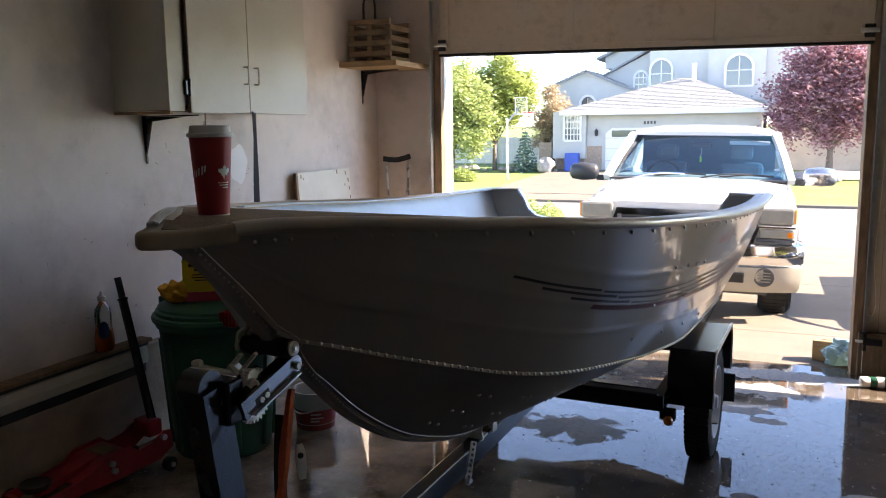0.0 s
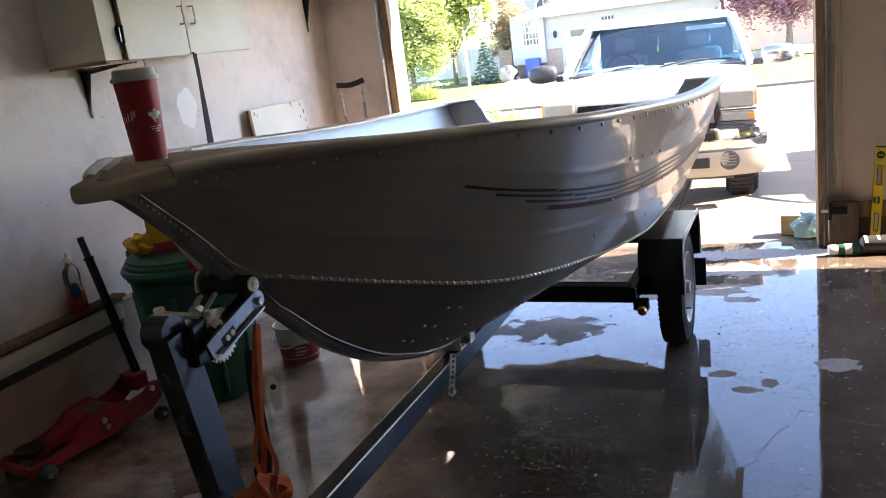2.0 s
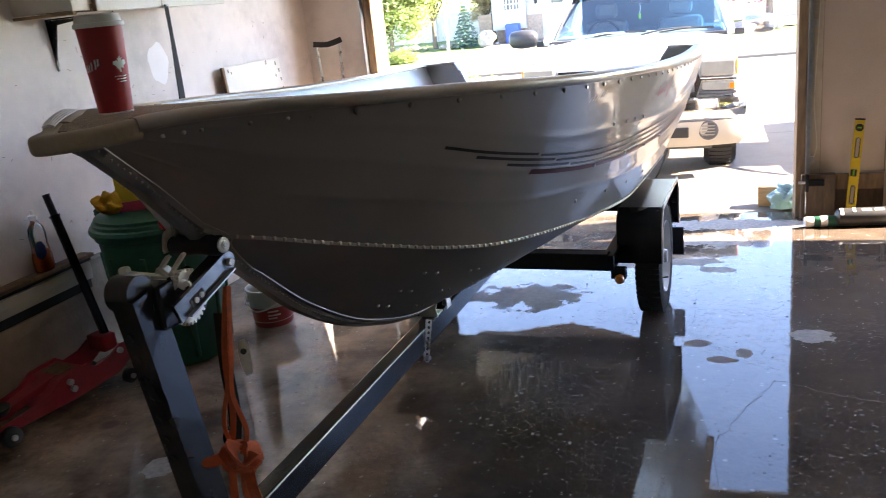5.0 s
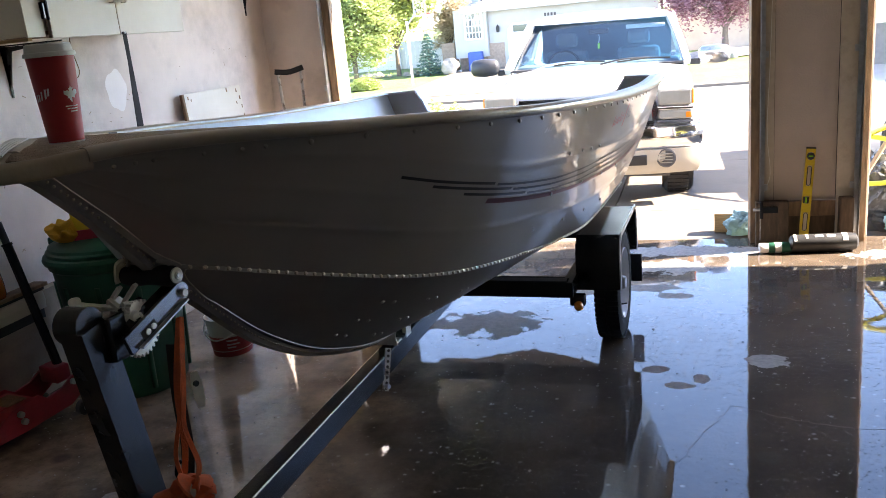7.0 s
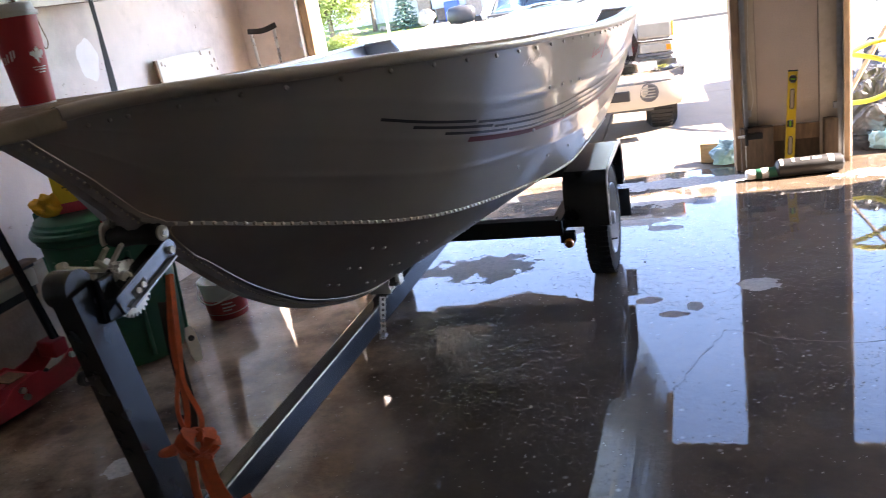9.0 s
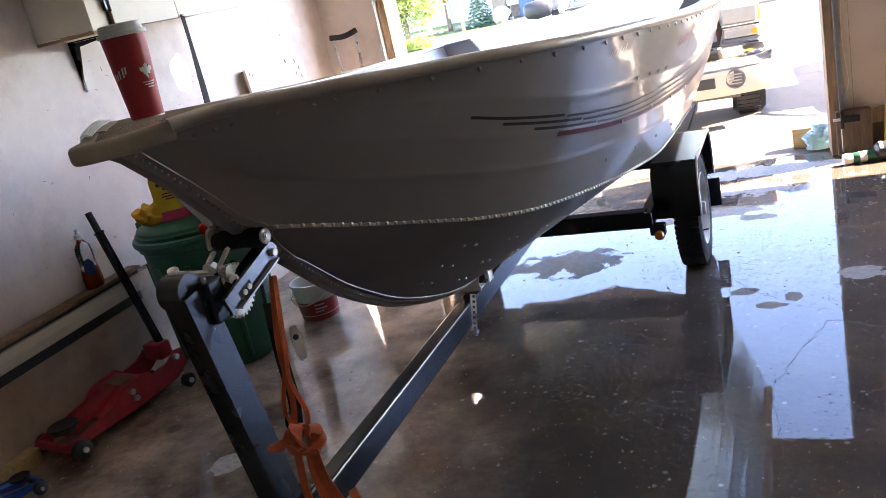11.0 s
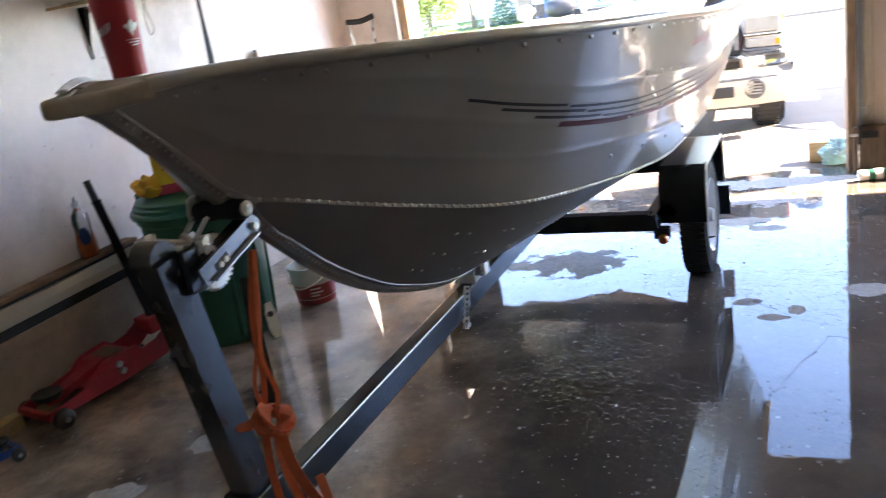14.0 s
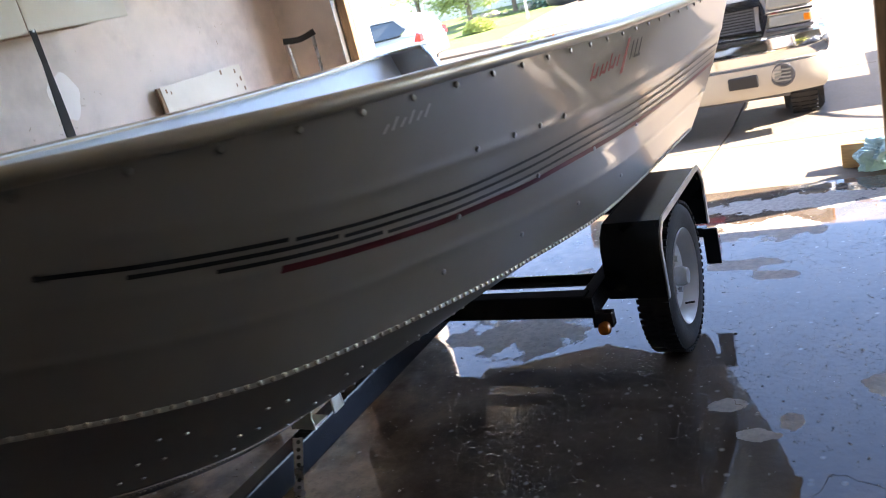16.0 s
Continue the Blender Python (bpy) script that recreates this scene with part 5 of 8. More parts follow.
tagged(part("ground", bm, "lawn"), "bright green lawn ground round the houses", "ground", kind="structure")


def slab(name, x0, x1, y0, y1, lift, mtl, label, nx=1, ny=14, th=0.10):
    bm = bmesh.new()
    yy = np.linspace(y0, y1, ny + 1)
    up = [[bm.verts.new((x, y, gz(y) + lift)) for x in (x0, x1)] for y in yy]
    lo = [[bm.verts.new((v.co.x, v.co.y, v.co.z - th)) for v in r] for r in up]
    for i in range(ny):
        bm.faces.new((up[i][0], up[i][1], up[i + 1][1], up[i + 1][0]))
        for k in (0, 1):
            bm.faces.new((up[i][k], up[i + 1][k], lo[i + 1][k], lo[i][k]))
    for r, q in ((up[0], lo[0]), (up[-1], lo[-1])):
        bm.faces.new((r[0], r[1], q[1], q[0]))
    bmesh.ops.recalc_face_normals(bm, faces=bm.faces)
    return bm


drv = thing("driveway", "sunlit pale concrete driveway in cast panels", "driveway", kind="structure")
for i, (a, b) in enumerate(((-2.4, 0.318), (0.330, 2.9), (2.912, 6.2))):
    for c, d in ((0.205, 1.68), (1.692, 4.6), (4.612, 7.2), (7.212, 9.7)):
        part("concrete_panel", slab("p", a, b, c, d, 0.012, "drive", "", ny=4), "drive", drv)
tagged(part("road", slab("r", -70, 70, 9.98, 17.42, 0.02, "road", "", ny=2), "road"), "sun-bleached grey residential street", "road", kind="structure")
kerb = bmesh.new()
box(kerb, -70, 70, 17.42, 17.58, -0.7, -0.50, 0.02)
tagged(part("kerb", kerb, "drive"), "pale concrete kerb along the street", "kerb", kind="structure")
tagged(part("pavement", slab("s", -70, 0.9, 17.6, 19.0, 0.02, "drive", "", ny=3), "drive"), "pale concrete pavement across the street", "pavement", kind="structure")
tagged(part("far_driveway", slab("f", -8.0, 1.0, 19.02, 28.3, 0.03, "drive", "", ny=8), "drive"), "pale concrete driveway of the opposite house", "driveway", kind="structure")

# ---- vehicles ----
def loft(bm, sections, close_ends=True):
    """Skins a row of half outlines (y, [(x, z), ...]), mirrored about x = 0."""
    rings = []
    for y, half in sections:
        ring = [bm.verts.new((x, y, z)) for x, z in half] + [bm.verts.new((-x, y, z)) for x, z in half[::-1]]
        rings.append(ring)
    n = len(rings[0])
    for a, b in zip(rings, rings[1:]):
        for i in range(n):
            bm.faces.new((a[i], a[(i + 1) % n], b[(i + 1) % n], b[i]))
    if close_ends:
        bm.faces.new(rings[0][::-1])
        bm.faces.new(rings[-1])
    bmesh.ops.recalc_face_normals(bm, faces=bm.faces)
    return bm


def quad_sheet(pts, th=0.004):
    """A flat pane with a little thickness from its corners."""
    bm = bmesh.new()
    f = bm.faces.new([bm.verts.new(p) for p in pts])
    f.normal_update()
    n = f.normal.copy()
    r = bmesh.ops.extrude_face_region(bm, geom=[f])
    for v in r["geom"]:
        if isinstance(v, bmesh.types.BMVert):
            v.co -= n * th
    bmesh.ops.recalc_face_normals(bm, faces=bm.faces)
    return bm


def tyre_wheel(parent, c, s, R=0.37, w=0.25):
    wh = part("wheel", lathe(bmesh.new(), [(0, 0.05), (0.07, 0.05), (0.09, 0.02), (0.19, 0.03), (0.215, 0.09), (0.22, -0.09)], c, (s, 0, 0), 28), "chrome", parent, "alloy wheel", smooth=40)
    h = w / 2
    part("tyre", lathe(bmesh.new(), [(0.215, -h), (R - 0.05, -h - 0.008), (R - 0.012, -h + 0.03), (R, -h + 0.06), (R, h - 0.06), (R - 0.012, h - 0.03), (R - 0.05, h + 0.008), (0.215, h)], c, (s, 0, 0), 40), "rubber", wh, "black road tyre", smooth=40)
    bm = bmesh.new()
    for i in range(48):
        m = Matrix.Translation(c) @ Matrix.Rotation(2 * math.pi * i / 48, 4, 'X')
        for k in (-0.07, 0.0, 0.07):
            box(bm, k - 0.028, k + 0.028, -0.016, 0.016, R - 0.004, R + 0.007, 0, m)
    part("tread", bm, "rubber", wh)
    return wh


def pickup(mw):
    t = thing("pickup_truck", "white pickup truck parked nose-in on the driveway", "truck", mw)
    H = [
        (0.10, [(0.0, 1.075), (0.55, 1.07), (0.80, 1.05), (0.90, 0.98), (0.93, 0.80), (0.93, 0.56), (0.90, 0.50), (0.0, 0.50)]),
        (0.22, [(0.0, 1.135), (0.58, 1.125), (0.84, 1.09), (0.945, 1.0), (0.965, 0.80), (0.965, 0.56), (0.93, 0.50), (0.0, 0.50)]),
        (0.55, [(0.0, 1.175), (0.60, 1.165), (0.87, 1.12), (0.965, 1.02), (0.985, 0.80), (0.985, 0.60), (0.94, 0.50), (0.0, 0.50)]),
        (1.00, [(0.0, 1.205), (0.62, 1.195), (0.89, 1.15), (0.97, 1.04), (0.99, 0.82), (0.99, 0.62), (0.94, 0.50), (0.0, 0.50)]),
        (1.47, [(0.0, 1.225), (0.64, 1.215), (0.90, 1.18), (0.975, 1.06), (0.99, 0.80), (0.98, 0.50), (0.94, 0.42), (0.0, 0.42)]),
        (3.60, [(0.0, 1.225), (0.64, 1.215), (0.91, 1.19), (0.98, 1.06), (0.99, 0.80), (0.98, 0.50), (0.94, 0.42), (0.0, 0.42)]),
        (3.62, [(0.0, 1.13), (0.64, 1.13), (0.93, 1.13), (0.98, 1.06), (0.99, 0.80), (0.98, 0.50), (0.94, 0.42), (0.0, 0.42)]),
        (5.40, [(0.0, 1.13), (0.64, 1.13), (0.93, 1.13), (0.97, 1.04), (0.98, 0.80), (0.97, 0.55), (0.93, 0.48), (0.0, 0.48)]),
    ]
    part("body", loft(bmesh.new(), H), "carpaint", t, "white painted body", smooth=35)
    # hood crease lines
    for s in (1, -1):
        part("hood_seam", sweep(bmesh.new(), [(s * 0.845, 0.2, 1.092), (s * 0.875, 0.55, 1.121), (s * 0.892, 1.0, 1.151), (s * 0.90, 1.45, 1.181)], circle2(0.004, 6)), "greyplast", t)
        # A pillars, roof rails
        part("windscreen_pillar", sweep(bmesh.new(), smooth_line([(s * 0.935, 1.40, 1.20), (s * 0.86, 1.78, 1.44), (s * 0.765, 2.16, 1.665)], 5), [(-0.035, -0.03), (0.035, -0.03), (0.035, 0.03), (-0.035, 0.03)]), "carpaint", t, smooth=40)
        part("rear_pillar", sweep(bmesh.new(), [(s * 0.93, 3.50, 1.2), (s * 0.79, 3.40, 1.68)], [(-0.06, -0.03), (0.06, -0.03), (0.06, 0.03), (-0.06, 0.03)]), "carpaint", t)
        part("side_glass", quad_sheet([(s * 0.925, 1.50, 1.22), (s * 0.925, 3.46, 1.22), (s * 0.785, 3.36, 1.66), (s * 0.785, 2.14, 1.66)]), "windshield", t)
    roof = [(2.10, [(0, 1.70), (0.5, 1.69), (0.72, 1.665), (0.74, 1.655), (0, 1.655)]), (2.25, [(0, 1.745), (0.5, 1.735), (0.74, 1.70), (0.78, 1.66), (0, 1.66)]),
            (2.8, [(0, 1.775), (0.5, 1.765), (0.76, 1.72), (0.80, 1.66), (0, 1.66)]), (3.45, [(0, 1.76), (0.5, 1.75), (0.75, 1.71), (0.79, 1.66), (0, 1.66)])]
    part("roof", loft(bmesh.new(), roof), "carpaint", t, smooth=40)
    # curved windscreen
    bm = bmesh.new()
    rows = []
    for k in range(9):
        v = k / 8
        w, y, z = 0.91 + (0.74 - 0.91) * v, 1.40 + (2.13 - 1.40) * v, 1.205 + (1.665 - 1.205) * v + 0.02 * math.sin(math.pi * v)
        rows.append([bm.verts.new((w * u, y + 0.10 * u * u, z)) for u in np.linspace(-1, 1, 17)])
    for a, b in zip(rows, rows[1:]):
        for i in range(16):
            bm.faces.new((a[i], a[i + 1], b[i + 1], b[i]))
    g = part("windscreen", bm, "windshield", t, "tinted reflecting windscreen glass", smooth=True)
    g.visible_shadow = False
    part("cowl", B(-0.90, 0.90, 1.36, 1.47, 1.19, 1.212, 0.006), "blackp", t, "black slotted cowl")
    for s, a, b in ((1, (0.05, 1.40, 1.225), (0.55, 1.45, 1.265)), (-1, (-0.62, 1.40, 1.225), (-0.12, 1.44, 1.26))):
        w = part("wiper_arm", tube(bmesh.new(), [a, ((a[0] + b[0]) / 2, 1.40, 1.265), b], 0.009, 8, 4), "blackp" if s > 0 else "chrome", t, "windscreen wiper")
        part("wiper_blade", sweep(bmesh.new(), [(b[0] - 0.32, 1.45, 1.235), (b[0], 1.455, 1.262), (b[0] + 0.22, 1.47, 1.25)], [(-0.006, -0.008), (0.006, -0.008), (0.006, 0.008), (-0.006, 0.008)]), "blackp", w)
    # cabin
    part("dashboard", B(-0.86, 0.86, 1.52, 1.95, 1.0, 1.235, 0.03), "cabin", t, "dark dashboard")
    part("cabin_back", B(-0.80, 0.80, 3.30, 3.34, 0.9, 1.64), "cabin", t)
    part("cabin_floor", B(-0.88, 0.88, 1.5, 3.3, 0.55, 0.60), "cabin", t)
    for x in (-0.42, 0.42):
        seat = part("front_seat", B(x - 0.25, x + 0.25, 2.55, 2.72, 0.7, 1.34, 0.06), "cabin", t, "dark cloth seat")
        part("headrest", B(x - 0.13, x + 0.13, 2.58, 2.70, 1.36, 1.54, 0.05), "cabin", seat)
    part("steering_wheel", lathe(bmesh.new(), [(0.175, -0.012), (0.19, 0), (0.175, 0.012), (0.165, 0), (0.175, -0.012)], (-0.40, 2.02, 1.20), (0, -0.85, 0.5), 28), "blackp", t, smooth=True)
    rm = part("rear_view_mirror", B(-0.11, 0.11, 2.06, 2.085, 1.52, 1.58, 0.012), "blackp", t)
    part("hanging_cord", tube(bmesh.new(), [(0.0, 2.05, 1.52), (0.008, 2.04, 1.47), (-0.004, 2.04, 1.42)], 0.004, 6, 3), "white", rm)
    part("hanging_charm", B(-0.012, 0.012, 2.035, 2.045, 1.36, 1.42, 0.004), "vial", rm, "green hanging air freshener")
    part("toll_tag", B(0.30, 0.72, 2.06, 2.07, 1.555, 1.60, 0.01), "white", t, "pale sun visor")
    # grille with chrome surround
    gr = part("grille", B(-0.56, 0.56, 0.07, 0.10, 0.78, 0.975), "inkk", t, "black mesh grille in a chrome surround")
    surround = [(-0.60, 0.75), (0.60, 0.75), (0.62, 0.87), (0.60, 0.985), (-0.60, 0.985), (-0.62, 0.87), (-0.60, 0.75)]
    part("grille_surround", sweep(bmesh.new(), [Vector((x, 0.065, z)) for x, z in surround], [(-0.03, -0.022), (0.03, -0.022), (0.03, 0.022), (-0.03, 0.022)], up=(0, -1, 0)), "chrome", gr)
    for i in range(9):
        z = 0.79 + 0.0205 * i
        part("grille_slat", B(-0.56, 0.56, 0.055, 0.069, z, z + 0.010, 0.002), "greyplast", gr)
    part("grille_badge", B(-0.16, 0.16, 0.035, 0.053, 0.90, 0.955, 0.008), "redbadge", gr, "red emblem shape")
    for s in (1, -1):
        def bx(x0, x1, *r):
            return B(min(s * x0, s * x1), max(s * x0, s * x1), *r)
        hl = part("headlight", bx(0.64, 0.945, 0.055, 0.14, 0.905, 1.06, 0.025), "lampglass", t, "hazed headlight lens")
        part("corner_lamp", bx(0.908, 0.954, 0.062, 0.22, 0.915, 1.05, 0.012), "amber", hl, "amber corner lamp")
        sg = part("signal_lamp", bx(0.65, 0.945, 0.05, 0.12, 0.785, 0.868, 0.018), "lampglass", t, "long signal lamp")
        part("signal_inset", bx(0.885, 0.93, 0.046, 0.06, 0.80, 0.85, 0.006), "amber", sg)
        part("lamp_trim", bx(0.63, 0.95, 0.052, 0.11, 0.872, 0.900, 0.006), "chrome", t, "chrome strip between the lamps")
        part("lamp_trim", bx(0.63, 0.95, 0.055, 0.11, 0.755, 0.781, 0.006), "greyplast", t)
        # mirrors
        sh = "mirrorp" if s > 0 else "blackp"
        y = 1.50
        mr = part("door_mirror", loft_mirror(s), sh, t, "large folding door mirror", smooth=50)
        part("mirror_arm", sweep(bmesh.new(), [(s * 0.95, y + 0.05, 1.19), (s * 1.07, y + 0.02, 1.19)], [(-0.03, -0.03), (0.03, -0.03), (0.03, 0.03), (-0.03, 0.03)]), "blackp", mr)
        part("wheel_arch", sweep(bmesh.new(), [(s * 0.985, 0.95 + 0.44 * math.cos(a), 0.37 + 0.44 * math.sin(a)) for a in np.linspace(0.25, math.pi - 0.1, 20)], [(-0.03, -0.03), (0.03, -0.03), (0.03, 0.02), (-0.03, 0.02)], up=(1, 0, 0)), "greyplast", t, "grey wheel-arch flare", smooth=50)
        part("arch_well", cyl(bmesh.new(), (s * 0.68, 0.95, 0.40), (s * 0.975, 0.95, 0.40), 0.41, n=32), "inkk", t)
        part("fog_lamp", lathe(bmesh.new(), [(0.085, 0.0), (0.085, 0.012), (0.072, 0.015), (0.068, 0.004), (0, 0.0)], (s * 0.715, -0.045, 0.455), (0, -1, 0), 28), "greyplast", t, "round fog lamp recess", smooth=40)
        for k in range(4):
            z = 0.41 + 0.026 * k
            part("fog_slat", bx(0.66, 0.77, -0.062, -0.05, z, z + 0.012, 0.002), "lampglass", t)
        part("intake", bx(0.34, 0.55, -0.10, -0.06, 0.40, 0.49, 0.01), "inkk", t, "dark bumper intake")
    for s in (1, -1):
        for y in (0.95, 4.5):
            tyre_wheel(t, Vector((s * 0.83, y, 0.312)), s, 0.385)
    # chrome bumper, curved, above a painted valance
    bar = [Vector((x, 0.10 - 0.155 * (1 - (abs(x) / 1.0) ** 3.2), 0.64)) for x in np.linspace(-0.985, 0.985, 33)]
    bar = [Vector((-0.995, 0.40, 0.64))] + bar + [Vector((0.995, 0.40, 0.64))]
    part("bumper", sweep(bmesh.new(), bar, [(-0.02, -0.10), (0.02, -0.10), (0.045, -0.06), (0.05, 0.02), (0.035, 0.085), (0.0, 0.10), (-0.02, 0.10)]), "bumperchrome", t, "curved chrome bumper", smooth=50)
    val = [v - Vector((0, 0, 0.20)) for v in bar]
    part("valance", sweep(bmesh.new(), val, [(-0.02, -0.13), (0.0, -0.13), (0.025, -0.09), (0.04, 0.0), (0.045, 0.095), (-0.02, 0.095)]), "bumperw", t, "dusty white bumper valance", smooth=50)
    part("plate", B(-0.16, 0.16, -0.085, -0.075, 0.56, 0.70, 0.004), "white", t, "pale number plate")
    part("skid", B(-0.75, 0.75, 0.12, 0.9, 0.26, 0.30, 0.01), "greyplast", t)
    return t


def loft_mirror(s):
    bm = bmesh.new()
    rings = []
    for x, hz, hy in ((1.05, 0.05, 0.05), (1.08, 0.085, 0.075), (1.22, 0.10, 0.09), (1.33, 0.085, 0.075), (1.36, 0.05, 0.045)):
        rings.append([bm.verts.new((s * x, 1.50 + hy * math.cos(a), 1.255 + hz * math.copysign(abs(math.sin(a)) ** 0.7, math.sin(a)))) for a in np.linspace(0, 2 * math.pi, 20, endpoint=False)])
    for a, b in zip(rings, rings[1:]):
        for i in range(20):
            bm.faces.new((a[i], a[(i + 1) % 20], b[(i + 1) % 20], b[i]))
    bm.faces.new(rings[0])
    bm.faces.new(rings[-1])
    bmesh.ops.recalc_face_normals(bm, faces=bm.faces)
    return bm


pickup(Matrix.Translation((0.072, 2.05, -0.185)) @ Matrix.Rotation(radians(1.6), 4, 'Z') @ Matrix.Rotation(radians(1.0), 4, 'Y'))


def white_car(mw):
    """A low white car, seen in part beyond the second door."""
    t = thing("parked_car", "white car parked outside the second door", "car", mw)
    H = [
        (0.00, [(0.0, 0.62), (0.5, 0.61), (0.75, 0.56), (0.78, 0.48), (0.76, 0.28), (0.0, 0.24)]),
        (0.12, [(0.0, 0.72), (0.55, 0.71), (0.82, 0.64), (0.86, 0.5), (0.85, 0.26), (0.0, 0.22)]),
        (0.60, [(0.0, 0.82), (0.58, 0.81), (0.84, 0.74), (0.89, 0.55), (0.88, 0.24), (0.0, 0.22)]),
        (1.15, [(0.0, 0.90), (0.60, 0.89), (0.85, 0.84), (0.90, 0.6), (0.88, 0.24), (0.0, 0.22)]),
        (4.2, [(0.0, 0.92), (0.60, 0.91), (0.85, 0.86), (0.90, 0.6), (0.88, 0.26), (0.0, 0.24)]),
    ]
    part("body", loft(bmesh.new(), H), "carpaint", t, "glossy white car body", smooth=35)
    part("roof", loft(bmesh.new(), [(1.85, [(0, 1.40), (0.5, 1.39), (0.60, 1.36), (0, 1.35)]), (2.4, [(0, 1.44), (0.5, 1.43), (0.64, 1.38), (0, 1.37)]), (3.2, [(0, 1.40), (0.5, 1.39), (0.62, 1.35), (0, 1.34)])]), "carpaint", t, smooth=40)
    g = part("windscreen", quad_sheet([(-0.80, 1.12, 0.90), (0.80, 1.12, 0.90), (0.60, 1.88, 1.37), (-0.60, 1.88, 1.37)]), "windshield", t, "reflecting windscreen")
    g.visible_shadow = False
    part("dashboard", B(-0.78, 0.78, 1.2, 1.6, 0.6, 0.89, 0.02), "cabin", t)
    part("cabin_back", B(-0.66, 0.66, 3.0, 3.05, 0.6, 1.33), "cabin", t)
    for s in (1, -1):
        part("windscreen_pillar", sweep(bmesh.new(), [(s * 0.83, 1.08, 0.88), (s * 0.62, 1.9, 1.38)], circle2(0.032, 8)), "carpaint", t)
        part("headlight", B(min(s * 0.52, s * 0.84), max(s * 0.52, s * 0.84), 0.0, 0.16, 0.50, 0.62, 0.02), "lampglass", t)
        for y in (0.75, 3.4):
            tyre_wheel(t, Vector((s * 0.80, y, 0.31)), s, 0.31, 0.2)
        part("wiper", tube(bmesh.new(), [(s * 0.1 + 0.3, 1.09, 0.915), (s * 0.1, 1.13, 0.93), (s * 0.1 - 0.35, 1.15, 0.93)], 0.008, 6, 3), "blackp", t)
    part("grille", B(-0.45, 0.45, -0.01, 0.02, 0.46, 0.58, 0.01), "greyplast", t)
    part("bumper", B(-0.82, 0.82, -0.05, 0.15, 0.26, 0.44, 0.05), "carpaint", t)
    return t


white_car(Matrix.Translation((3.5, 1.35, -0.14)))


def hatchback(mw):
    """A white hatchback in side view; its tail is at y = 0 and its nose at y = -4.2."""
    t = thing("hatchback", "white hatchback parked along the street", "car", mw)
    low = [
        (-4.20, [(0.0, 0.62), (0.60, 0.60), (0.72, 0.50), (0.72, 0.30), (0.0, 0.28)]),
        (-3.95, [(0.0, 0.82), (0.68, 0.79), (0.84, 0.62), (0.84, 0.26), (0.0, 0.24)]),
        (-3.20, [(0.0, 0.98), (0.70, 0.95), (0.88, 0.78), (0.89, 0.24), (0.0, 0.22)]),
        (-0.50, [(0.0, 1.03), (0.72, 1.01), (0.88, 0.88), (0.89, 0.26), (0.0, 0.24)]),
        (-0.08, [(0.0, 1.00), (0.70, 0.97), (0.84, 0.84), (0.85, 0.32), (0.0, 0.30)]),
        (0.0, [(0.0, 0.90), (0.64, 0.87), (0.76, 0.76), (0.76, 0.38), (0.0, 0.36)]),
    ]
    part("body", loft(bmesh.new(), low), "carpaint", t, "white painted car body", smooth=35)
    top = [
        (-2.45, [(0.0, 1.50), (0.48, 1.49), (0.58, 1.46), (0.58, 1.44), (0.0, 1.44)]),
        (-1.70, [(0.0, 1.58), (0.52, 1.57), (0.63, 1.52), (0.63, 1.48), (0.0, 1.48)]),
        (-0.75, [(0.0, 1.54), (0.50, 1.53), (0.61, 1.48), (0.61, 1.45), (0.0, 1.45)]),
        (-0.30, [(0.0, 1.42), (0.48, 1.41), (0.57, 1.37), (0.57, 1.34), (0.0, 1.34)]),
    ]
    part("roof", loft(bmesh.new(), top), "carpaint", t, smooth=40)
    for s in (1, -1):
        pane = [(-2.95, 1.02), (-0.62, 1.05), (-0.42, 1.18), (-0.80, 1.43), (-2.35, 1.46)]
        part("side_glass", quad_sheet([(s * (0.86 - 0.55 * (z - 1.0)), y, z) for y, z in pane]), "housewin", t, "blue-grey side window")
        for y in (-1.62,):
            part("door_pillar", sweep(bmesh.new(), [(s * 0.865, y, 1.0), (s * 0.62, y - 0.03, 1.48)], [(-0.03, -0.02), (0.03, -0.02), (0.03, 0.02), (-0.03, 0.02)]), "blackp", t)
        part("windscreen_pillar", sweep(bmesh.new(), smooth_line([(s * 0.84, -3.15, 0.97), (s * 0.72, -2.75, 1.28), (s * 0.60, -2.40, 1.49)], 4), circle2(0.035, 8)), "carpaint", t, smooth=50)
        part("rear_pillar", prism(bmesh.new(), [(-0.66, 1.0), (-0.02, 0.95), (-0.28, 1.40), (-0.78, 1.49), (-0.45, 1.18)], "x", min(s * 0.60, s * 0.74), max(s * 0.60, s * 0.74), 0.01), "carpaint", t, "white rear quarter pillar")
        part("tail_lamp", prism(bmesh.new(), [(-0.22, 0.80), (0.01, 0.78), (0.0, 0.98), (-0.10, 1.02)], "x", min(s * 0.66, s * 0.862), max(s * 0.66, s * 0.862), 0.01), "redlens", t, "red wrap-round tail lamp")
        for y in (-0.75, -3.35):
            tyre_wheel(t, Vector((s * 0.80, y, 0.31)), s, 0.31, 0.2)
    part("rear_glass", quad_sheet([(-0.58, -0.05, 1.0), (0.58, -0.05, 1.0), (0.50, -0.30, 1.37), (-0.50, -0.30, 1.37)]), "housewin", t)
    part("windscreen", quad_sheet([(-0.80, -3.15, 0.98), (0.80, -3.15, 0.98), (0.56, -2.45, 1.46), (-0.56, -2.45, 1.46)]), "housewin", t)
    return t


hatchback(Matrix.Translation((-8.75, 16.3, gz(14) + 0.02)) @ Matrix.Rotation(radians(-90), 4, 'Z'))

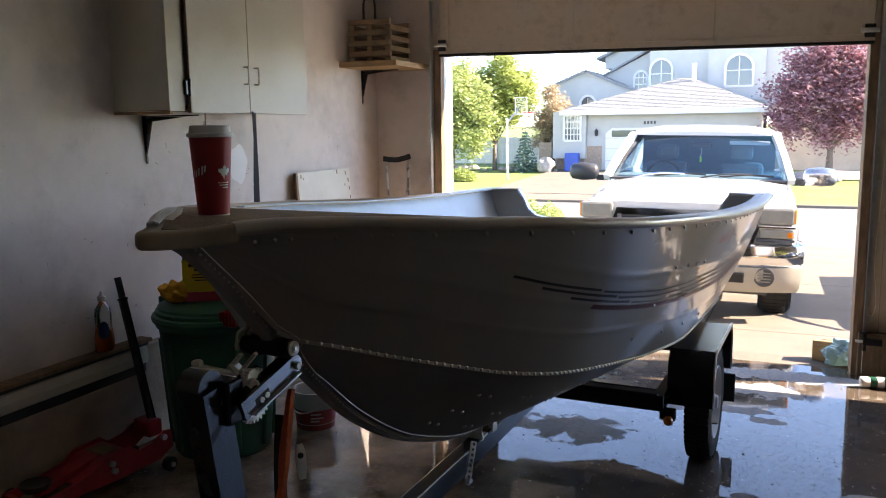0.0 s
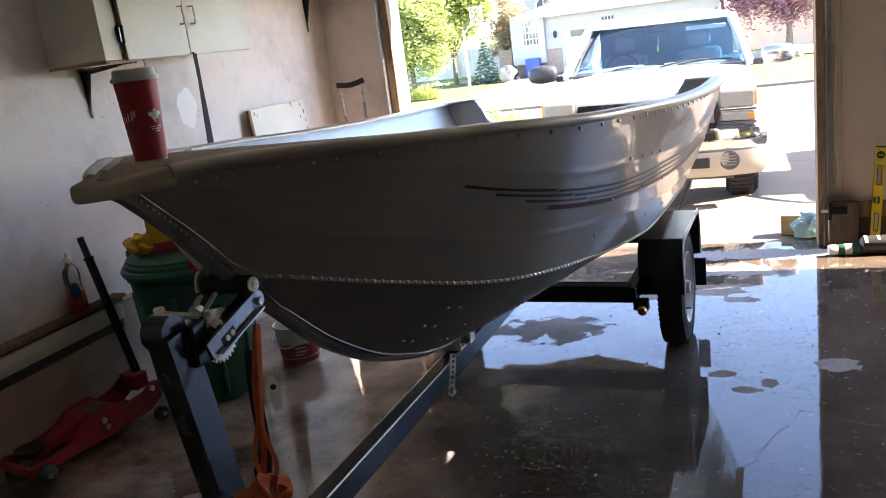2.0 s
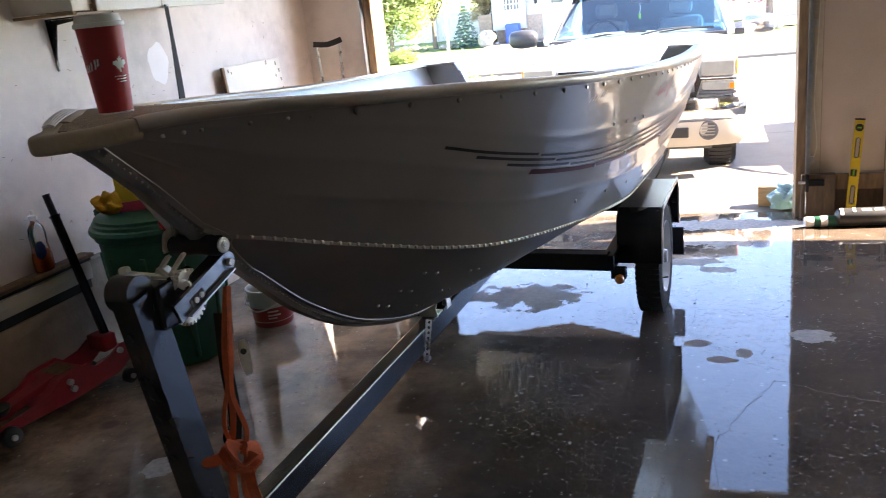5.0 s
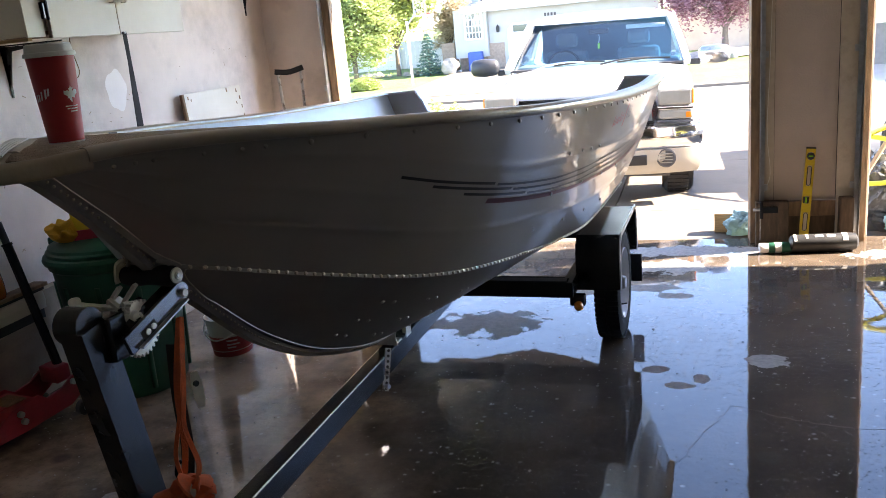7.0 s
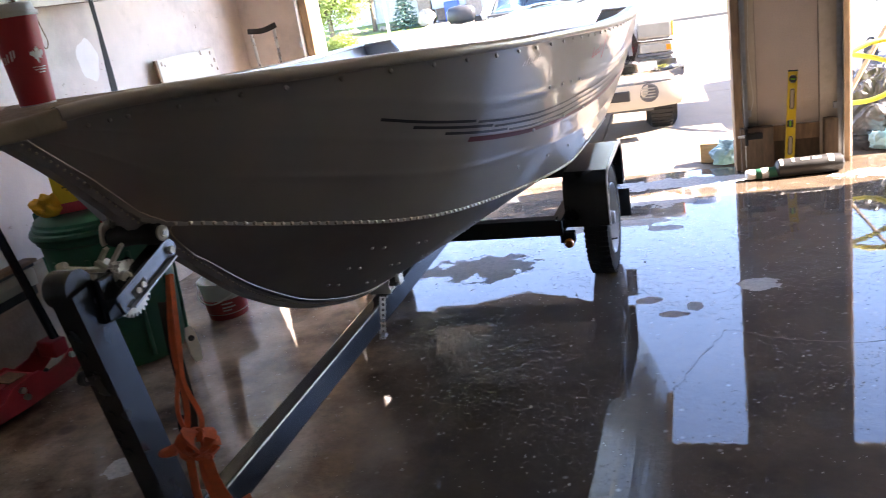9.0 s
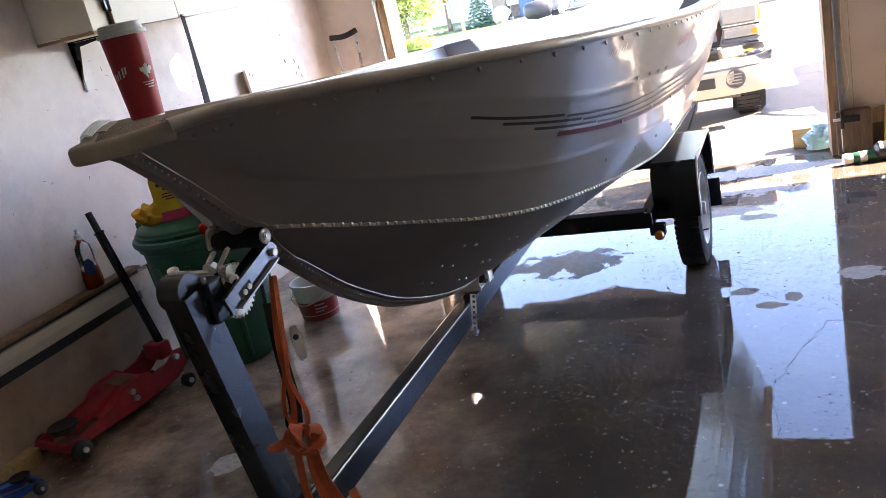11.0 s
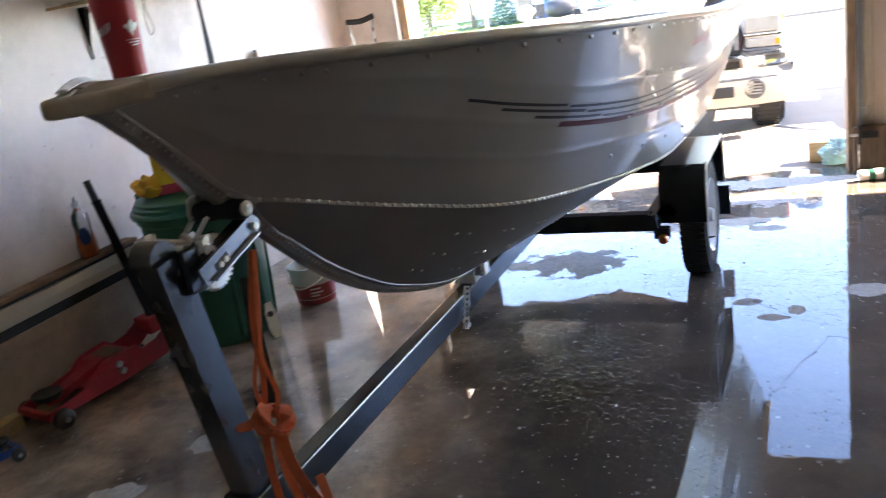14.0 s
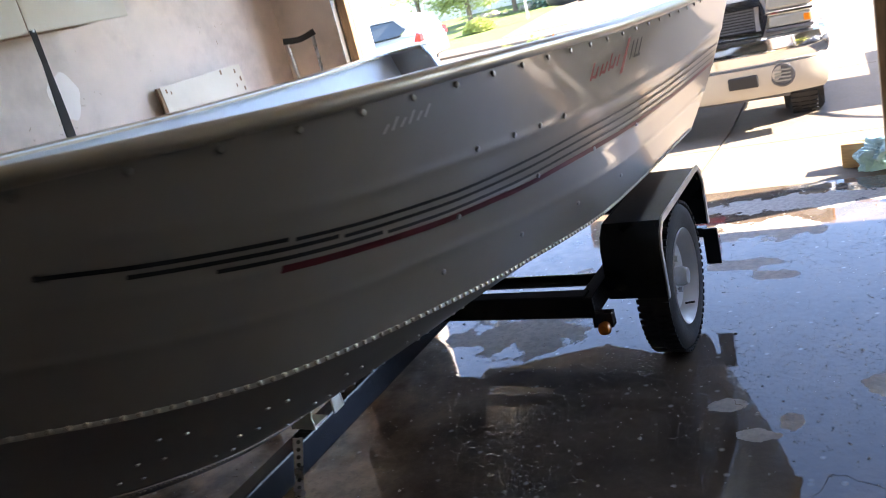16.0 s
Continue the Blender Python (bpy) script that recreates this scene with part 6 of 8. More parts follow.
# ---- things on the left wall ----
cab = thing("wall_cabinet", "cream painted plywood wall cabinet with two doors", "cabinet")
CX, CY0, CY1, CZ0, CZ1 = -1.68, -2.595, -1.465, 1.69, 2.46
part("side_panel", B(WX + 0.002, CX, CY0, CY0 + 0.018, CZ0, CZ1, 0.002), "cream", cab, "dull cream plywood side")
part("side_panel", B(WX + 0.002, CX, CY1 - 0.018, CY1, CZ0, CZ1, 0.002), "cream", cab)
part("bottom_panel", B(WX + 0.002, CX, CY0 + 0.019, CY1 - 0.019, CZ0 + 0.004, CZ0 + 0.022), "oldwood", cab, "bare brown underside")
part("top_panel", B(WX + 0.002, CX, CY0 + 0.019, CY1 - 0.019, CZ1 - 0.02, CZ1), "cream", cab)
part("back_panel", B(WX + 0.002, WX + 0.008, CY0 + 0.019, CY1 - 0.019, CZ0 + 0.023, CZ1 - 0.021), "cream", cab)
part("face_stile", B(CX + 0.0005, CX + 0.012, CY0 - 0.002, CY0 + 0.105, CZ0 - 0.004, CZ1, 0.002), "cream", cab)
part("bottom_edge", B(WX + 0.002, CX + 0.013, CY0 - 0.004, CY0 + 0.02, CZ0 - 0.018, CZ0 - 0.005, 0.002), "wood", cab, "chipped raw plywood edge")
for y0, y1, hy in ((-2.472, -2.012, -2.055), (-2.008, -1.462, -1.965)):
    dr = part("cabinet_door", B(CX + 0.014, CX + 0.033, y0, y1, CZ0 - 0.012, CZ1, 0.003), "cream", cab, "plain cream cabinet door")
    part("handle", tube(bmesh.new(), [(CX + 0.034, hy, 1.912), (CX + 0.055, hy, 1.912), (CX + 0.062, hy, 1.905), (CX + 0.062, hy, 1.835), (CX + 0.055, hy, 1.828), (CX + 0.034, hy, 1.828)], 0.004, 8, 4), "gunwale", dr, "slim brass pull handle")
    part("door_edge", B(CX + 0.014, CX + 0.032, y0 - 0.004, y0 - 0.0005, CZ0 - 0.01, CZ1), "oldwood", dr, "dark unpainted door edge")
part("hinge", B(CX + 0.013, CX + 0.030, -2.50, -2.478, 1.76, 1.83, 0.004), "black", cab, "black surface hinge")
part("hinge_pin", cyl(bmesh.new(), (CX + 0.032, -2.476, 1.755), (CX + 0.032, -2.476, 1.835), 0.006, n=10), "black", cab)


def shelf_bracket(y, ztop, arm, leg, label):
    b = thing("shelf_bracket", label, "bracket", group="wall brackets")
    part("bracket_leg", prism(bmesh.new(), [(y - 0.017, ztop), (y + 0.017, ztop), (y + 0.005, ztop - leg), (y - 0.005, ztop - leg)], "x", WX + 0.001, WX + 0.007, 0.001), "black", b)
    part("bracket_arm", prism(bmesh.new(), [(WX + 0.008, y - 0.017), (WX + 0.008, y + 0.017), (WX + arm, y + 0.006), (WX + arm, y - 0.006)], "z", ztop - 0.006, ztop, 0.001), "black", b)
    part("bracket_gusset", prism(bmesh.new(), [(WX + 0.008, ztop - 0.007), (WX + arm * 0.8, ztop - 0.007), (WX + 0.05, ztop - 0.03), (WX + 0.008, ztop - leg * 0.8)], "y", y - 0.003, y + 0.003), "black", b)
    return b


shelf_bracket(-2.40, CZ0 - 0.019, 0.33, 0.235, "black pressed-steel bracket under the cabinet")
shelf_bracket(-0.115, 2.018, 0.30, 0.245, "black pressed-steel bracket under the corner shelf")
hang = thing("hanging_strap", "long black rubber strap hung from the cabinet doors", "strap")
part("strap_band", sweep(bmesh.new(), [(-1.630, -2.006, 1.69), (-1.628, -2.008, 1.55), (-1.627, -2.015, 1.35), (-1.627, -2.022, 1.15), (-1.627, -2.027, 0.95)], [(-0.027, -0.0025), (0.027, -0.0025), (0.027, 0.0025), (-0.027, 0.0025)], up=(1, 0, 0), scale=[0.55, 0.5, 0.8, 0.92, 1.0]), "rubber", hang)
part("strap_pin", cyl(bmesh.new(), (-1.646, -2.006, 1.685), (-1.622, -2.006, 1.685), 0.005, n=8), "steel", hang)
wire = thing("wire_hanger", "thin bent wire hanging below the cabinet", "wire")
part("wire_loop", tube(bmesh.new(), [(CX - 0.02, -2.31, CZ0 - 0.0), (CX - 0.018, -2.312, 1.62), (CX - 0.01, -2.30, 1.53), (CX - 0.008, -2.33, 1.50), (CX - 0.016, -2.335, 1.55), (CX - 0.02, -2.32, 1.64)], 0.0022, 6, 4), "oldwood", wire)

shelf = thing("corner_shelf", "raw pine plank shelf in the corner", "shelf")
part("shelf_plank", B(WX + 0.001, -1.555, -0.45, FY - 0.001, 2.02, 2.058, 0.003), "wood", shelf)
crate = thing("slatted_crate", "weathered slatted wooden crate on the corner shelf", "crate")
x0, x1, y0, y1 = -1.965, -1.64, -0.37, -0.03
for i in range(4):
    z = 2.060 + i * 0.072
    for x in (x0 + 0.02, (x0 + x1) / 2, x1 - 0.02):
        part("crate_slat", B(x - 0.022, x + 0.022, y0 + 0.012, y1 - 0.012, z, z + 0.034, 0.003), "crate", crate)
    for y in (y0 + 0.015, y1 - 0.015):
        part("crate_slat", B(x0, x1, y - 0.016, y + 0.016, z + 0.035, z + 0.071, 0.003), "crate", crate)
jar = thing("glass_jar", "clear glass jar on top of the crate", "jar")
part("jar_glass", lathe(bmesh.new(), [(0, 0.0), (0.045, 0.0), (0.05, 0.01), (0.05, 0.12), (0.038, 0.15), (0.038, 0.165)], (-1.86, -0.24, 2.349), (0, 0, 1), 24), "clearp", jar, smooth=True)
part("jar_lid", lathe(bmesh.new(), [(0.041, 0.15), (0.041, 0.172), (0, 0.172)], (-1.86, -0.24, 2.349), (0, 0, 1), 24), "steel", jar)

board = thing("melamine_board", "white melamine offcut board leaning on the wall", "board")
part("board_sheet", B(0, 0.018, -1.115, -0.44, 0, 1.30, 0.001, Matrix.Translation((-1.885, 0, 0.02)) @ Matrix.Rotation(radians(-3.6), 4, 'Y')), "cream", board)
part("board_edge", B(0.0005, 0.0175, -1.138, -1.1155, 0.001, 1.30, 0, Matrix.Translation((-1.885, 0, 0.02)) @ Matrix.Rotation(radians(-3.6), 4, 'Y')), "oldwood", board, "brown raw chipboard edge")
bm = bmesh.new()
for y, z, r in ((-1.08, 1.275, 0.006), (-1.05, 1.26, 0.004), (-0.50, 1.27, 0.006), (-0.47, 1.22, 0.007), (-0.46, 1.16, 0.006), (-0.52, 1.19, 0.005), (-0.62, 1.285, 0.007), (-0.455, 1.10, 0.006)):
    box(bm, 0.0182, 0.0190, y - r, y + r, z - r * 2.2, z + r * 1.6, 0, Matrix.Translation((-1.885, 0, 0.02)) @ Matrix.Rotation(radians(-3.6), 4, 'Y'))
part("screw_chips", bm, "oldwood", board, "dark chipped screw holes")

crutch = thing("crutch", "aluminium crutch with dark padded top", "crutch")
a, b = Vector((-1.845, -0.06, 1.37)), Vector((-1.705, 0.03, 1.375))
part("arm_pad", sweep(bmesh.new(), smooth_line([a + Vector((-0.015, -0.01, 0.0)), (a + b) / 2 + Vector((0, 0, -0.012)), b + Vector((0.015, 0.01, 0.01))], 8), [(-0.018, -0.02), (0.018, -0.02), (0.022, 0.0), (0.014, 0.018), (-0.014, 0.018), (-0.022, 0.0)]), "rubber", crutch, "worn dark rubber pad", smooth=50)
foot_p = Vector((-1.775, 0.04, 0.03))
for p in (a, b):
    part("crutch_leg", tube(bmesh.new(), [p, p.lerp(foot_p, 0.35) + (p - (a + b) / 2) * 0.15, p.lerp(foot_p, 0.75), foot_p.lerp(p, 0.1)], 0.0115, 10, 5), "alu", crutch, smooth=50)
part("crutch_foot", cyl(bmesh.new(), foot_p + Vector((0, 0, -0.03)), foot_p + Vector((0, 0, 0.09)), 0.019, 0.014), "rubber", crutch)
part("hand_grip", cyl(bmesh.new(), (-1.835, -0.03, 0.93), (-1.72, 0.045, 0.935), 0.014), "rubber", crutch)

# scuffs and nail holes on the wall
scuff = thing("wall_scuffs", "small dark scuffs and nail holes in the drywall", "scuffs", kind="structure")
bm = bmesh.new()
for k in range(130):
    y, z = random.uniform(-4.2, -0.2), random.uniform(0.65, 1.62) ** 1.0
    ln, w, an = random.uniform(0.05, 0.2) ** 2.2, random.uniform(0.0015, 0.004), random.uniform(-0.7, 0.7) + (1.57 if random.random() < 0.4 else 0)
    box(bm, WX + 0.0002, WX + 0.0012, -ln / 2, ln / 2, -w / 2, w / 2, 0, Matrix.Translation((0, y, z)) @ Matrix.Rotation(an, 4, 'X'))
part("scuff_marks", bm, "footing", scuff)
for y, z, sy, sz in ((-1.66, 1.40, 0.085, 0.11), (-4.0, 1.02, 0.15, 0.09)):
    bm = bmesh.new()
    ctr = bm.verts.new((WX + 0.0025, y, z))
    ring = [bm.verts.new((WX + 0.0012, y + sy * math.cos(q) * (1 + 0.07 * math.sin(3 * q) + 0.05 * math.sin(7 * q + 1)), z + sz * math.sin(q) * (1 + 0.1 * math.cos(5 * q)))) for q in np.linspace(0, 2 * math.pi, 28, endpoint=False)]
    for i in range(28):
        bm.faces.new((ctr, ring[i], ring[(i + 1) % 28]))
    part("filler_patch", bm, "filler", scuff, "pale smeared filler patch")

# ---- things on the floor by the left wall ----
BX, BYC = -1.585, -2.44
bz = fz(BYC)
can = thing("garbage_bin", "round dark green plastic bin with ribbed lid", "bin", Matrix.Translation((BX, BYC, bz)) @ Matrix.Diagonal((1.1, 1.1, 1.0, 1.0)))
part("bin_body", lathe(bmesh.new(), [(0, 0.0), (0.20, 0.0), (0.21, 0.02), (0.235, 0.40), (0.25, 0.62), (0.262, 0.63), (0.262, 0.66), (0.25, 0.665)], n=40), "green", can, "dark green moulded bin body", smooth=40)
for i in range(10):
    q = 2 * math.pi * i / 10
    part("bin_rib", sweep(bmesh.new(), [(0.214 * math.cos(q), 0.214 * math.sin(q), 0.04), (0.244 * math.cos(q), 0.244 * math.sin(q), 0.56)], circle2(0.012, 8)), "green", can, smooth=50)
lid = part("bin_lid", lathe(bmesh.new(), [(0.275, 0.655), (0.28, 0.67), (0.275, 0.685), (0.262, 0.69), (0.262, 0.705), (0.252, 0.712), (0.25, 0.725), (0.238, 0.732), (0.12, 0.742), (0, 0.745)], n=44), "green", can, "ribbed dark green lid", smooth=35)
part("lid_handle", B(-0.28, -0.20, -0.06, 0.06, 0.70, 0.745, 0.012), "green", lid)
latch2 = part("lid_latch", B(0.19, 0.27, -0.17, -0.10, 0.665, 0.735, 0.01, Matrix.Rotation(radians(-8), 4, 'Z')), "redlens", lid, "red ribbed lid latch")
for k in range(4):
    part("latch_rib", B(0.192 + 0.02 * k, 0.20 + 0.02 * k, -0.176, -0.1705, 0.67, 0.73, 0, Matrix.Rotation(radians(-8), 4, 'Z')), "redlens", latch2)

topz = bz + 0.747
pk = Matrix.Translation((BX + 0.0, BYC - 0.03, topz)) @ Matrix.Rotation(radians(30), 4, 'Z')
carton = thing("product_box", "yellow and crimson cardboard product box on the bin", "box", pk)
part("carton_body", B(-0.125, 0.125, -0.065, 0.065, 0.045, 0.20, 0.002), "yellowp", carton, "yellow carton")
part("carton_band", B(-0.126, 0.126, -0.066, 0.066, 0.0, 0.0445, 0.002), "pink", carton, "crimson band")
part("carton_flap", B(-0.12, 0.04, -0.064, 0.05, 0.2005, 0.212, 0.002), "inkk", carton, "black open flap")
for k, (xx, wv, z, h) in enumerate(((-0.02, 0.15, 0.165, 0.014), (-0.01, 0.12, 0.145, 0.010), (-0.03, 0.10, 0.125, 0.005), (-0.03, 0.11, 0.112, 0.005), (-0.03, 0.08, 0.099, 0.005), (0.07, 0.03, 0.11, 0.03))):
    part("print_bar", B(xx - wv / 2, xx + wv / 2, -0.0665, -0.0655, z, z + h), "inkk", carton)
for k, z in enumerate((0.07, 0.09, 0.11, 0.13, 0.15)):
    part("print_bar", B(0.1252, 0.1258, -0.04, 0.035 - 0.01 * (k % 2), z, z + 0.006), "inkk", carton)
gl = thing("work_glove", "crumpled yellow work glove on the bin lid", "glove", Matrix.Translation((BX - 0.122, BYC - 0.135, topz - 0.006)))
bm = bmesh.new()
bmesh.ops.create_icosphere(bm, subdivisions=4, radius=1)
for v in bm.verts:
    nn = noise.noise(v.co * 1.7) * 0.35 + noise.noise(v.co * 4.0) * 0.07
    v.co = Vector((v.co.x * 0.075, v.co.y * 0.075, max(0.0, v.co.z * 0.05 + 0.048))) * (1 + nn)
part("glove_cloth", bm, "glove", gl, smooth=True)

bt = thing("soap_bottle", "clear squeeze bottle half full of orange soap", "bottle", Matrix.Translation((-1.962, -2.79, 0.589)) @ Matrix.Scale(1.2, 4))
def oval(prof, n=28):
    bm = lathe(bmesh.new(), prof, n=n)
    for v in bm.verts:
        v.co.x *= 0.62
    return bm


part("bottle_shell", oval([(0, 0), (0.038, 0.0), (0.043, 0.012), (0.043, 0.05), (0.036, 0.10), (0.038, 0.14), (0.034, 0.165), (0.018, 0.185), (0.014, 0.19), (0.014, 0.20)]), "clearp", bt, "clear plastic shell", smooth=50)
part("soap_fill", oval([(0, 0.003), (0.036, 0.003), (0.041, 0.014), (0.041, 0.048), (0.037, 0.076), (0, 0.077)]), "soap", bt, "orange liquid soap", smooth=50)
bm = bmesh.new()
ctr = bm.verts.new((0.62 * 0.0445 * math.cos(-0.55), 0.0445 * math.sin(-0.55), 0.085))
rim = []
for k in range(20):
    a = 2 * math.pi * k / 20
    q, z = -0.55 + 0.62 * math.cos(a), 0.085 + 0.034 * math.sin(a)
    r = 0.0438 - 0.14 * max(0, z - 0.05) + 0.0012
    rim.append(bm.verts.new((0.62 * r * math.cos(q), r * math.sin(q), z)))
for k in range(20):
    bm.faces.new((ctr, rim[k], rim[(k + 1) % 20]))
part("bottle_label", bm, "labelb", bt, "dark blue label", smooth=True)
part("bottle_cap", lathe(bmesh.new(), [(0.016, 0.196), (0.016, 0.212), (0.008, 0.216), (0.006, 0.232), (0, 0.234)]), "white", bt, "white push cap", smooth=40)


def floor_jack(mw, sc, mtl, label, handle=None):
    j = thing("floor_jack", label, "floor jack", mw @ Matrix.Scale(sc, 4), group="floor jacks")
    prof = [(-0.33, 0.045), (-0.32, 0.080), (-0.16, 0.100), (-0.06, 0.118), (0.0, 0.158), (0.13, 0.170), (0.17, 0.140), (0.25, 0.152), (0.31, 0.185), (0.35, 0.180), (0.355, 0.10), (0.28, 0.06), (0.05, 0.045)]
    for s in (1, -1):
        part("side_plate", prism(bmesh.new(), prof, "x", s * 0.105 - 0.006, s * 0.105 + 0.006, 0.002), mtl, j, "worn painted side plate")
    part("top_plate", prism(bmesh.new(), [(-0.12, 0.090), (-0.05, 0.108), (0.0, 0.145), (0.13, 0.157), (0.13, 0.147), (0.0, 0.135), (-0.06, 0.10), (-0.12, 0.08)], "x", -0.098, 0.098), mtl, j)
    part("lift_arm", prism(bmesh.new(), [(-0.26, 0.075), (-0.24, 0.100), (0.06, 0.160), (0.08, 0.140), (-0.22, 0.070)], "x", -0.035, 0.035, 0.004), mtl, j)
    part("saddle", lathe(bmesh.new(), [(0, 0), (0.05, 0.0), (0.062, 0.018), (0.062, 0.028), (0.05, 0.024), (0, 0.02)], (0, -0.245, 0.096), (0, 0, 1), 24), "blackp", j, "dark round lifting saddle", smooth=40)
    part("oil_port", B(-0.06, 0.06, 0.02, 0.11, 0.158, 0.163, 0.004), "oldwood", j, "dark grimy cover plate")
    for s in (1, -1):
        for y, r in ((-0.28, 0.042), (0.31, 0.034)):
            w = part("jack_wheel", lathe(bmesh.new(), [(0, -0.016), (r * 0.8, -0.018), (r, -0.012), (r, 0.012), (r * 0.8, 0.018), (0, 0.016)], (s * 0.135, y, r), (1, 0, 0), 22), "blackp", j, "small black caster wheel", smooth=40)
            part("wheel_bolt", cyl(bmesh.new(), (s * 0.15, y, r), (s * 0.163, y, r), 0.012, n=8), "steel", w)
        for y, z in ((0.03, 0.130), (0.30, 0.160), (0.04, 0.095)):
            part("pivot_bolt", cyl(bmesh.new(), (s * 0.111, y, z), (s * 0.127, y, z), 0.014, n=8), "steel", j)
    part("handle_yoke", B(-0.055, 0.055, 0.27, 0.345, 0.15, 0.225, 0.008), mtl, j)
    part("front_axle", cyl(bmesh.new(), (-0.135, -0.30, 0.05), (0.135, -0.30, 0.05), 0.014, n=10), "blackp", j)
    part("front_bar", B(-0.098, 0.098, -0.325, -0.30, 0.045, 0.078, 0.004), mtl, j)
    if handle:
        p, q = handle
        part("jack_handle", cyl(bmesh.new(), p, q, 0.020, n=16), "black", j, "black tubular jack handle")
        d = (Vector(q) - Vector(p)).normalized()
        part("handle_tip", cyl(bmesh.new(), Vector(q), Vector(q) + d * 0.10, 0.0155, n=14), "rubber", j)
        part("handle_collar", cyl(bmesh.new(), Vector(q) - d * 0.006, Vector(q) + d * 0.004, 0.0235, n=16), "black", j)
    return j


jm = Matrix.Translation((-1.785, -3.10, fz(-3.10))) @ Matrix.Rotation(radians(-10), 4, 'Z')
floor_jack(jm, 1.0, "jackred", "worn red trolley floor jack with its handle up", ((0.012, 0.325, 0.20), (-0.110, 0.300, 0.775)))
floor_jack(Matrix.Translation((-1.80, -3.80, fz(-3.8))) @ Matrix.Rotation(radians(165), 4, 'Z'), 0.62, "jackblue", "small blue trolley floor jack")
jg = thing("plastic_jug", "milky plastic jug with blue and yellow label", "jug", Matrix.Translation((-1.665, -3.93, fz(-3.93) - 0.0)))
part("jug_body", lathe(bmesh.new(), [(0, 0), (0.085, 0.0), (0.095, 0.015), (0.095, 0.20), (0.075, 0.245), (0.03, 0.275), (0.026, 0.30)], n=32), "jug", jg, smooth=50)
part("jug_label", lathe(bmesh.new(), [(0.0962, 0.02), (0.0962, 0.14)], n=32), "yellowp", jg, "yellow label", smooth=True)
part("label_band", lathe(bmesh.new(), [(0.0968, 0.125), (0.0968, 0.15)], n=32), "labelb", jg, "blue band", smooth=True)
part("jug_cap", lathe(bmesh.new(), [(0.03, 0.295), (0.03, 0.325), (0, 0.327)], n=20), "white", jg)

pail = thing("plastic_pail", "white and red plastic pail with a wire handle", "pail", Matrix.Translation((-1.315, -2.02, fz(-2.0))))
part("pail_body", lathe(bmesh.new(), [(0, 0.0), (0.098, 0.0), (0.10, 0.01), (0.118, 0.19), (0.124, 0.192), (0.124, 0.205), (0.114, 0.205), (0.112, 0.19), (0.094, 0.012), (0, 0.012)], n=36), "bucket", pail, "white plastic pail", smooth=40)
part("pail_label", lathe(bmesh.new(), [(0.1035, 0.035), (0.1105, 0.11)], n=36), "bucketred", pail, "red printed band", smooth=True)
part("pail_base_band", lathe(bmesh.new(), [(0.0995, 0.002), (0.1025, 0.03)], n=36), "bucketred", pail, smooth=True)
part("pail_handle", tube(bmesh.new(), [(-0.12, -0.02, 0.18), (-0.09, -0.10, 0.135), (0.0, -0.145, 0.11), (0.09, -0.10, 0.135), (0.12, -0.02, 0.18)], 0.004, 8, 6), "white", pail, smooth=60)
for k, (q, wq, z) in enumerate(((-1.0, 0.5, 0.088), (-0.95, 0.6, 0.068), (-1.05, 0.4, 0.052))):
    bm = bmesh.new()
    rows = [[bm.verts.new(((0.1095 + 0.0008) * math.cos(q + wq * t), (0.1095 + 0.0008) * math.sin(q + wq * t), z + e)) for e in (0, 0.008)] for t in np.linspace(-0.5, 0.5, 8)]
    for a, b in zip(rows, rows[1:]):
        bm.faces.new((a[0], b[0], b[1], a[1]))
    part("print_bar", bm, "print_w", pail)

# ---- cup on the bow deck ----
cup = thing("paper_cup", "tall red paper coffee cup with white lid", "cup", Matrix.Translation((-0.155, -4.245, 1.4235)))
def cr(z):
    return 0.0315 + (0.0425 - 0.0315) * z / 0.165


part("cup_wall", lathe(bmesh.new(), [(0, 0.004), (cr(0), 0.0), (cr(0.165), 0.165), (cr(0.165) - 0.001, 0.166)], n=40), "cupred", cup, "red paper wall", smooth=40)
part("cup_lid", lathe(bmesh.new(), [(0.0455, 0.160), (0.0465, 0.163), (0.0455, 0.168), (0.042, 0.169), (0.040, 0.182), (0.037, 0.184), (0.034, 0.179), (0, 0.178)], n=40), "white", cup, "white plastic lid", smooth=30)
part("cup_foot", lathe(bmesh.new(), [(cr(0) + 0.0004, -0.0005), (cr(0.004) + 0.0004, 0.004)], n=40), "print_w", cup)


def on_cup(pts, nm, lab=""):
    """Lays a flat outline (angle in radians, height) on the cup's wall."""
    bm = bmesh.new()
    f = bm.faces.new([bm.verts.new((0, a, z)) for a, z in pts])
    bmesh.ops.triangulate(bm, faces=[f])
    bmesh.ops.subdivide_edges(bm, edges=bm.edges[:], cuts=2)
    for v in bm.verts:
        a, z = v.co.y, v.co.z
        r = cr(z) + 0.0006
        v.co = Vector((r * math.cos(a), r * math.sin(a), z))
    bmesh.ops.recalc_face_normals(bm, faces=bm.faces)
    return part(nm, bm, "print_w", cup, lab)


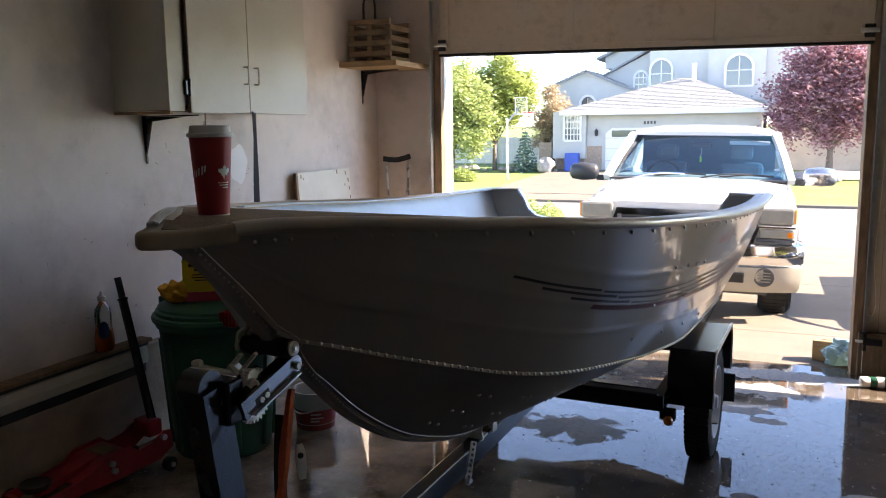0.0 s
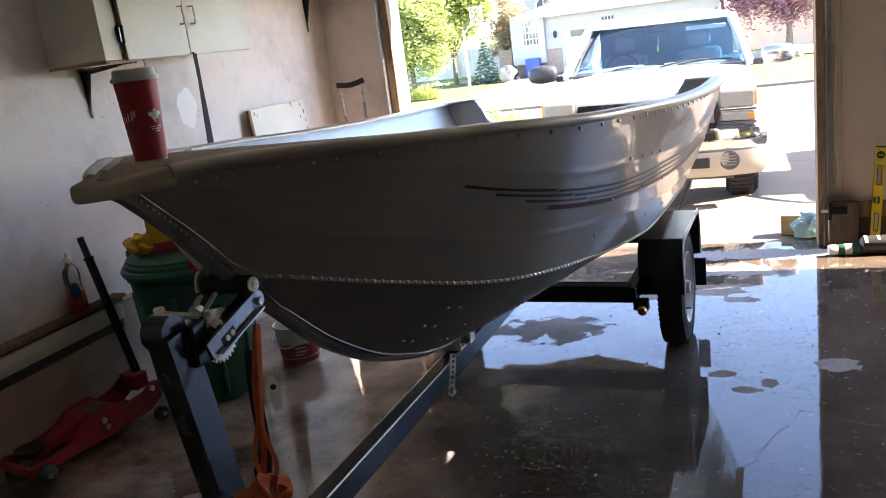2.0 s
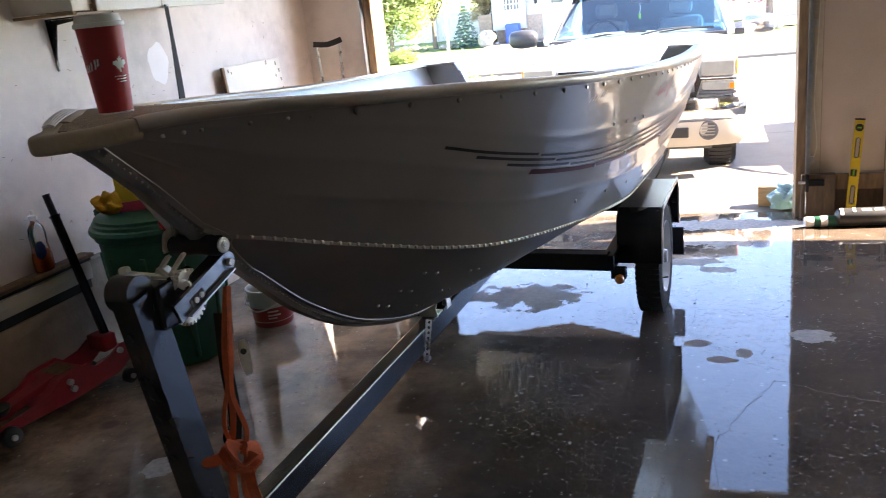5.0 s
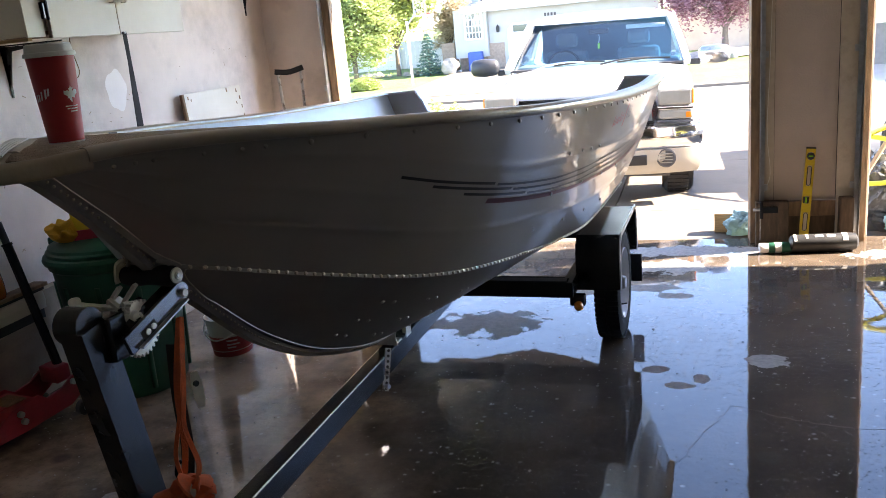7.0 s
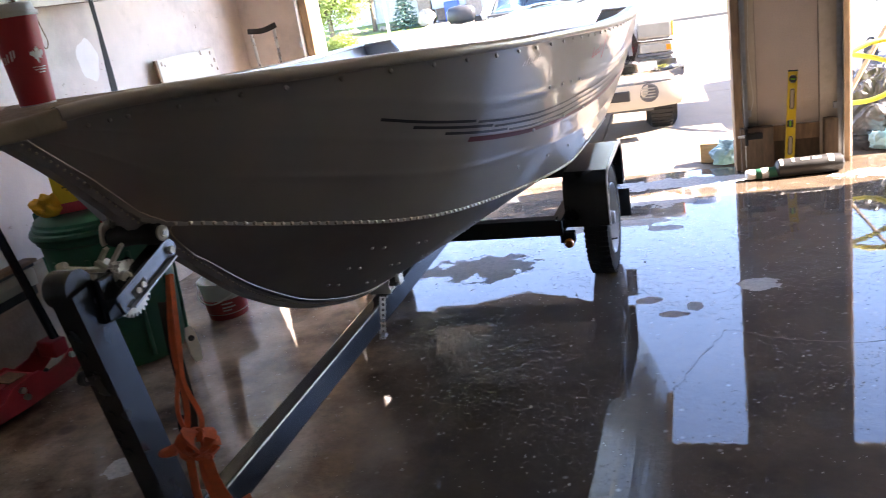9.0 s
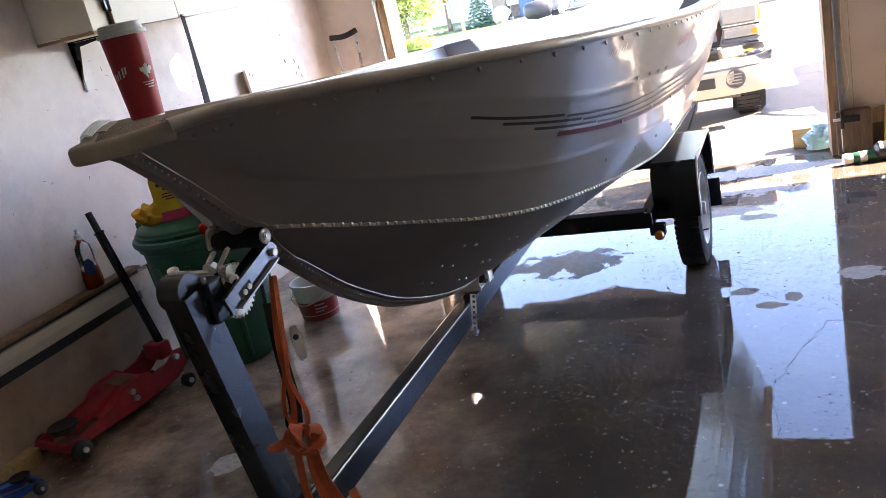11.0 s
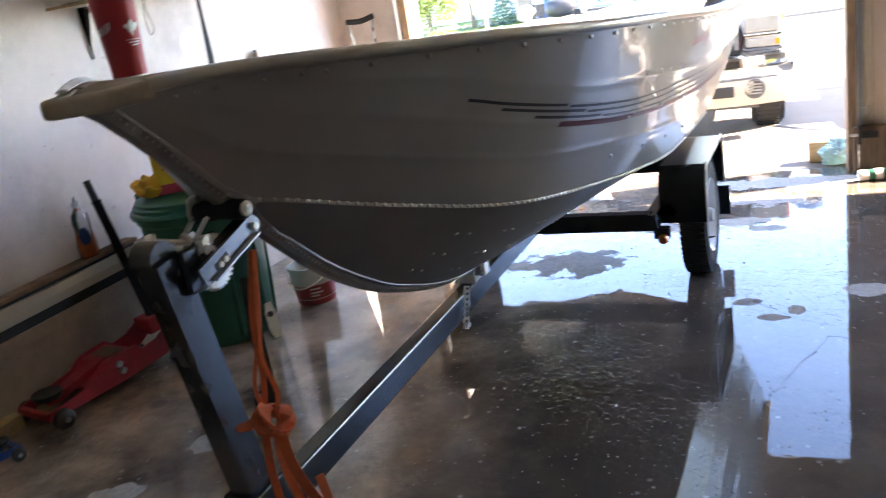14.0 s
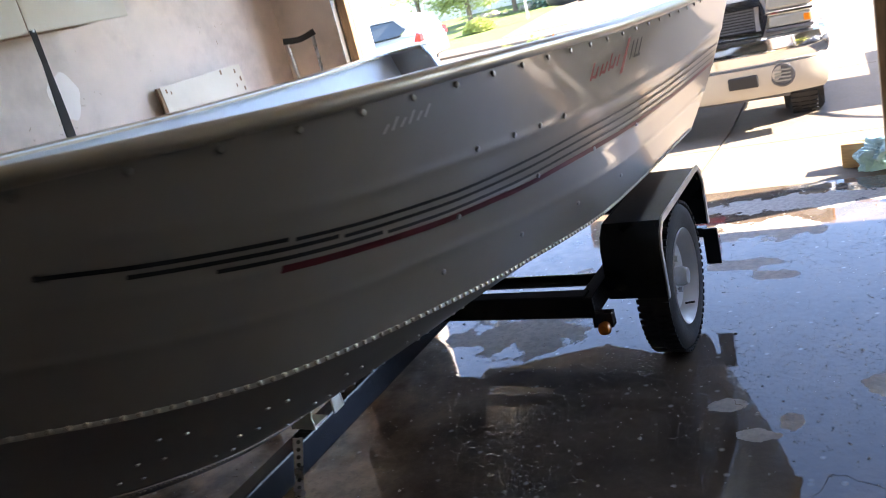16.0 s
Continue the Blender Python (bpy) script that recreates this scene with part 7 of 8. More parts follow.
half = [(0, 1), (0.14, 0.70), (0.30, 0.78), (0.22, 0.30), (0.48, 0.55), (0.55, 0.40), (0.88, 0.48), (0.76, 0.22), (0.95, 0.10), (0.48, -0.24), (0.55, -0.45), (0.07, -0.36), (0.05, -0.95)]
leafo = half + [(-a, b) for a, b in half[::-1] if a]
A0 = math.atan2(-5.625 + 4.245, 0.931 + 0.162)
on_cup([(A0 + 0.70 + a * 0.40, 0.090 + b * 0.0155) for a, b in leafo], "leaf_print", "white leaf shape")
for k, (da, wa, z) in enumerate(((0.66, 0.7, 0.068), (0.68, 0.6, 0.063), (0.74, 0.4, 0.058))):
    on_cup([(A0 + da - wa / 2, z), (A0 + da + wa / 2, z), (A0 + da + wa / 2, z + 0.002), (A0 + da - wa / 2, z + 0.002)], "print_bar")
for k, (da, z, h, w) in enumerate(((-1.15, 0.080, 0.014, 0.08), (-0.98, 0.081, 0.013, 0.08), (-0.80, 0.083, 0.016, 0.09), (-0.58, 0.085, 0.018, 0.10), (-0.42, 0.090, 0.014, 0.09))):
    on_cup([(A0 + da, z), (A0 + da + w, z + 0.001), (A0 + da + w + 0.05, z + h), (A0 + da + 0.05, z + h)], "script_stroke")

rope = thing("rope_coil", "white ribbed nylon rope lying along the bow rail", "rope", BOAT)
for k in range(8):
    line = []
    for d in (0.006, 0.05, 0.10, 0.16, 0.22, 0.262):
        bow = math.sin(math.pi * min(1, 0.12 + d / 0.30))
        line.append((-(nose_w(d) - 0.013 + 0.0036 * k * (0.35 + 0.65 * bow)), d - 0.0012 * k, rail_z(d) + 0.0145 + (0.0022 * k if k < 4 else 0.0022 * (7 - k)) * bow))
    part("rope_strand", tube(bmesh.new(), line, 0.0021, 7, 4), "white", rope, smooth=60)


# ---- things at the pillar between the doors ----
pm = Matrix.Translation((1.685, FY - 0.115, 0.012)) @ Matrix.Rotation(radians(4.5), 4, 'Y') @ Matrix.Rotation(radians(-7.5), 4, 'X')
lv = thing("spirit_level", "yellow box spirit level leaning on the pillar", "level", pm)
bm = bmesh.new()
HL = 0.61
wins = [(0.08, 0.20), (0.255, 0.305), (0.37, 0.50), (0.535, 0.585)]
z = 0.0
for a, b in wins + [(HL, HL)]:
    box(bm, -0.0275, 0.0275, -0.012, 0.012, z, a, 0.0015)
    if b > a:
        for s in (1, -1):
            box(bm, min(s * 0.013, s * 0.0275), max(s * 0.013, s * 0.0275), -0.012, 0.012, a, b, 0)
    z = b
part("level_body", bm, "level", lv, "yellow alloy box section with hand holes")
for a, b in (wins[0], wins[2]):
    part("grip_hole", B(-0.0125, 0.0125, -0.010, 0.004, a + 0.002, b - 0.002, 0.006), "plate", lv, "rubber-lined hand hole")
    rim = [(-0.012, a + 0.012), (-0.012, b - 0.012), (0, b - 0.002), (0.012, b - 0.012), (0.012, a + 0.012), (0, a + 0.002), (-0.012, a + 0.012)]
    part("grip_lining", sweep(bmesh.new(), [Vector((x, -0.0125, q)) for x, q in rim], [(-0.002, -0.002), (0.002, -0.002), (0.002, 0.002), (-0.002, 0.002)], up=(0, -1, 0)), "blackp", lv)
part("plumb_vial", lathe(bmesh.new(), [(0.0235, 0), (0.0235, 0.004), (0.015, 0.006), (0, 0.005)], (0, -0.012, 0.56), (0, -1, 0), 22), "blackp", lv, "round black vial housing")
part("vial_glass", cyl(bmesh.new(), (-0.013, -0.019, 0.56), (0.013, -0.019, 0.56), 0.005, n=10), "vial", lv)
part("centre_vial", B(-0.024, 0.012, -0.0135, -0.012, 0.26, 0.30, 0.002), "blackp", lv)
part("vial_glass", cyl(bmesh.new(), (-0.006, -0.015, 0.262), (-0.006, -0.015, 0.298), 0.006, n=10), "vial", lv, "green liquid vial")
part("end_cap", B(-0.0285, 0.0285, -0.013, 0.013, HL - 0.004, HL + 0.006, 0.002), "blackp", lv)

can2 = thing("sealant_can", "green spray can with a white cap lying down", "can", Matrix.Translation((1.405, -0.21, fz(-0.2) + 0.036)) @ Matrix.Rotation(radians(9), 4, 'Z'))
part("can_body", lathe(bmesh.new(), [(0, 0.05), (0.026, 0.05), (0.033, 0.062), (0.033, 0.21), (0.026, 0.225), (0, 0.226)], (0, 0, 0), (1, 0, 0), 28), "green", can2, "dark green glossy can", smooth=40)
part("can_cap", lathe(bmesh.new(), [(0, 0.0), (0.030, 0.0), (0.033, 0.006), (0.033, 0.03), (0.030, 0.052), (0, 0.052)], (0, 0, 0), (1, 0, 0), 28), "white", can2, "white plastic cap", smooth=40)
part("can_label", lathe(bmesh.new(), [(0.0336, 0.09), (0.0336, 0.13)], (0, 0, 0), (1, 0, 0), 28), "print_w", can2, smooth=True)
bag = thing("black_case", "black vinyl roll case with white stripes lying down", "case", Matrix.Translation((1.78, -0.165, fz(-0.17) + 0.058)) @ Matrix.Rotation(radians(6), 4, 'Z'))
part("case_body", lathe(bmesh.new(), [(0, -0.20), (0.035, -0.198), (0.05, -0.185), (0.055, -0.15), (0.056, 0.15), (0.052, 0.185), (0.035, 0.20), (0, 0.202)], (0, 0, 0), (1, 0, 0), 28), "blackp", bag, "black padded roll", smooth=40)
for k, (x, w, q0, q1) in enumerate(((-0.17, 0.018, 0.5, 1.6), (-0.10, 0.015, 0.8, 1.5), (-0.03, 0.05, 0.9, 1.25), (0.04, 0.05, 0.9, 1.25), (0.12, 0.03, 0.4, 1.7))):
    bm = bmesh.new()
    rows = [[bm.verts.new((x + e, -0.0575 * math.cos(q), 0.0575 * math.sin(q))) for e in (-w / 2, w / 2)] for q in np.linspace(q0, q1, 8)]
    for a, b in zip(rows, rows[1:]):
        bm.faces.new((a[0], b[0], b[1], a[1]))
    part("white_stripe", bm, "print_w", bag)
cord = thing("loose_cord", "thin pale cord hanging on the pillar board", "cord")
part("cord_line", tube(bmesh.new(), [(1.50, FY - 0.025, 1.9), (1.485, FY - 0.026, 1.2), (1.47, FY - 0.028, 0.75), (1.49, FY - 0.027, 0.5), (1.485, FY - 0.03, 0.42), (1.45, FY - 0.04, 0.33)], 0.0018, 6, 6), "trimw", cord)

# ---- just outside the doors ----
blk = thing("timber_block", "short pale timber block lying on the driveway", "timber", Matrix.Translation((1.36, 0.52, gz(0.52) + 0.012)) @ Matrix.Rotation(radians(-6), 4, 'Z'))
part("block", B(-0.20, 0.42, -0.045, 0.045, 0, 0.14, 0.005), "wood", blk)


def crumple(sx, sy, sz, seed, sub=4, amp=0.3, frq=2.2):
    """A slack film pulled into sharp folds."""
    bm = bmesh.new()
    bmesh.ops.create_icosphere(bm, subdivisions=sub, radius=1)
    o = Vector((seed * 3.1, seed * 1.7, seed * 2.3))
    for v in bm.verts:
        q = v.co + 0.35 * noise.noise_vector(v.co * 1.3 + o)
        fold = 0.0
        for k, w in ((1.6, 0.55), (3.4, 0.30), (7.5, 0.16)):
            fold += w * (0.5 - abs(noise.noise(Vector((q.x * k * frq * 0.5, q.y * k * frq * 0.5, q.z * k * frq * 0.32)) + o)) * 2.0)
        nn = amp * (0.9 * noise.noise(v.co * frq * 0.6 + o) + fold * 0.75)
        c = v.co * (1 + nn)
        v.co = Vector((c.x * sx, c.y * sy, max(0.0, (c.z + 0.75) * sz)))
    return bm


blue = thing("blue_cloth_bag", "crumpled pale blue plastic bag against the door frame", "bag", Matrix.Translation((1.35, 0.40, gz(0.4) + 0.012)))
part("bag_film", crumple(0.11, 0.06, 0.095, 5, 5, 0.62, 2.6), "bagblue", blue, smooth=35)
for i, (x, y, sx, sy, sz) in enumerate(((2.62, 0.82, 0.42, 0.30, 0.36), (3.18, 0.74, 0.42, 0.30, 0.36), (2.34, 0.60, 0.26, 0.20, 0.30), (3.75, 0.78, 0.4, 0.3, 0.32), (2.72, 0.56, 0.28, 0.16, 0.20))):
    s = thing("refuse_bag", "full black plastic refuse bag lying in the sun", "bag", Matrix.Translation((x, y, gz(y) + 0.012)), group="refuse bags")
    part("bag_film", crumple(sx, sy, sz, i + 1, 6, 0.34), "bagblack", s, smooth=25)
for i, (x, y, sx, sy, sz) in enumerate(((2.50, 0.36, 0.24, 0.10, 0.085), (2.95, 0.38, 0.26, 0.12, 0.095))):
    s = thing("blue_refuse_bag", "tied pale blue translucent plastic bag", "bag", Matrix.Translation((x, y, gz(y) + 0.012)), group="blue bags")
    part("bag_film", crumple(sx, sy, sz, i + 11, 5, 0.36, 3), "bagblue", s, smooth=60)
    part("bag_knot", crumple(0.05, 0.03, 0.05, i + 21, 3, 0.4, 4), "bagblue", s, smooth=60).location = (-sx * 0.95, -0.02, 0.05)
hs = thing("garden_hose", "yellow garden hose looped over the refuse bags", "hose")
for hp in ([(2.04, 0.30, 0.645), (2.116, 0.32, 0.655), (2.242, 0.36, 0.691), (2.411, 0.40, 0.689), (2.488, 0.40, 0.623), (2.479, 0.37, 0.515), (2.388, 0.34, 0.393), (2.252, 0.33, 0.329), (2.112, 0.32, 0.321), (2.0, 0.31, 0.325)],
           [(2.03, 0.31, 0.650), (2.118, 0.33, 0.632), (2.247, 0.36, 0.597), (2.368, 0.38, 0.542), (2.472, 0.40, 0.477), (2.56, 0.42, 0.425), (2.75, 0.42, 0.36), (3.1, 0.42, 0.30), (3.4, 0.40, 0.26)],
           [(3.1, 0.44, 0.50), (2.8, 0.44, 0.56), (2.548, 0.40, 0.575), (2.453, 0.38, 0.587), (2.387, 0.36, 0.538), (2.376, 0.35, 0.465), (2.411, 0.35, 0.368), (2.499, 0.36, 0.304), (2.60, 0.37, 0.265), (2.9, 0.38, 0.22)]):
    part("hose_loop", tube(bmesh.new(), hp, 0.0165, 10, 8), "hose", hs, smooth=60)
stick = thing("wooden_lath", "thin pale wooden lath leaning over the bags", "lath")
part("lath", sweep(bmesh.new(), [(2.10, 0.40, 0.34), (2.75, 0.95, 1.25)], [(-0.015, -0.006), (0.015, -0.006), (0.015, 0.006), (-0.015, 0.006)]), "wood", stick)
for i in range(14):
    x, y = random.uniform(2.1, 3.4), random.uniform(0.18, 0.30)
    s = thing("wood_chip", "small splintered wood scrap on the concrete", "scrap", Matrix.Translation((x, y, gz(y) + 0.012)) @ Matrix.Rotation(random.uniform(0, 3), 4, 'Z'), group="wood scraps")
    l = random.uniform(0.015, 0.045)
    part("chip", B(-l, l, -0.012, 0.012, 0, random.uniform(0.008, 0.02), 0.002), "wood", s)

# ---- grit and a crack on the garage floor ----
rg = random.Random(41)
bm = bmesh.new()
for k in range(7500):
    x, y = rg.uniform(-1.85, 4.2), rg.uniform(-4.3, 0.1)
    if noise.noise(Vector((x * 0.9, y * 0.9, 3.0))) + rg.uniform(-0.5, 0.5) < -0.05:
        continue
    r, a = rg.uniform(0.0015, 0.0042) * (1.9 if rg.random() < 0.07 else 1), rg.uniform(0, 6.28)
    z = fz(y)
    ring = [bm.verts.new((x + r * rg.uniform(0.7, 1.5) * math.cos(a + q), y + r * rg.uniform(0.7, 1.5) * math.sin(a + q), z - 0.0002)) for q in (0, 1.57, 3.14, 4.71)]
    tip = bm.verts.new((x + r * 0.2, y, z + r * rg.uniform(0.5, 1.1)))
    for i in range(4):
        bm.faces.new((ring[i], ring[(i + 1) % 4], tip))
part("floor_grit", bm, "grit")
tagged(bpy.data.objects["floor_grit"], "pale sand and grit scattered on the wet floor", "grit", kind="stuff")
ck = thing("floor_crack", "thin wandering crack in the concrete floor", "crack", kind="structure")
for line in (((0.60, -1.38), (0.68, -1.63), (0.77, -1.92), (0.85, -2.10), (0.96, -2.23)), ((1.13, -2.46), (0.96, -2.87), (0.92, -3.0), (0.93, -3.4)), ((1.13, -2.46), (1.45, -2.6), (1.9, -2.62))):
    pts = []
    for q in smooth_line([Vector((x, y, 0)) for x, y in line], 12):
        pts.append(Vector((q.x + rg.uniform(-0.007, 0.007), q.y + rg.uniform(-0.007, 0.007), fz(q.y) + 0.0003)))
    part("crack_line", sweep(bmesh.new(), pts, [(-0.0008, -0.0005), (0.0008, -0.0005), (0.0008, 0.0003), (-0.0008, 0.0003)], scale=[rg.uniform(0.3, 1.3) for q in pts]), "darkwood", ck)

# ---- the opposite house ----
HY = 28.4
house = thing("house", "white two-storey house with grey roof across the street", "house")
part("garage_wall", B(-6.72, 0.02, HY, HY + 7, -0.4, 2.15), "siding", house, "white clapboard garage front")
for i in range(16):
    z = -0.35 + i * 0.155
    part("siding_board", prism(bmesh.new(), [(HY - 0.022, z), (HY - 0.001, z), (HY - 0.001, z + 0.15), (HY - 0.008, z + 0.15)], "x", -6.70, 0.0), "siding", house)
part("bay_wall", B(-8.1, -6.725, HY - 0.3, HY + 6, 0.25, 2.15), "siding", house, "white bay with a gridded window")
part("bay_base", B(-8.0, -6.8, HY - 0.1, HY + 6, -0.4, 0.25), "brick", house, "tan masonry base")
part("brick_pier", B(-6.8, -6.1, HY - 0.06, HY - 0.023, -0.4, 0.75), "brick", house, "tan brick pier")
part("brick_pier", B(-8.75, -8.2, HY - 0.1, HY + 0.5, -0.4, 0.9), "brick", house)


def pane_window(x0, x1, z0, z1, y, nx, nz, arch=False, label="white framed window"):
    pts = [(x0, z0), (x1, z0)]
    if arch:
        r = (x1 - x0) / 2
        pts += [(x0 + r + r * math.cos(a), z1 - r + r * math.sin(a)) for a in np.linspace(0, math.pi, 14)]
    else:
        pts += [(x1, z1), (x0, z1)]
    w = part("window", prism(bmesh.new(), pts, "y", y - 0.02, y + 0.02), "housewin", house, label)
    cx, cz = (x0 + x1) / 2, (z0 + z1) / 2
    ring = [Vector((px, y - 0.035, pz)) for px, pz in pts + [pts[0]]]
    part("window_frame", sweep(bmesh.new(), ring, [(-0.05, -0.04), (0.05, -0.04), (0.05, 0.04), (-0.05, 0.04)], up=(0, -1, 0)), "trimw", w)
    for i in range(1, nx):
        x = x0 + (x1 - x0) * i / nx
        part("glazing_bar", B(x - 0.018, x + 0.018, y - 0.045, y - 0.021, z0, z1 - (0.1 if arch else 0)), "trimw", w)
    for i in range(1, nz):
        q = z0 + (z1 - z0) * i / nz
        part("glazing_bar", B(x0, x1, y - 0.044, y - 0.021, q - 0.018, q + 0.018), "trimw", w)
    return w


pane_window(-7.62, -6.92, 0.98, 2.0, HY - 0.3, 5, 4)
gd = part("garage_door", prism(bmesh.new(), [(-5.95, -0.35), (-0.95, -0.35), (-0.95, 1.25), (-1.2, 1.48), (-5.7, 1.48), (-5.95, 1.25)], "y", HY - 0.06, HY - 0.024), "trimw", house, "white panelled garage door with top lights")
for i in range(4):
    x = -5.7 + 1.15 * i
    part("door_light", B(x, x + 0.98, HY - 0.075, HY - 0.061, 1.12, 1.38, 0.01), "housewin", gd)
for q in (0.15, 0.63, 1.06):
    part("panel_groove", B(-5.95, -0.95, HY - 0.066, HY - 0.061, q, q + 0.02), "plate", gd)
for i in range(4):
    part("number_bar", B(-4.42 + 0.13 * i, -4.34 + 0.13 * i, HY - 0.05, HY - 0.03, 1.62, 1.74), "greyplast", house, "small dark bar")
part("wall_lamp", lathe(bmesh.new(), [(0, 0), (0.06, 0.02), (0.08, 0.22), (0.02, 0.30), (0, 0.32)], (-6.32, HY - 0.12, 1.15), (0, 0, 1), 12), "blackp", house, "black carriage lamp")


def roof_plane(pts, th=0.10, label="grey shingle roof slope"):
    """One roof slope with rows of shingle courses."""
    a, b, c, d = (Vector(p) for p in pts)           # eave left, eave right, top right, top left
    sl = part("roof_slope", quad_sheet([a, b, c, d], th), "shingle", house, label)
    n = max(4, int((d - a).length / 0.25))
    nrm = (b - a).cross(d - a).normalized()
    if nrm.z < 0:
        nrm = -nrm
    bm = bmesh.new()
    for i in range(n):
        t0, t1 = i / n, (i + 1) / n
        p = [a.lerp(d, t0), b.lerp(c, t0), b.lerp(c, t1), a.lerp(d, t1)]
        q = [p[0] + nrm * 0.03, p[1] + nrm * 0.03, p[2] + nrm * 0.006, p[3] + nrm * 0.006]
        v = [bm.verts.new(w) for w in q + p]
        for f in ((0, 1, 2, 3), (4, 5, 1, 0), (5, 6, 2, 1), (7, 4, 0, 3)):
            bm.faces.new([v[k] for k in f])
    bmesh.ops.recalc_face_normals(bm, faces=bm.faces)
    part("shingle_cover", bm, "shingle", sl)["kind"] = "stuff"
    return sl


E0, AP = 2.17, 3.55
roof_plane([(-7.75, HY - 0.6, E0), (0.35, HY - 0.6, E0), (-3.0, HY + 3.4, AP), (-3.5, HY + 3.4, AP)])
roof_plane([(0.35, HY - 0.6, E0), (0.35, HY + 7.2, E0), (-3.0, HY + 3.6, AP), (-3.0, HY + 3.4, AP)])
roof_plane([(-7.75, HY + 7.2, E0), (-7.75, HY - 0.6, E0), (-3.5, HY + 3.4, AP), (-3.5, HY + 3.6, AP)])
part("eave_fascia", B(-7.75, 0.35, HY - 0.64, HY - 0.61, E0 - 0.16, E0 + 0.02), "trimw", house)
part("soffit", B(-7.7, 0.3, HY - 0.6, HY - 0.03, E0 - 0.15, E0 - 0.12), "trimw", house)
part("eave_fascia", B(0.351, 0.38, HY - 0.6, HY + 7, E0 - 0.16, E0 + 0.02), "trimw", house)
part("gutter_pipe", tube(bmesh.new(), [(0.36, HY - 0.5, E0 - 0.1), (0.75, HY - 0.35, E0 - 0.35), (1.1, HY - 0.2, E0 - 0.55), (1.12, HY - 0.2, 1.0)], 0.05, 8, 4), "trimw", house)
part("vent_pipe", cyl(bmesh.new(), (-2.85, HY + 3.0, 3.2), (-2.85, HY + 3.0, 4.15), 0.09, n=12), "trimw", house)
# upper storey and gables behind
UY = HY + 4.6
part("upper_wall", B(-4.95, 5.5, UY, UY + 8, 2.0, 7.0), "siding", house, "white upper storey")
part("left_gable", prism(bmesh.new(), [(-9.4, -0.3), (-4.95, -0.3), (-4.95, 3.0), (-7.75, 4.05), (-9.4, 3.45)], "y", UY - 0.4, UY + 6), "siding", house, "white gable wall")
part("step_gable", prism(bmesh.new(), [(-7.6, 3.0), (-4.95, 3.0), (-4.95, 4.95), (-7.6, 3.65)], "y", UY + 0.8, UY + 6), "siding", house)
roof_plane([(-5.0, UY - 0.55, 2.95), (-5.0, UY + 6, 2.95), (-7.75, UY + 6, 4.12), (-7.75, UY - 0.55, 4.12)])
roof_plane([(-9.7, UY + 6, 3.35), (-9.7, UY - 0.55, 3.35), (-7.75, UY - 0.55, 4.12), (-7.75, UY + 6, 4.12)])
roof_plane([(-7.9, UY + 0.6, 3.45), (-7.9, UY + 5, 3.45), (-4.9, UY + 5, 5.05), (-4.9, UY + 0.6, 5.05)], label="grey shingle gable slope")
part("dormer", prism(bmesh.new(), [(-7.4, 4.3), (-5.4, 4.3), (-5.4, 5.6), (-6.2, 5.6), (-7.4, 5.0)], "y", UY + 2.2, UY + 5), "siding", house)
roof_plane([(-7.8, UY + 1.9, 4.8), (-5.3, UY + 1.9, 5.9), (-5.3, UY + 5, 5.9), (-7.8, UY + 5, 4.8)])
pane_window(-5.75, -5.15, 3.15, 4.05, UY + 0.79, 3, 3, True)
pane_window(-4.92, -3.95, 3.2, 4.5, UY, 2, 2, True)
pane_window(-1.68, -0.55, 3.2, 4.55, UY - 0.25, 2, 2, True)
pane_window(-8.0, -7.3, 2.35, 2.95, UY - 0.4, 2, 1, True)
part("wall_corner_trim", B(-2.4, -0.05, UY - 0.25, UY - 0.001, 2.6, 7.0), "siding", house)
# the wing's shade is put into its duller beige colour
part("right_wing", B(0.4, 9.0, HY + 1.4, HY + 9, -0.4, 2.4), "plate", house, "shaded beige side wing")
pane_window(6.4, 7.4, 0.6, 1.6, HY + 1.4, 2, 2)

# ---- trees and plants ----
def leaf_quad(bm, p, size, tilt):
    a = random.uniform(0, 6.283)
    u = Vector((math.cos(a), math.sin(a), random.uniform(-tilt, tilt))).normalized()
    w = u.cross(Vector((random.uniform(-1, 1), random.uniform(-1, 1), random.uniform(0.2, 1)))).normalized()
    l, h = size * random.uniform(0.7, 1.3), size * random.uniform(0.35, 0.55)
    v = [bm.verts.new(p + q) for q in (-u * l, w * h, u * l, -w * h)]
    bm.faces.new(v)


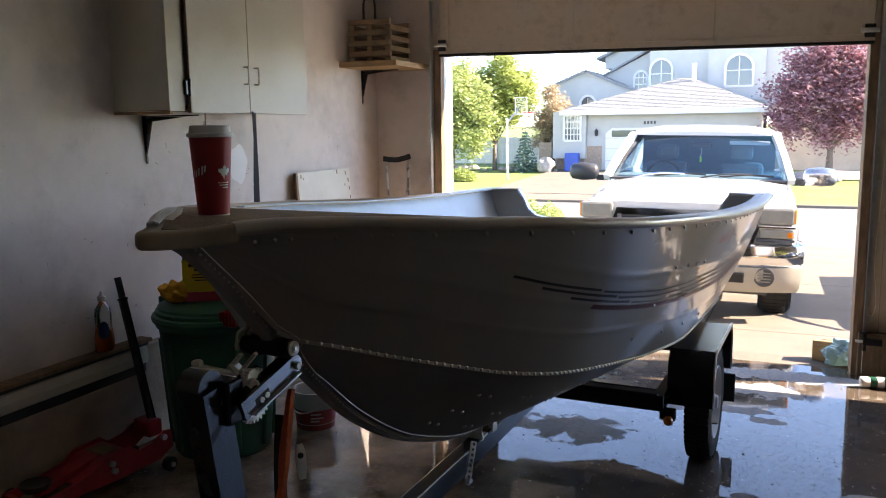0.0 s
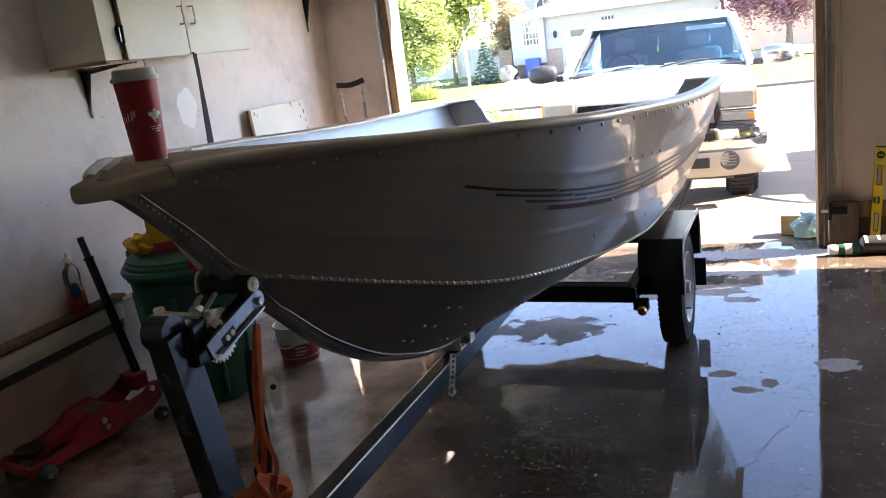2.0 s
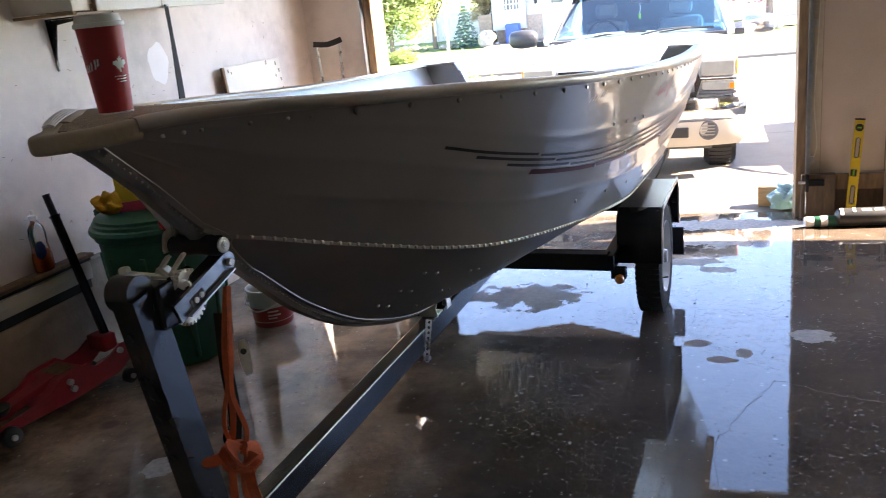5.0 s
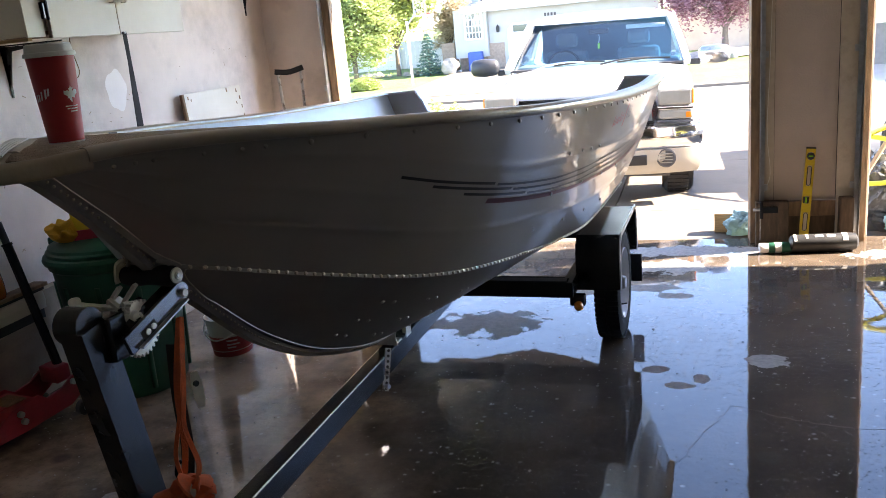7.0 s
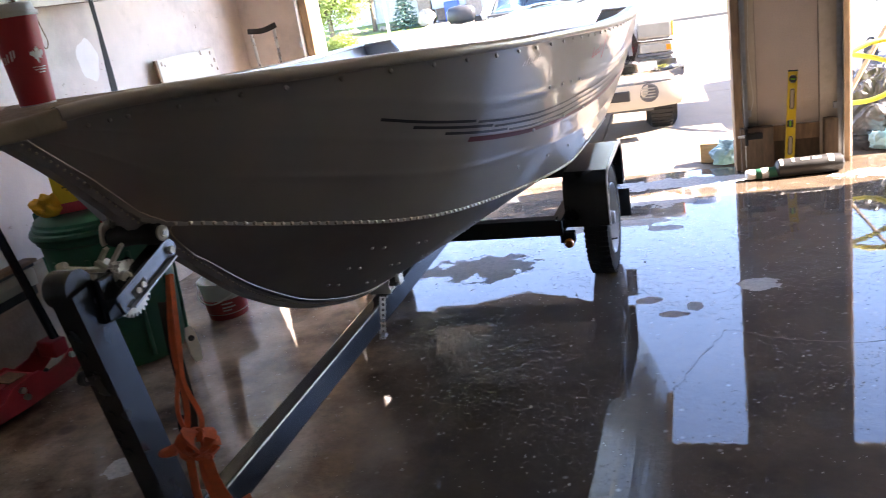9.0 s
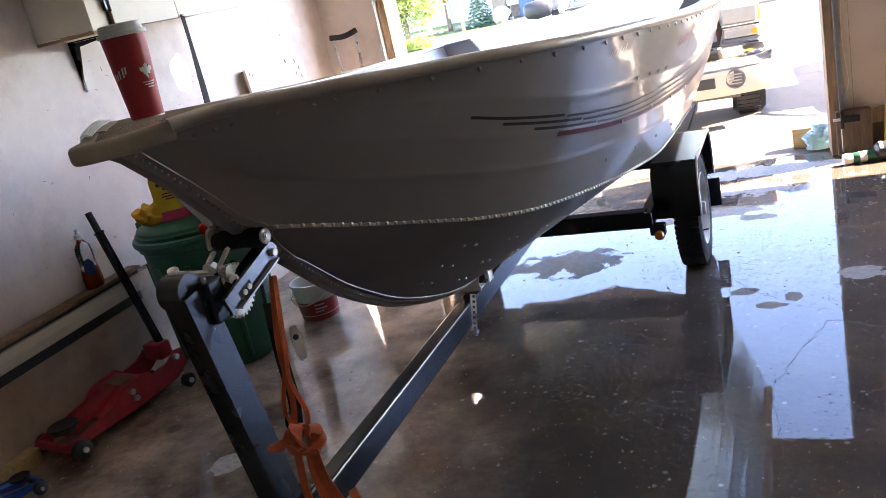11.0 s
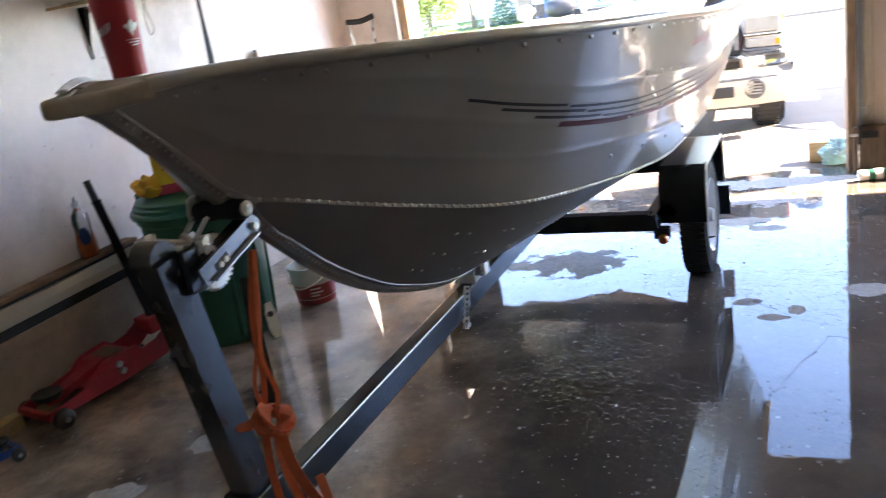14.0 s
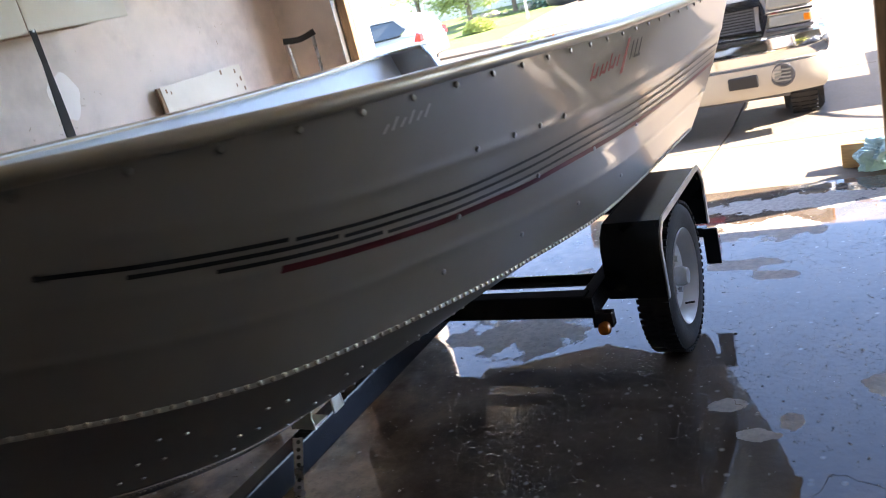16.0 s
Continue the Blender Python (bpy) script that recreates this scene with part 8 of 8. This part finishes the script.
def tree(x, y, zb, trunk_h, blobs, leaves, size, mtl, name, label, trunk_r=0.09, lean=0.0, category="tree"):
    t = thing(name, label, category, Matrix.Translation((x, y, zb)))
    bm = bmesh.new()
    crotch = Vector((lean, 0, trunk_h))
    sweep(bm, smooth_line([(0, 0, -0.1), (lean * 0.3, 0.0, trunk_h * 0.4), crotch], 5), circle2(1, 9), scale=[trunk_r * (1.25 - 0.5 * k / 10) for k in range(11)])
    for bx_, by_, bz_, br in blobs:
        tip = Vector((bx_, by_, bz_))
        mid = crotch.lerp(tip, 0.5) + Vector((random.uniform(-.15, .15), random.uniform(-.15, .15), 0.12))
        pts = smooth_line([crotch - Vector((0, 0, 0.15)), mid, tip], 4)
        sweep(bm, pts, circle2(1, 6), scale=[trunk_r * (0.6 - 0.5 * k / 8) for k in range(9)])
        for _ in range(4):
            d = Vector((random.gauss(0, 1), random.gauss(0, 1), random.gauss(0, 0.8))).normalized() * br * 0.8
            sweep(bm, smooth_line([mid.lerp(tip, random.uniform(0.3, 1)), tip + d * 0.5, tip + d], 2), circle2(1, 5), scale=[trunk_r * 0.16 * (1 - 0.18 * k) for k in range(5)])
    part("trunk", bm, "bark", t, "grey-brown branching trunk", smooth=60)
    bm = bmesh.new()
    tot = sum(b[3] ** 2 for b in blobs)
    for bx_, by_, bz_, br in blobs:
        n = int(leaves * br * br / tot)
        clumps = []
        for _ in range(max(10, int(26 * br))):
            d = Vector((random.gauss(0, 1), random.gauss(0, 1), random.gauss(0, 0.85))).normalized() * br * random.uniform(0.35, 1.08)
            clumps.append((Vector((bx_, by_, bz_)) + d, br * random.uniform(0.16, 0.34)))
        for _ in range(n):
            c, r = random.choice(clumps)
            p = c + Vector((random.gauss(0, r), random.gauss(0, r), random.gauss(0, r * 0.8)))
            leaf_quad(bm, p, size, 0.7)
    part("crown", bm, mtl, t, "crown of many small leaves")
    return t


random.seed(4)
tree(-11.6, 25.6, gz(25.6), 1.1, [(-0.6, 0, 1.7, 1.0), (0.6, 0.2, 1.8, 1.0), (-0.2, 0.3, 2.9, 1.0), (0.6, -0.2, 3.2, 0.9), (-1.3, 0, 2.8, 0.9), (0.1, 0, 3.9, 0.8), (1.2, 0.1, 2.5, 0.7), (-1.0, 0.2, 3.8, 0.8)], 24000, 0.085, "leaf", "green_tree", "bright green leafy tree on the lawn", 0.10)
tree(-10.7, 28.2, gz(28.2), 1.2, [(-0.5, 0, 2.2, 0.8), (0.6, 0, 2.4, 0.8), (0.0, 0.2, 3.2, 1.0), (0.9, 0, 3.5, 0.8), (-0.7, 0, 3.7, 0.8), (0.4, 0, 4.2, 0.7), (1.3, 0, 2.9, 0.6)], 22000, 0.085, "leaf_lime", "green_tree", "lime green leafy tree by the fence", 0.09)
tree(-8.75, 29.6, gz(29), 0.9, [(0, 0, 1.5, 0.65), (0.35, 0, 2.0, 0.7), (-0.35, 0, 2.2, 0.65), (0.25, 0, 2.7, 0.6), (-0.1, 0, 3.1, 0.45), (0.75, 0, 1.7, 0.45)], 9000, 0.065, "leaf_rust", "rusty_tree", "small rusty pink leafed tree", 0.07)
tree(2.35, 26.8, 0.0, 0.75, [(0, 0, 1.6, 0.9), (-1.1, 0, 1.7, 0.9), (1.1, 0, 1.8, 0.95), (-0.6, 0, 2.7, 1.0), (0.7, 0, 2.8, 1.05), (-1.5, 0, 2.6, 0.8), (1.7, 0, 2.7, 0.9), (0, 0, 3.7, 1.0), (-0.9, 0, 3.6, 0.8), (1.2, 0, 3.7, 0.9), (0.2, 0, 4.4, 0.7)], 26000, 0.075, "leaf_purple", "purple_tree", "spreading purple-leafed ornamental tree", 0.11)
tree(-14.6, 27.5, gz(27), 1.2, [(0, 0, 2.2, 1.0), (0.7, 0, 3.0, 1.1), (-0.7, 0, 3.2, 1.1), (0.2, 0, 4.2, 1.0)], 9000, 0.085, "leaf", "green_tree", "bright green leafy tree on the lawn", 0.11)


def spruce(x, y, h, r):
    t = thing("spruce", "small blue-green spruce tree on the lawn", "tree", Matrix.Translation((x, y, gz(y))))
    part("trunk", cyl(bmesh.new(), (0, 0, -0.05), (0, 0, h), 0.06, 0.01, 8), "bark", t)
    bm = bmesh.new()
    for i in range(13):
        z = 0.12 + (h - 0.15) * i / 13
        rr = r * (1 - i / 13) + 0.05
        nb = max(6, int(22 * (1 - i / 16)))
        for k in range(nb):
            a = 6.283 * (k + random.random() * 0.6) / nb
            d = Vector((math.cos(a), math.sin(a), -0.18 + random.uniform(-0.08, 0.12)))
            ln = rr * random.uniform(0.8, 1.15)
            for q in range(16):
                p = Vector((0, 0, z)) + d * ln * (0.15 + 0.85 * q / 16) + Vector((random.gauss(0, .02), random.gauss(0, .02), random.gauss(0, .02)))
                leaf_quad(bm, p, 0.05, 0.8)
    part("needles", bm, "needle", t, "layered blue-green needles")
    return t


spruce(-9.05, 27.3, 1.75, 0.62)


def shrub(x, y, sx, sy, sz, n, size, mtl, name, label, zb=None):
    t = thing(name, label, "shrub", Matrix.Translation((x, y, gz(y) if zb is None else zb)))
    bm = bmesh.new()
    for _ in range(n):
        d = Vector((random.gauss(0, 1), random.gauss(0, 1), abs(random.gauss(0, 1)))).normalized() * random.uniform(0.55, 1.08)
        leaf_quad(bm, Vector((d.x * sx, d.y * sy, d.z * sz + 0.02)), size, 0.8)
    part("foliage", bm, mtl, t)
    st_ = bmesh.new()
    for k in range(5):
        cyl(st_, (random.uniform(-.1, .1) * sx, random.uniform(-.1, .1) * sy, -0.03), (random.uniform(-.6, .6) * sx, random.uniform(-.6, .6) * sy, sz * 0.7), 0.015, 0.006, 6)
    part("stems", st_, "bark", t)
    return t


shrub(-10.25, 23.0, 0.62, 0.4, 0.42, 2600, 0.05, "leaf_lime", "lime_shrub", "low lime-green shrub at the lawn's edge")
shrub(4.15, 27.6, 0.62, 0.55, 0.95, 3200, 0.05, "leaf", "round_shrub", "clipped round green shrub", 0.0)
for i, (x, y) in enumerate(((-3.95, 9.0), (-3.5, 9.2), (-3.05, 9.05))):
    shrub(x, y, 0.30, 0.28, 0.62 + 0.06 * (i % 2), 1500, 0.035, "leaf_lime", "lime_shrub", "low lime-green shrub beside the driveway")
# fence behind the trees
fence = thing("fence", "tall white board fence behind the trees", "fence")
for i in range(60):
    x = -22 + i * 0.24
    part("fence_board", B(x, x + 0.225, 33.0, 33.03, -0.4, 1.05 + 0.01 * (i % 3)), "fence", fence)
part("fence_rail", B(-22, -7.6, 33.031, 33.08, 0.0, 0.09), "fence", fence)
part("fence_rail", B(-22, -7.6, 33.031, 33.08, 0.75, 0.84), "fence", fence)
for i in range(7):
    part("fence_post", B(-21.9 + 2.4 * i, -21.78 + 2.4 * i, 32.88, 32.999, -0.4, 1.2), "fence", fence)
# stones along the bed
for i in range(26):
    left = i < 16
    x = random.uniform(-12.5, -7.4) if left else random.uniform(1.2, 5.4)
    y = (27.8 - 0.08 * (x + 12.5) if left else 24.4 + random.uniform(-.15, .15) + 0.1 * (x - 3) ** 2)
    r = random.uniform(0.09, 0.2)
    s = thing("garden_stone", "rounded grey-brown garden stone", "stone", Matrix.Translation((x, y, gz(y))), group="bed edging stones")
    part("stone", crumple(r, r, r * 0.7, i + 40, 2, 0.3), "rock", s, smooth=True)
s = thing("boulder", "large reddish boulder beside the spruce", "stone", Matrix.Translation((-8.1, 27.0, gz(27))))
part("stone", crumple(0.35, 0.3, 0.36, 77, 4, 0.3), "rock", s, smooth=True)
bm = bmesh.new()
g = []
for rr, z in ((1.8, -0.30), (1.4, -0.20), (0.8, -0.12), (0.0, -0.1)):
    g.append([bm.verts.new((2.5 + rr * 1.1 * math.cos(a), 26.8 + rr * math.sin(a), z)) for a in np.linspace(0, 6.283, 24, endpoint=False)])
for a, b in zip(g, g[1:]):
    for i in range(24):
        bm.faces.new((a[i], a[(i + 1) % 24], b[(i + 1) % 24], b[i]))
tagged(part("garden_bed", bm, "rock", weld=True), "gravel planting mound under the purple tree", "garden bed", kind="structure")
bin2 = thing("recycling_bin", "blue plastic recycling bin by the house", "bin", Matrix.Translation((-7.15, 27.6, gz(27.6))))
part("bin_tub", B(-0.28, 0.28, -0.2, 0.2, 0, 0.75, 0.04), "bluebin", bin2)

# ---- basketball stand ----
HPX, HPY = -8.55, 23.4
hz = gz(HPY)
hoop = thing("basketball_stand", "grey basketball post with clear backboard and net", "basketball hoop", Matrix.Translation((HPX, HPY, hz)))
part("post", cyl(bmesh.new(), (0, 0, 0), (0, 0, 2.25), 0.055, n=14), "mirrorp", hoop, "grey steel post")
part("arm", sweep(bmesh.new(), [(0, 0, 2.1), (0.42, 0.05, 2.62)], circle2(0.035, 8)), "mirrorp", hoop)
bb = part("backboard", B(0.30, 0.72, 0.02, 0.05, 2.40, 3.0, 0.004), "clearp", hoop, "clear backboard with white edge")
ring = [Vector(q) for q in ((0.30, 0.015, 2.40), (0.72, 0.015, 2.40), (0.72, 0.015, 3.0), (0.30, 0.015, 3.0), (0.30, 0.015, 2.40))]
part("backboard_edge", sweep(bmesh.new(), ring, [(-0.018, -0.018), (0.018, -0.018), (0.018, 0.018), (-0.018, 0.018)], up=(0, -1, 0)), "trimw", bb)
part("rim", lathe(bmesh.new(), [(0.21, -0.012), (0.222, 0), (0.21, 0.012), (0.198, 0), (0.21, -0.012)], (0.86, -0.2, 2.45), (0, 0, 1), 24), "redbadge", hoop, "red steel rim", smooth=True)
net = bmesh.new()
for i in range(12):
    for sg in (1, -1):
        pts = []
        for k in range(6):
            a = 6.283 * i / 12 + sg * 0.26 * k
            r = 0.205 * (1 - 0.09 * k)
            pts.append(Vector((0.86 + r * math.cos(a), -0.2 + r * math.sin(a), 2.44 - 0.065 * k)))
        sweep(net, pts, circle2(0.008, 4), caps=False)
part("net", net, "trimw", hoop, "white cord net")
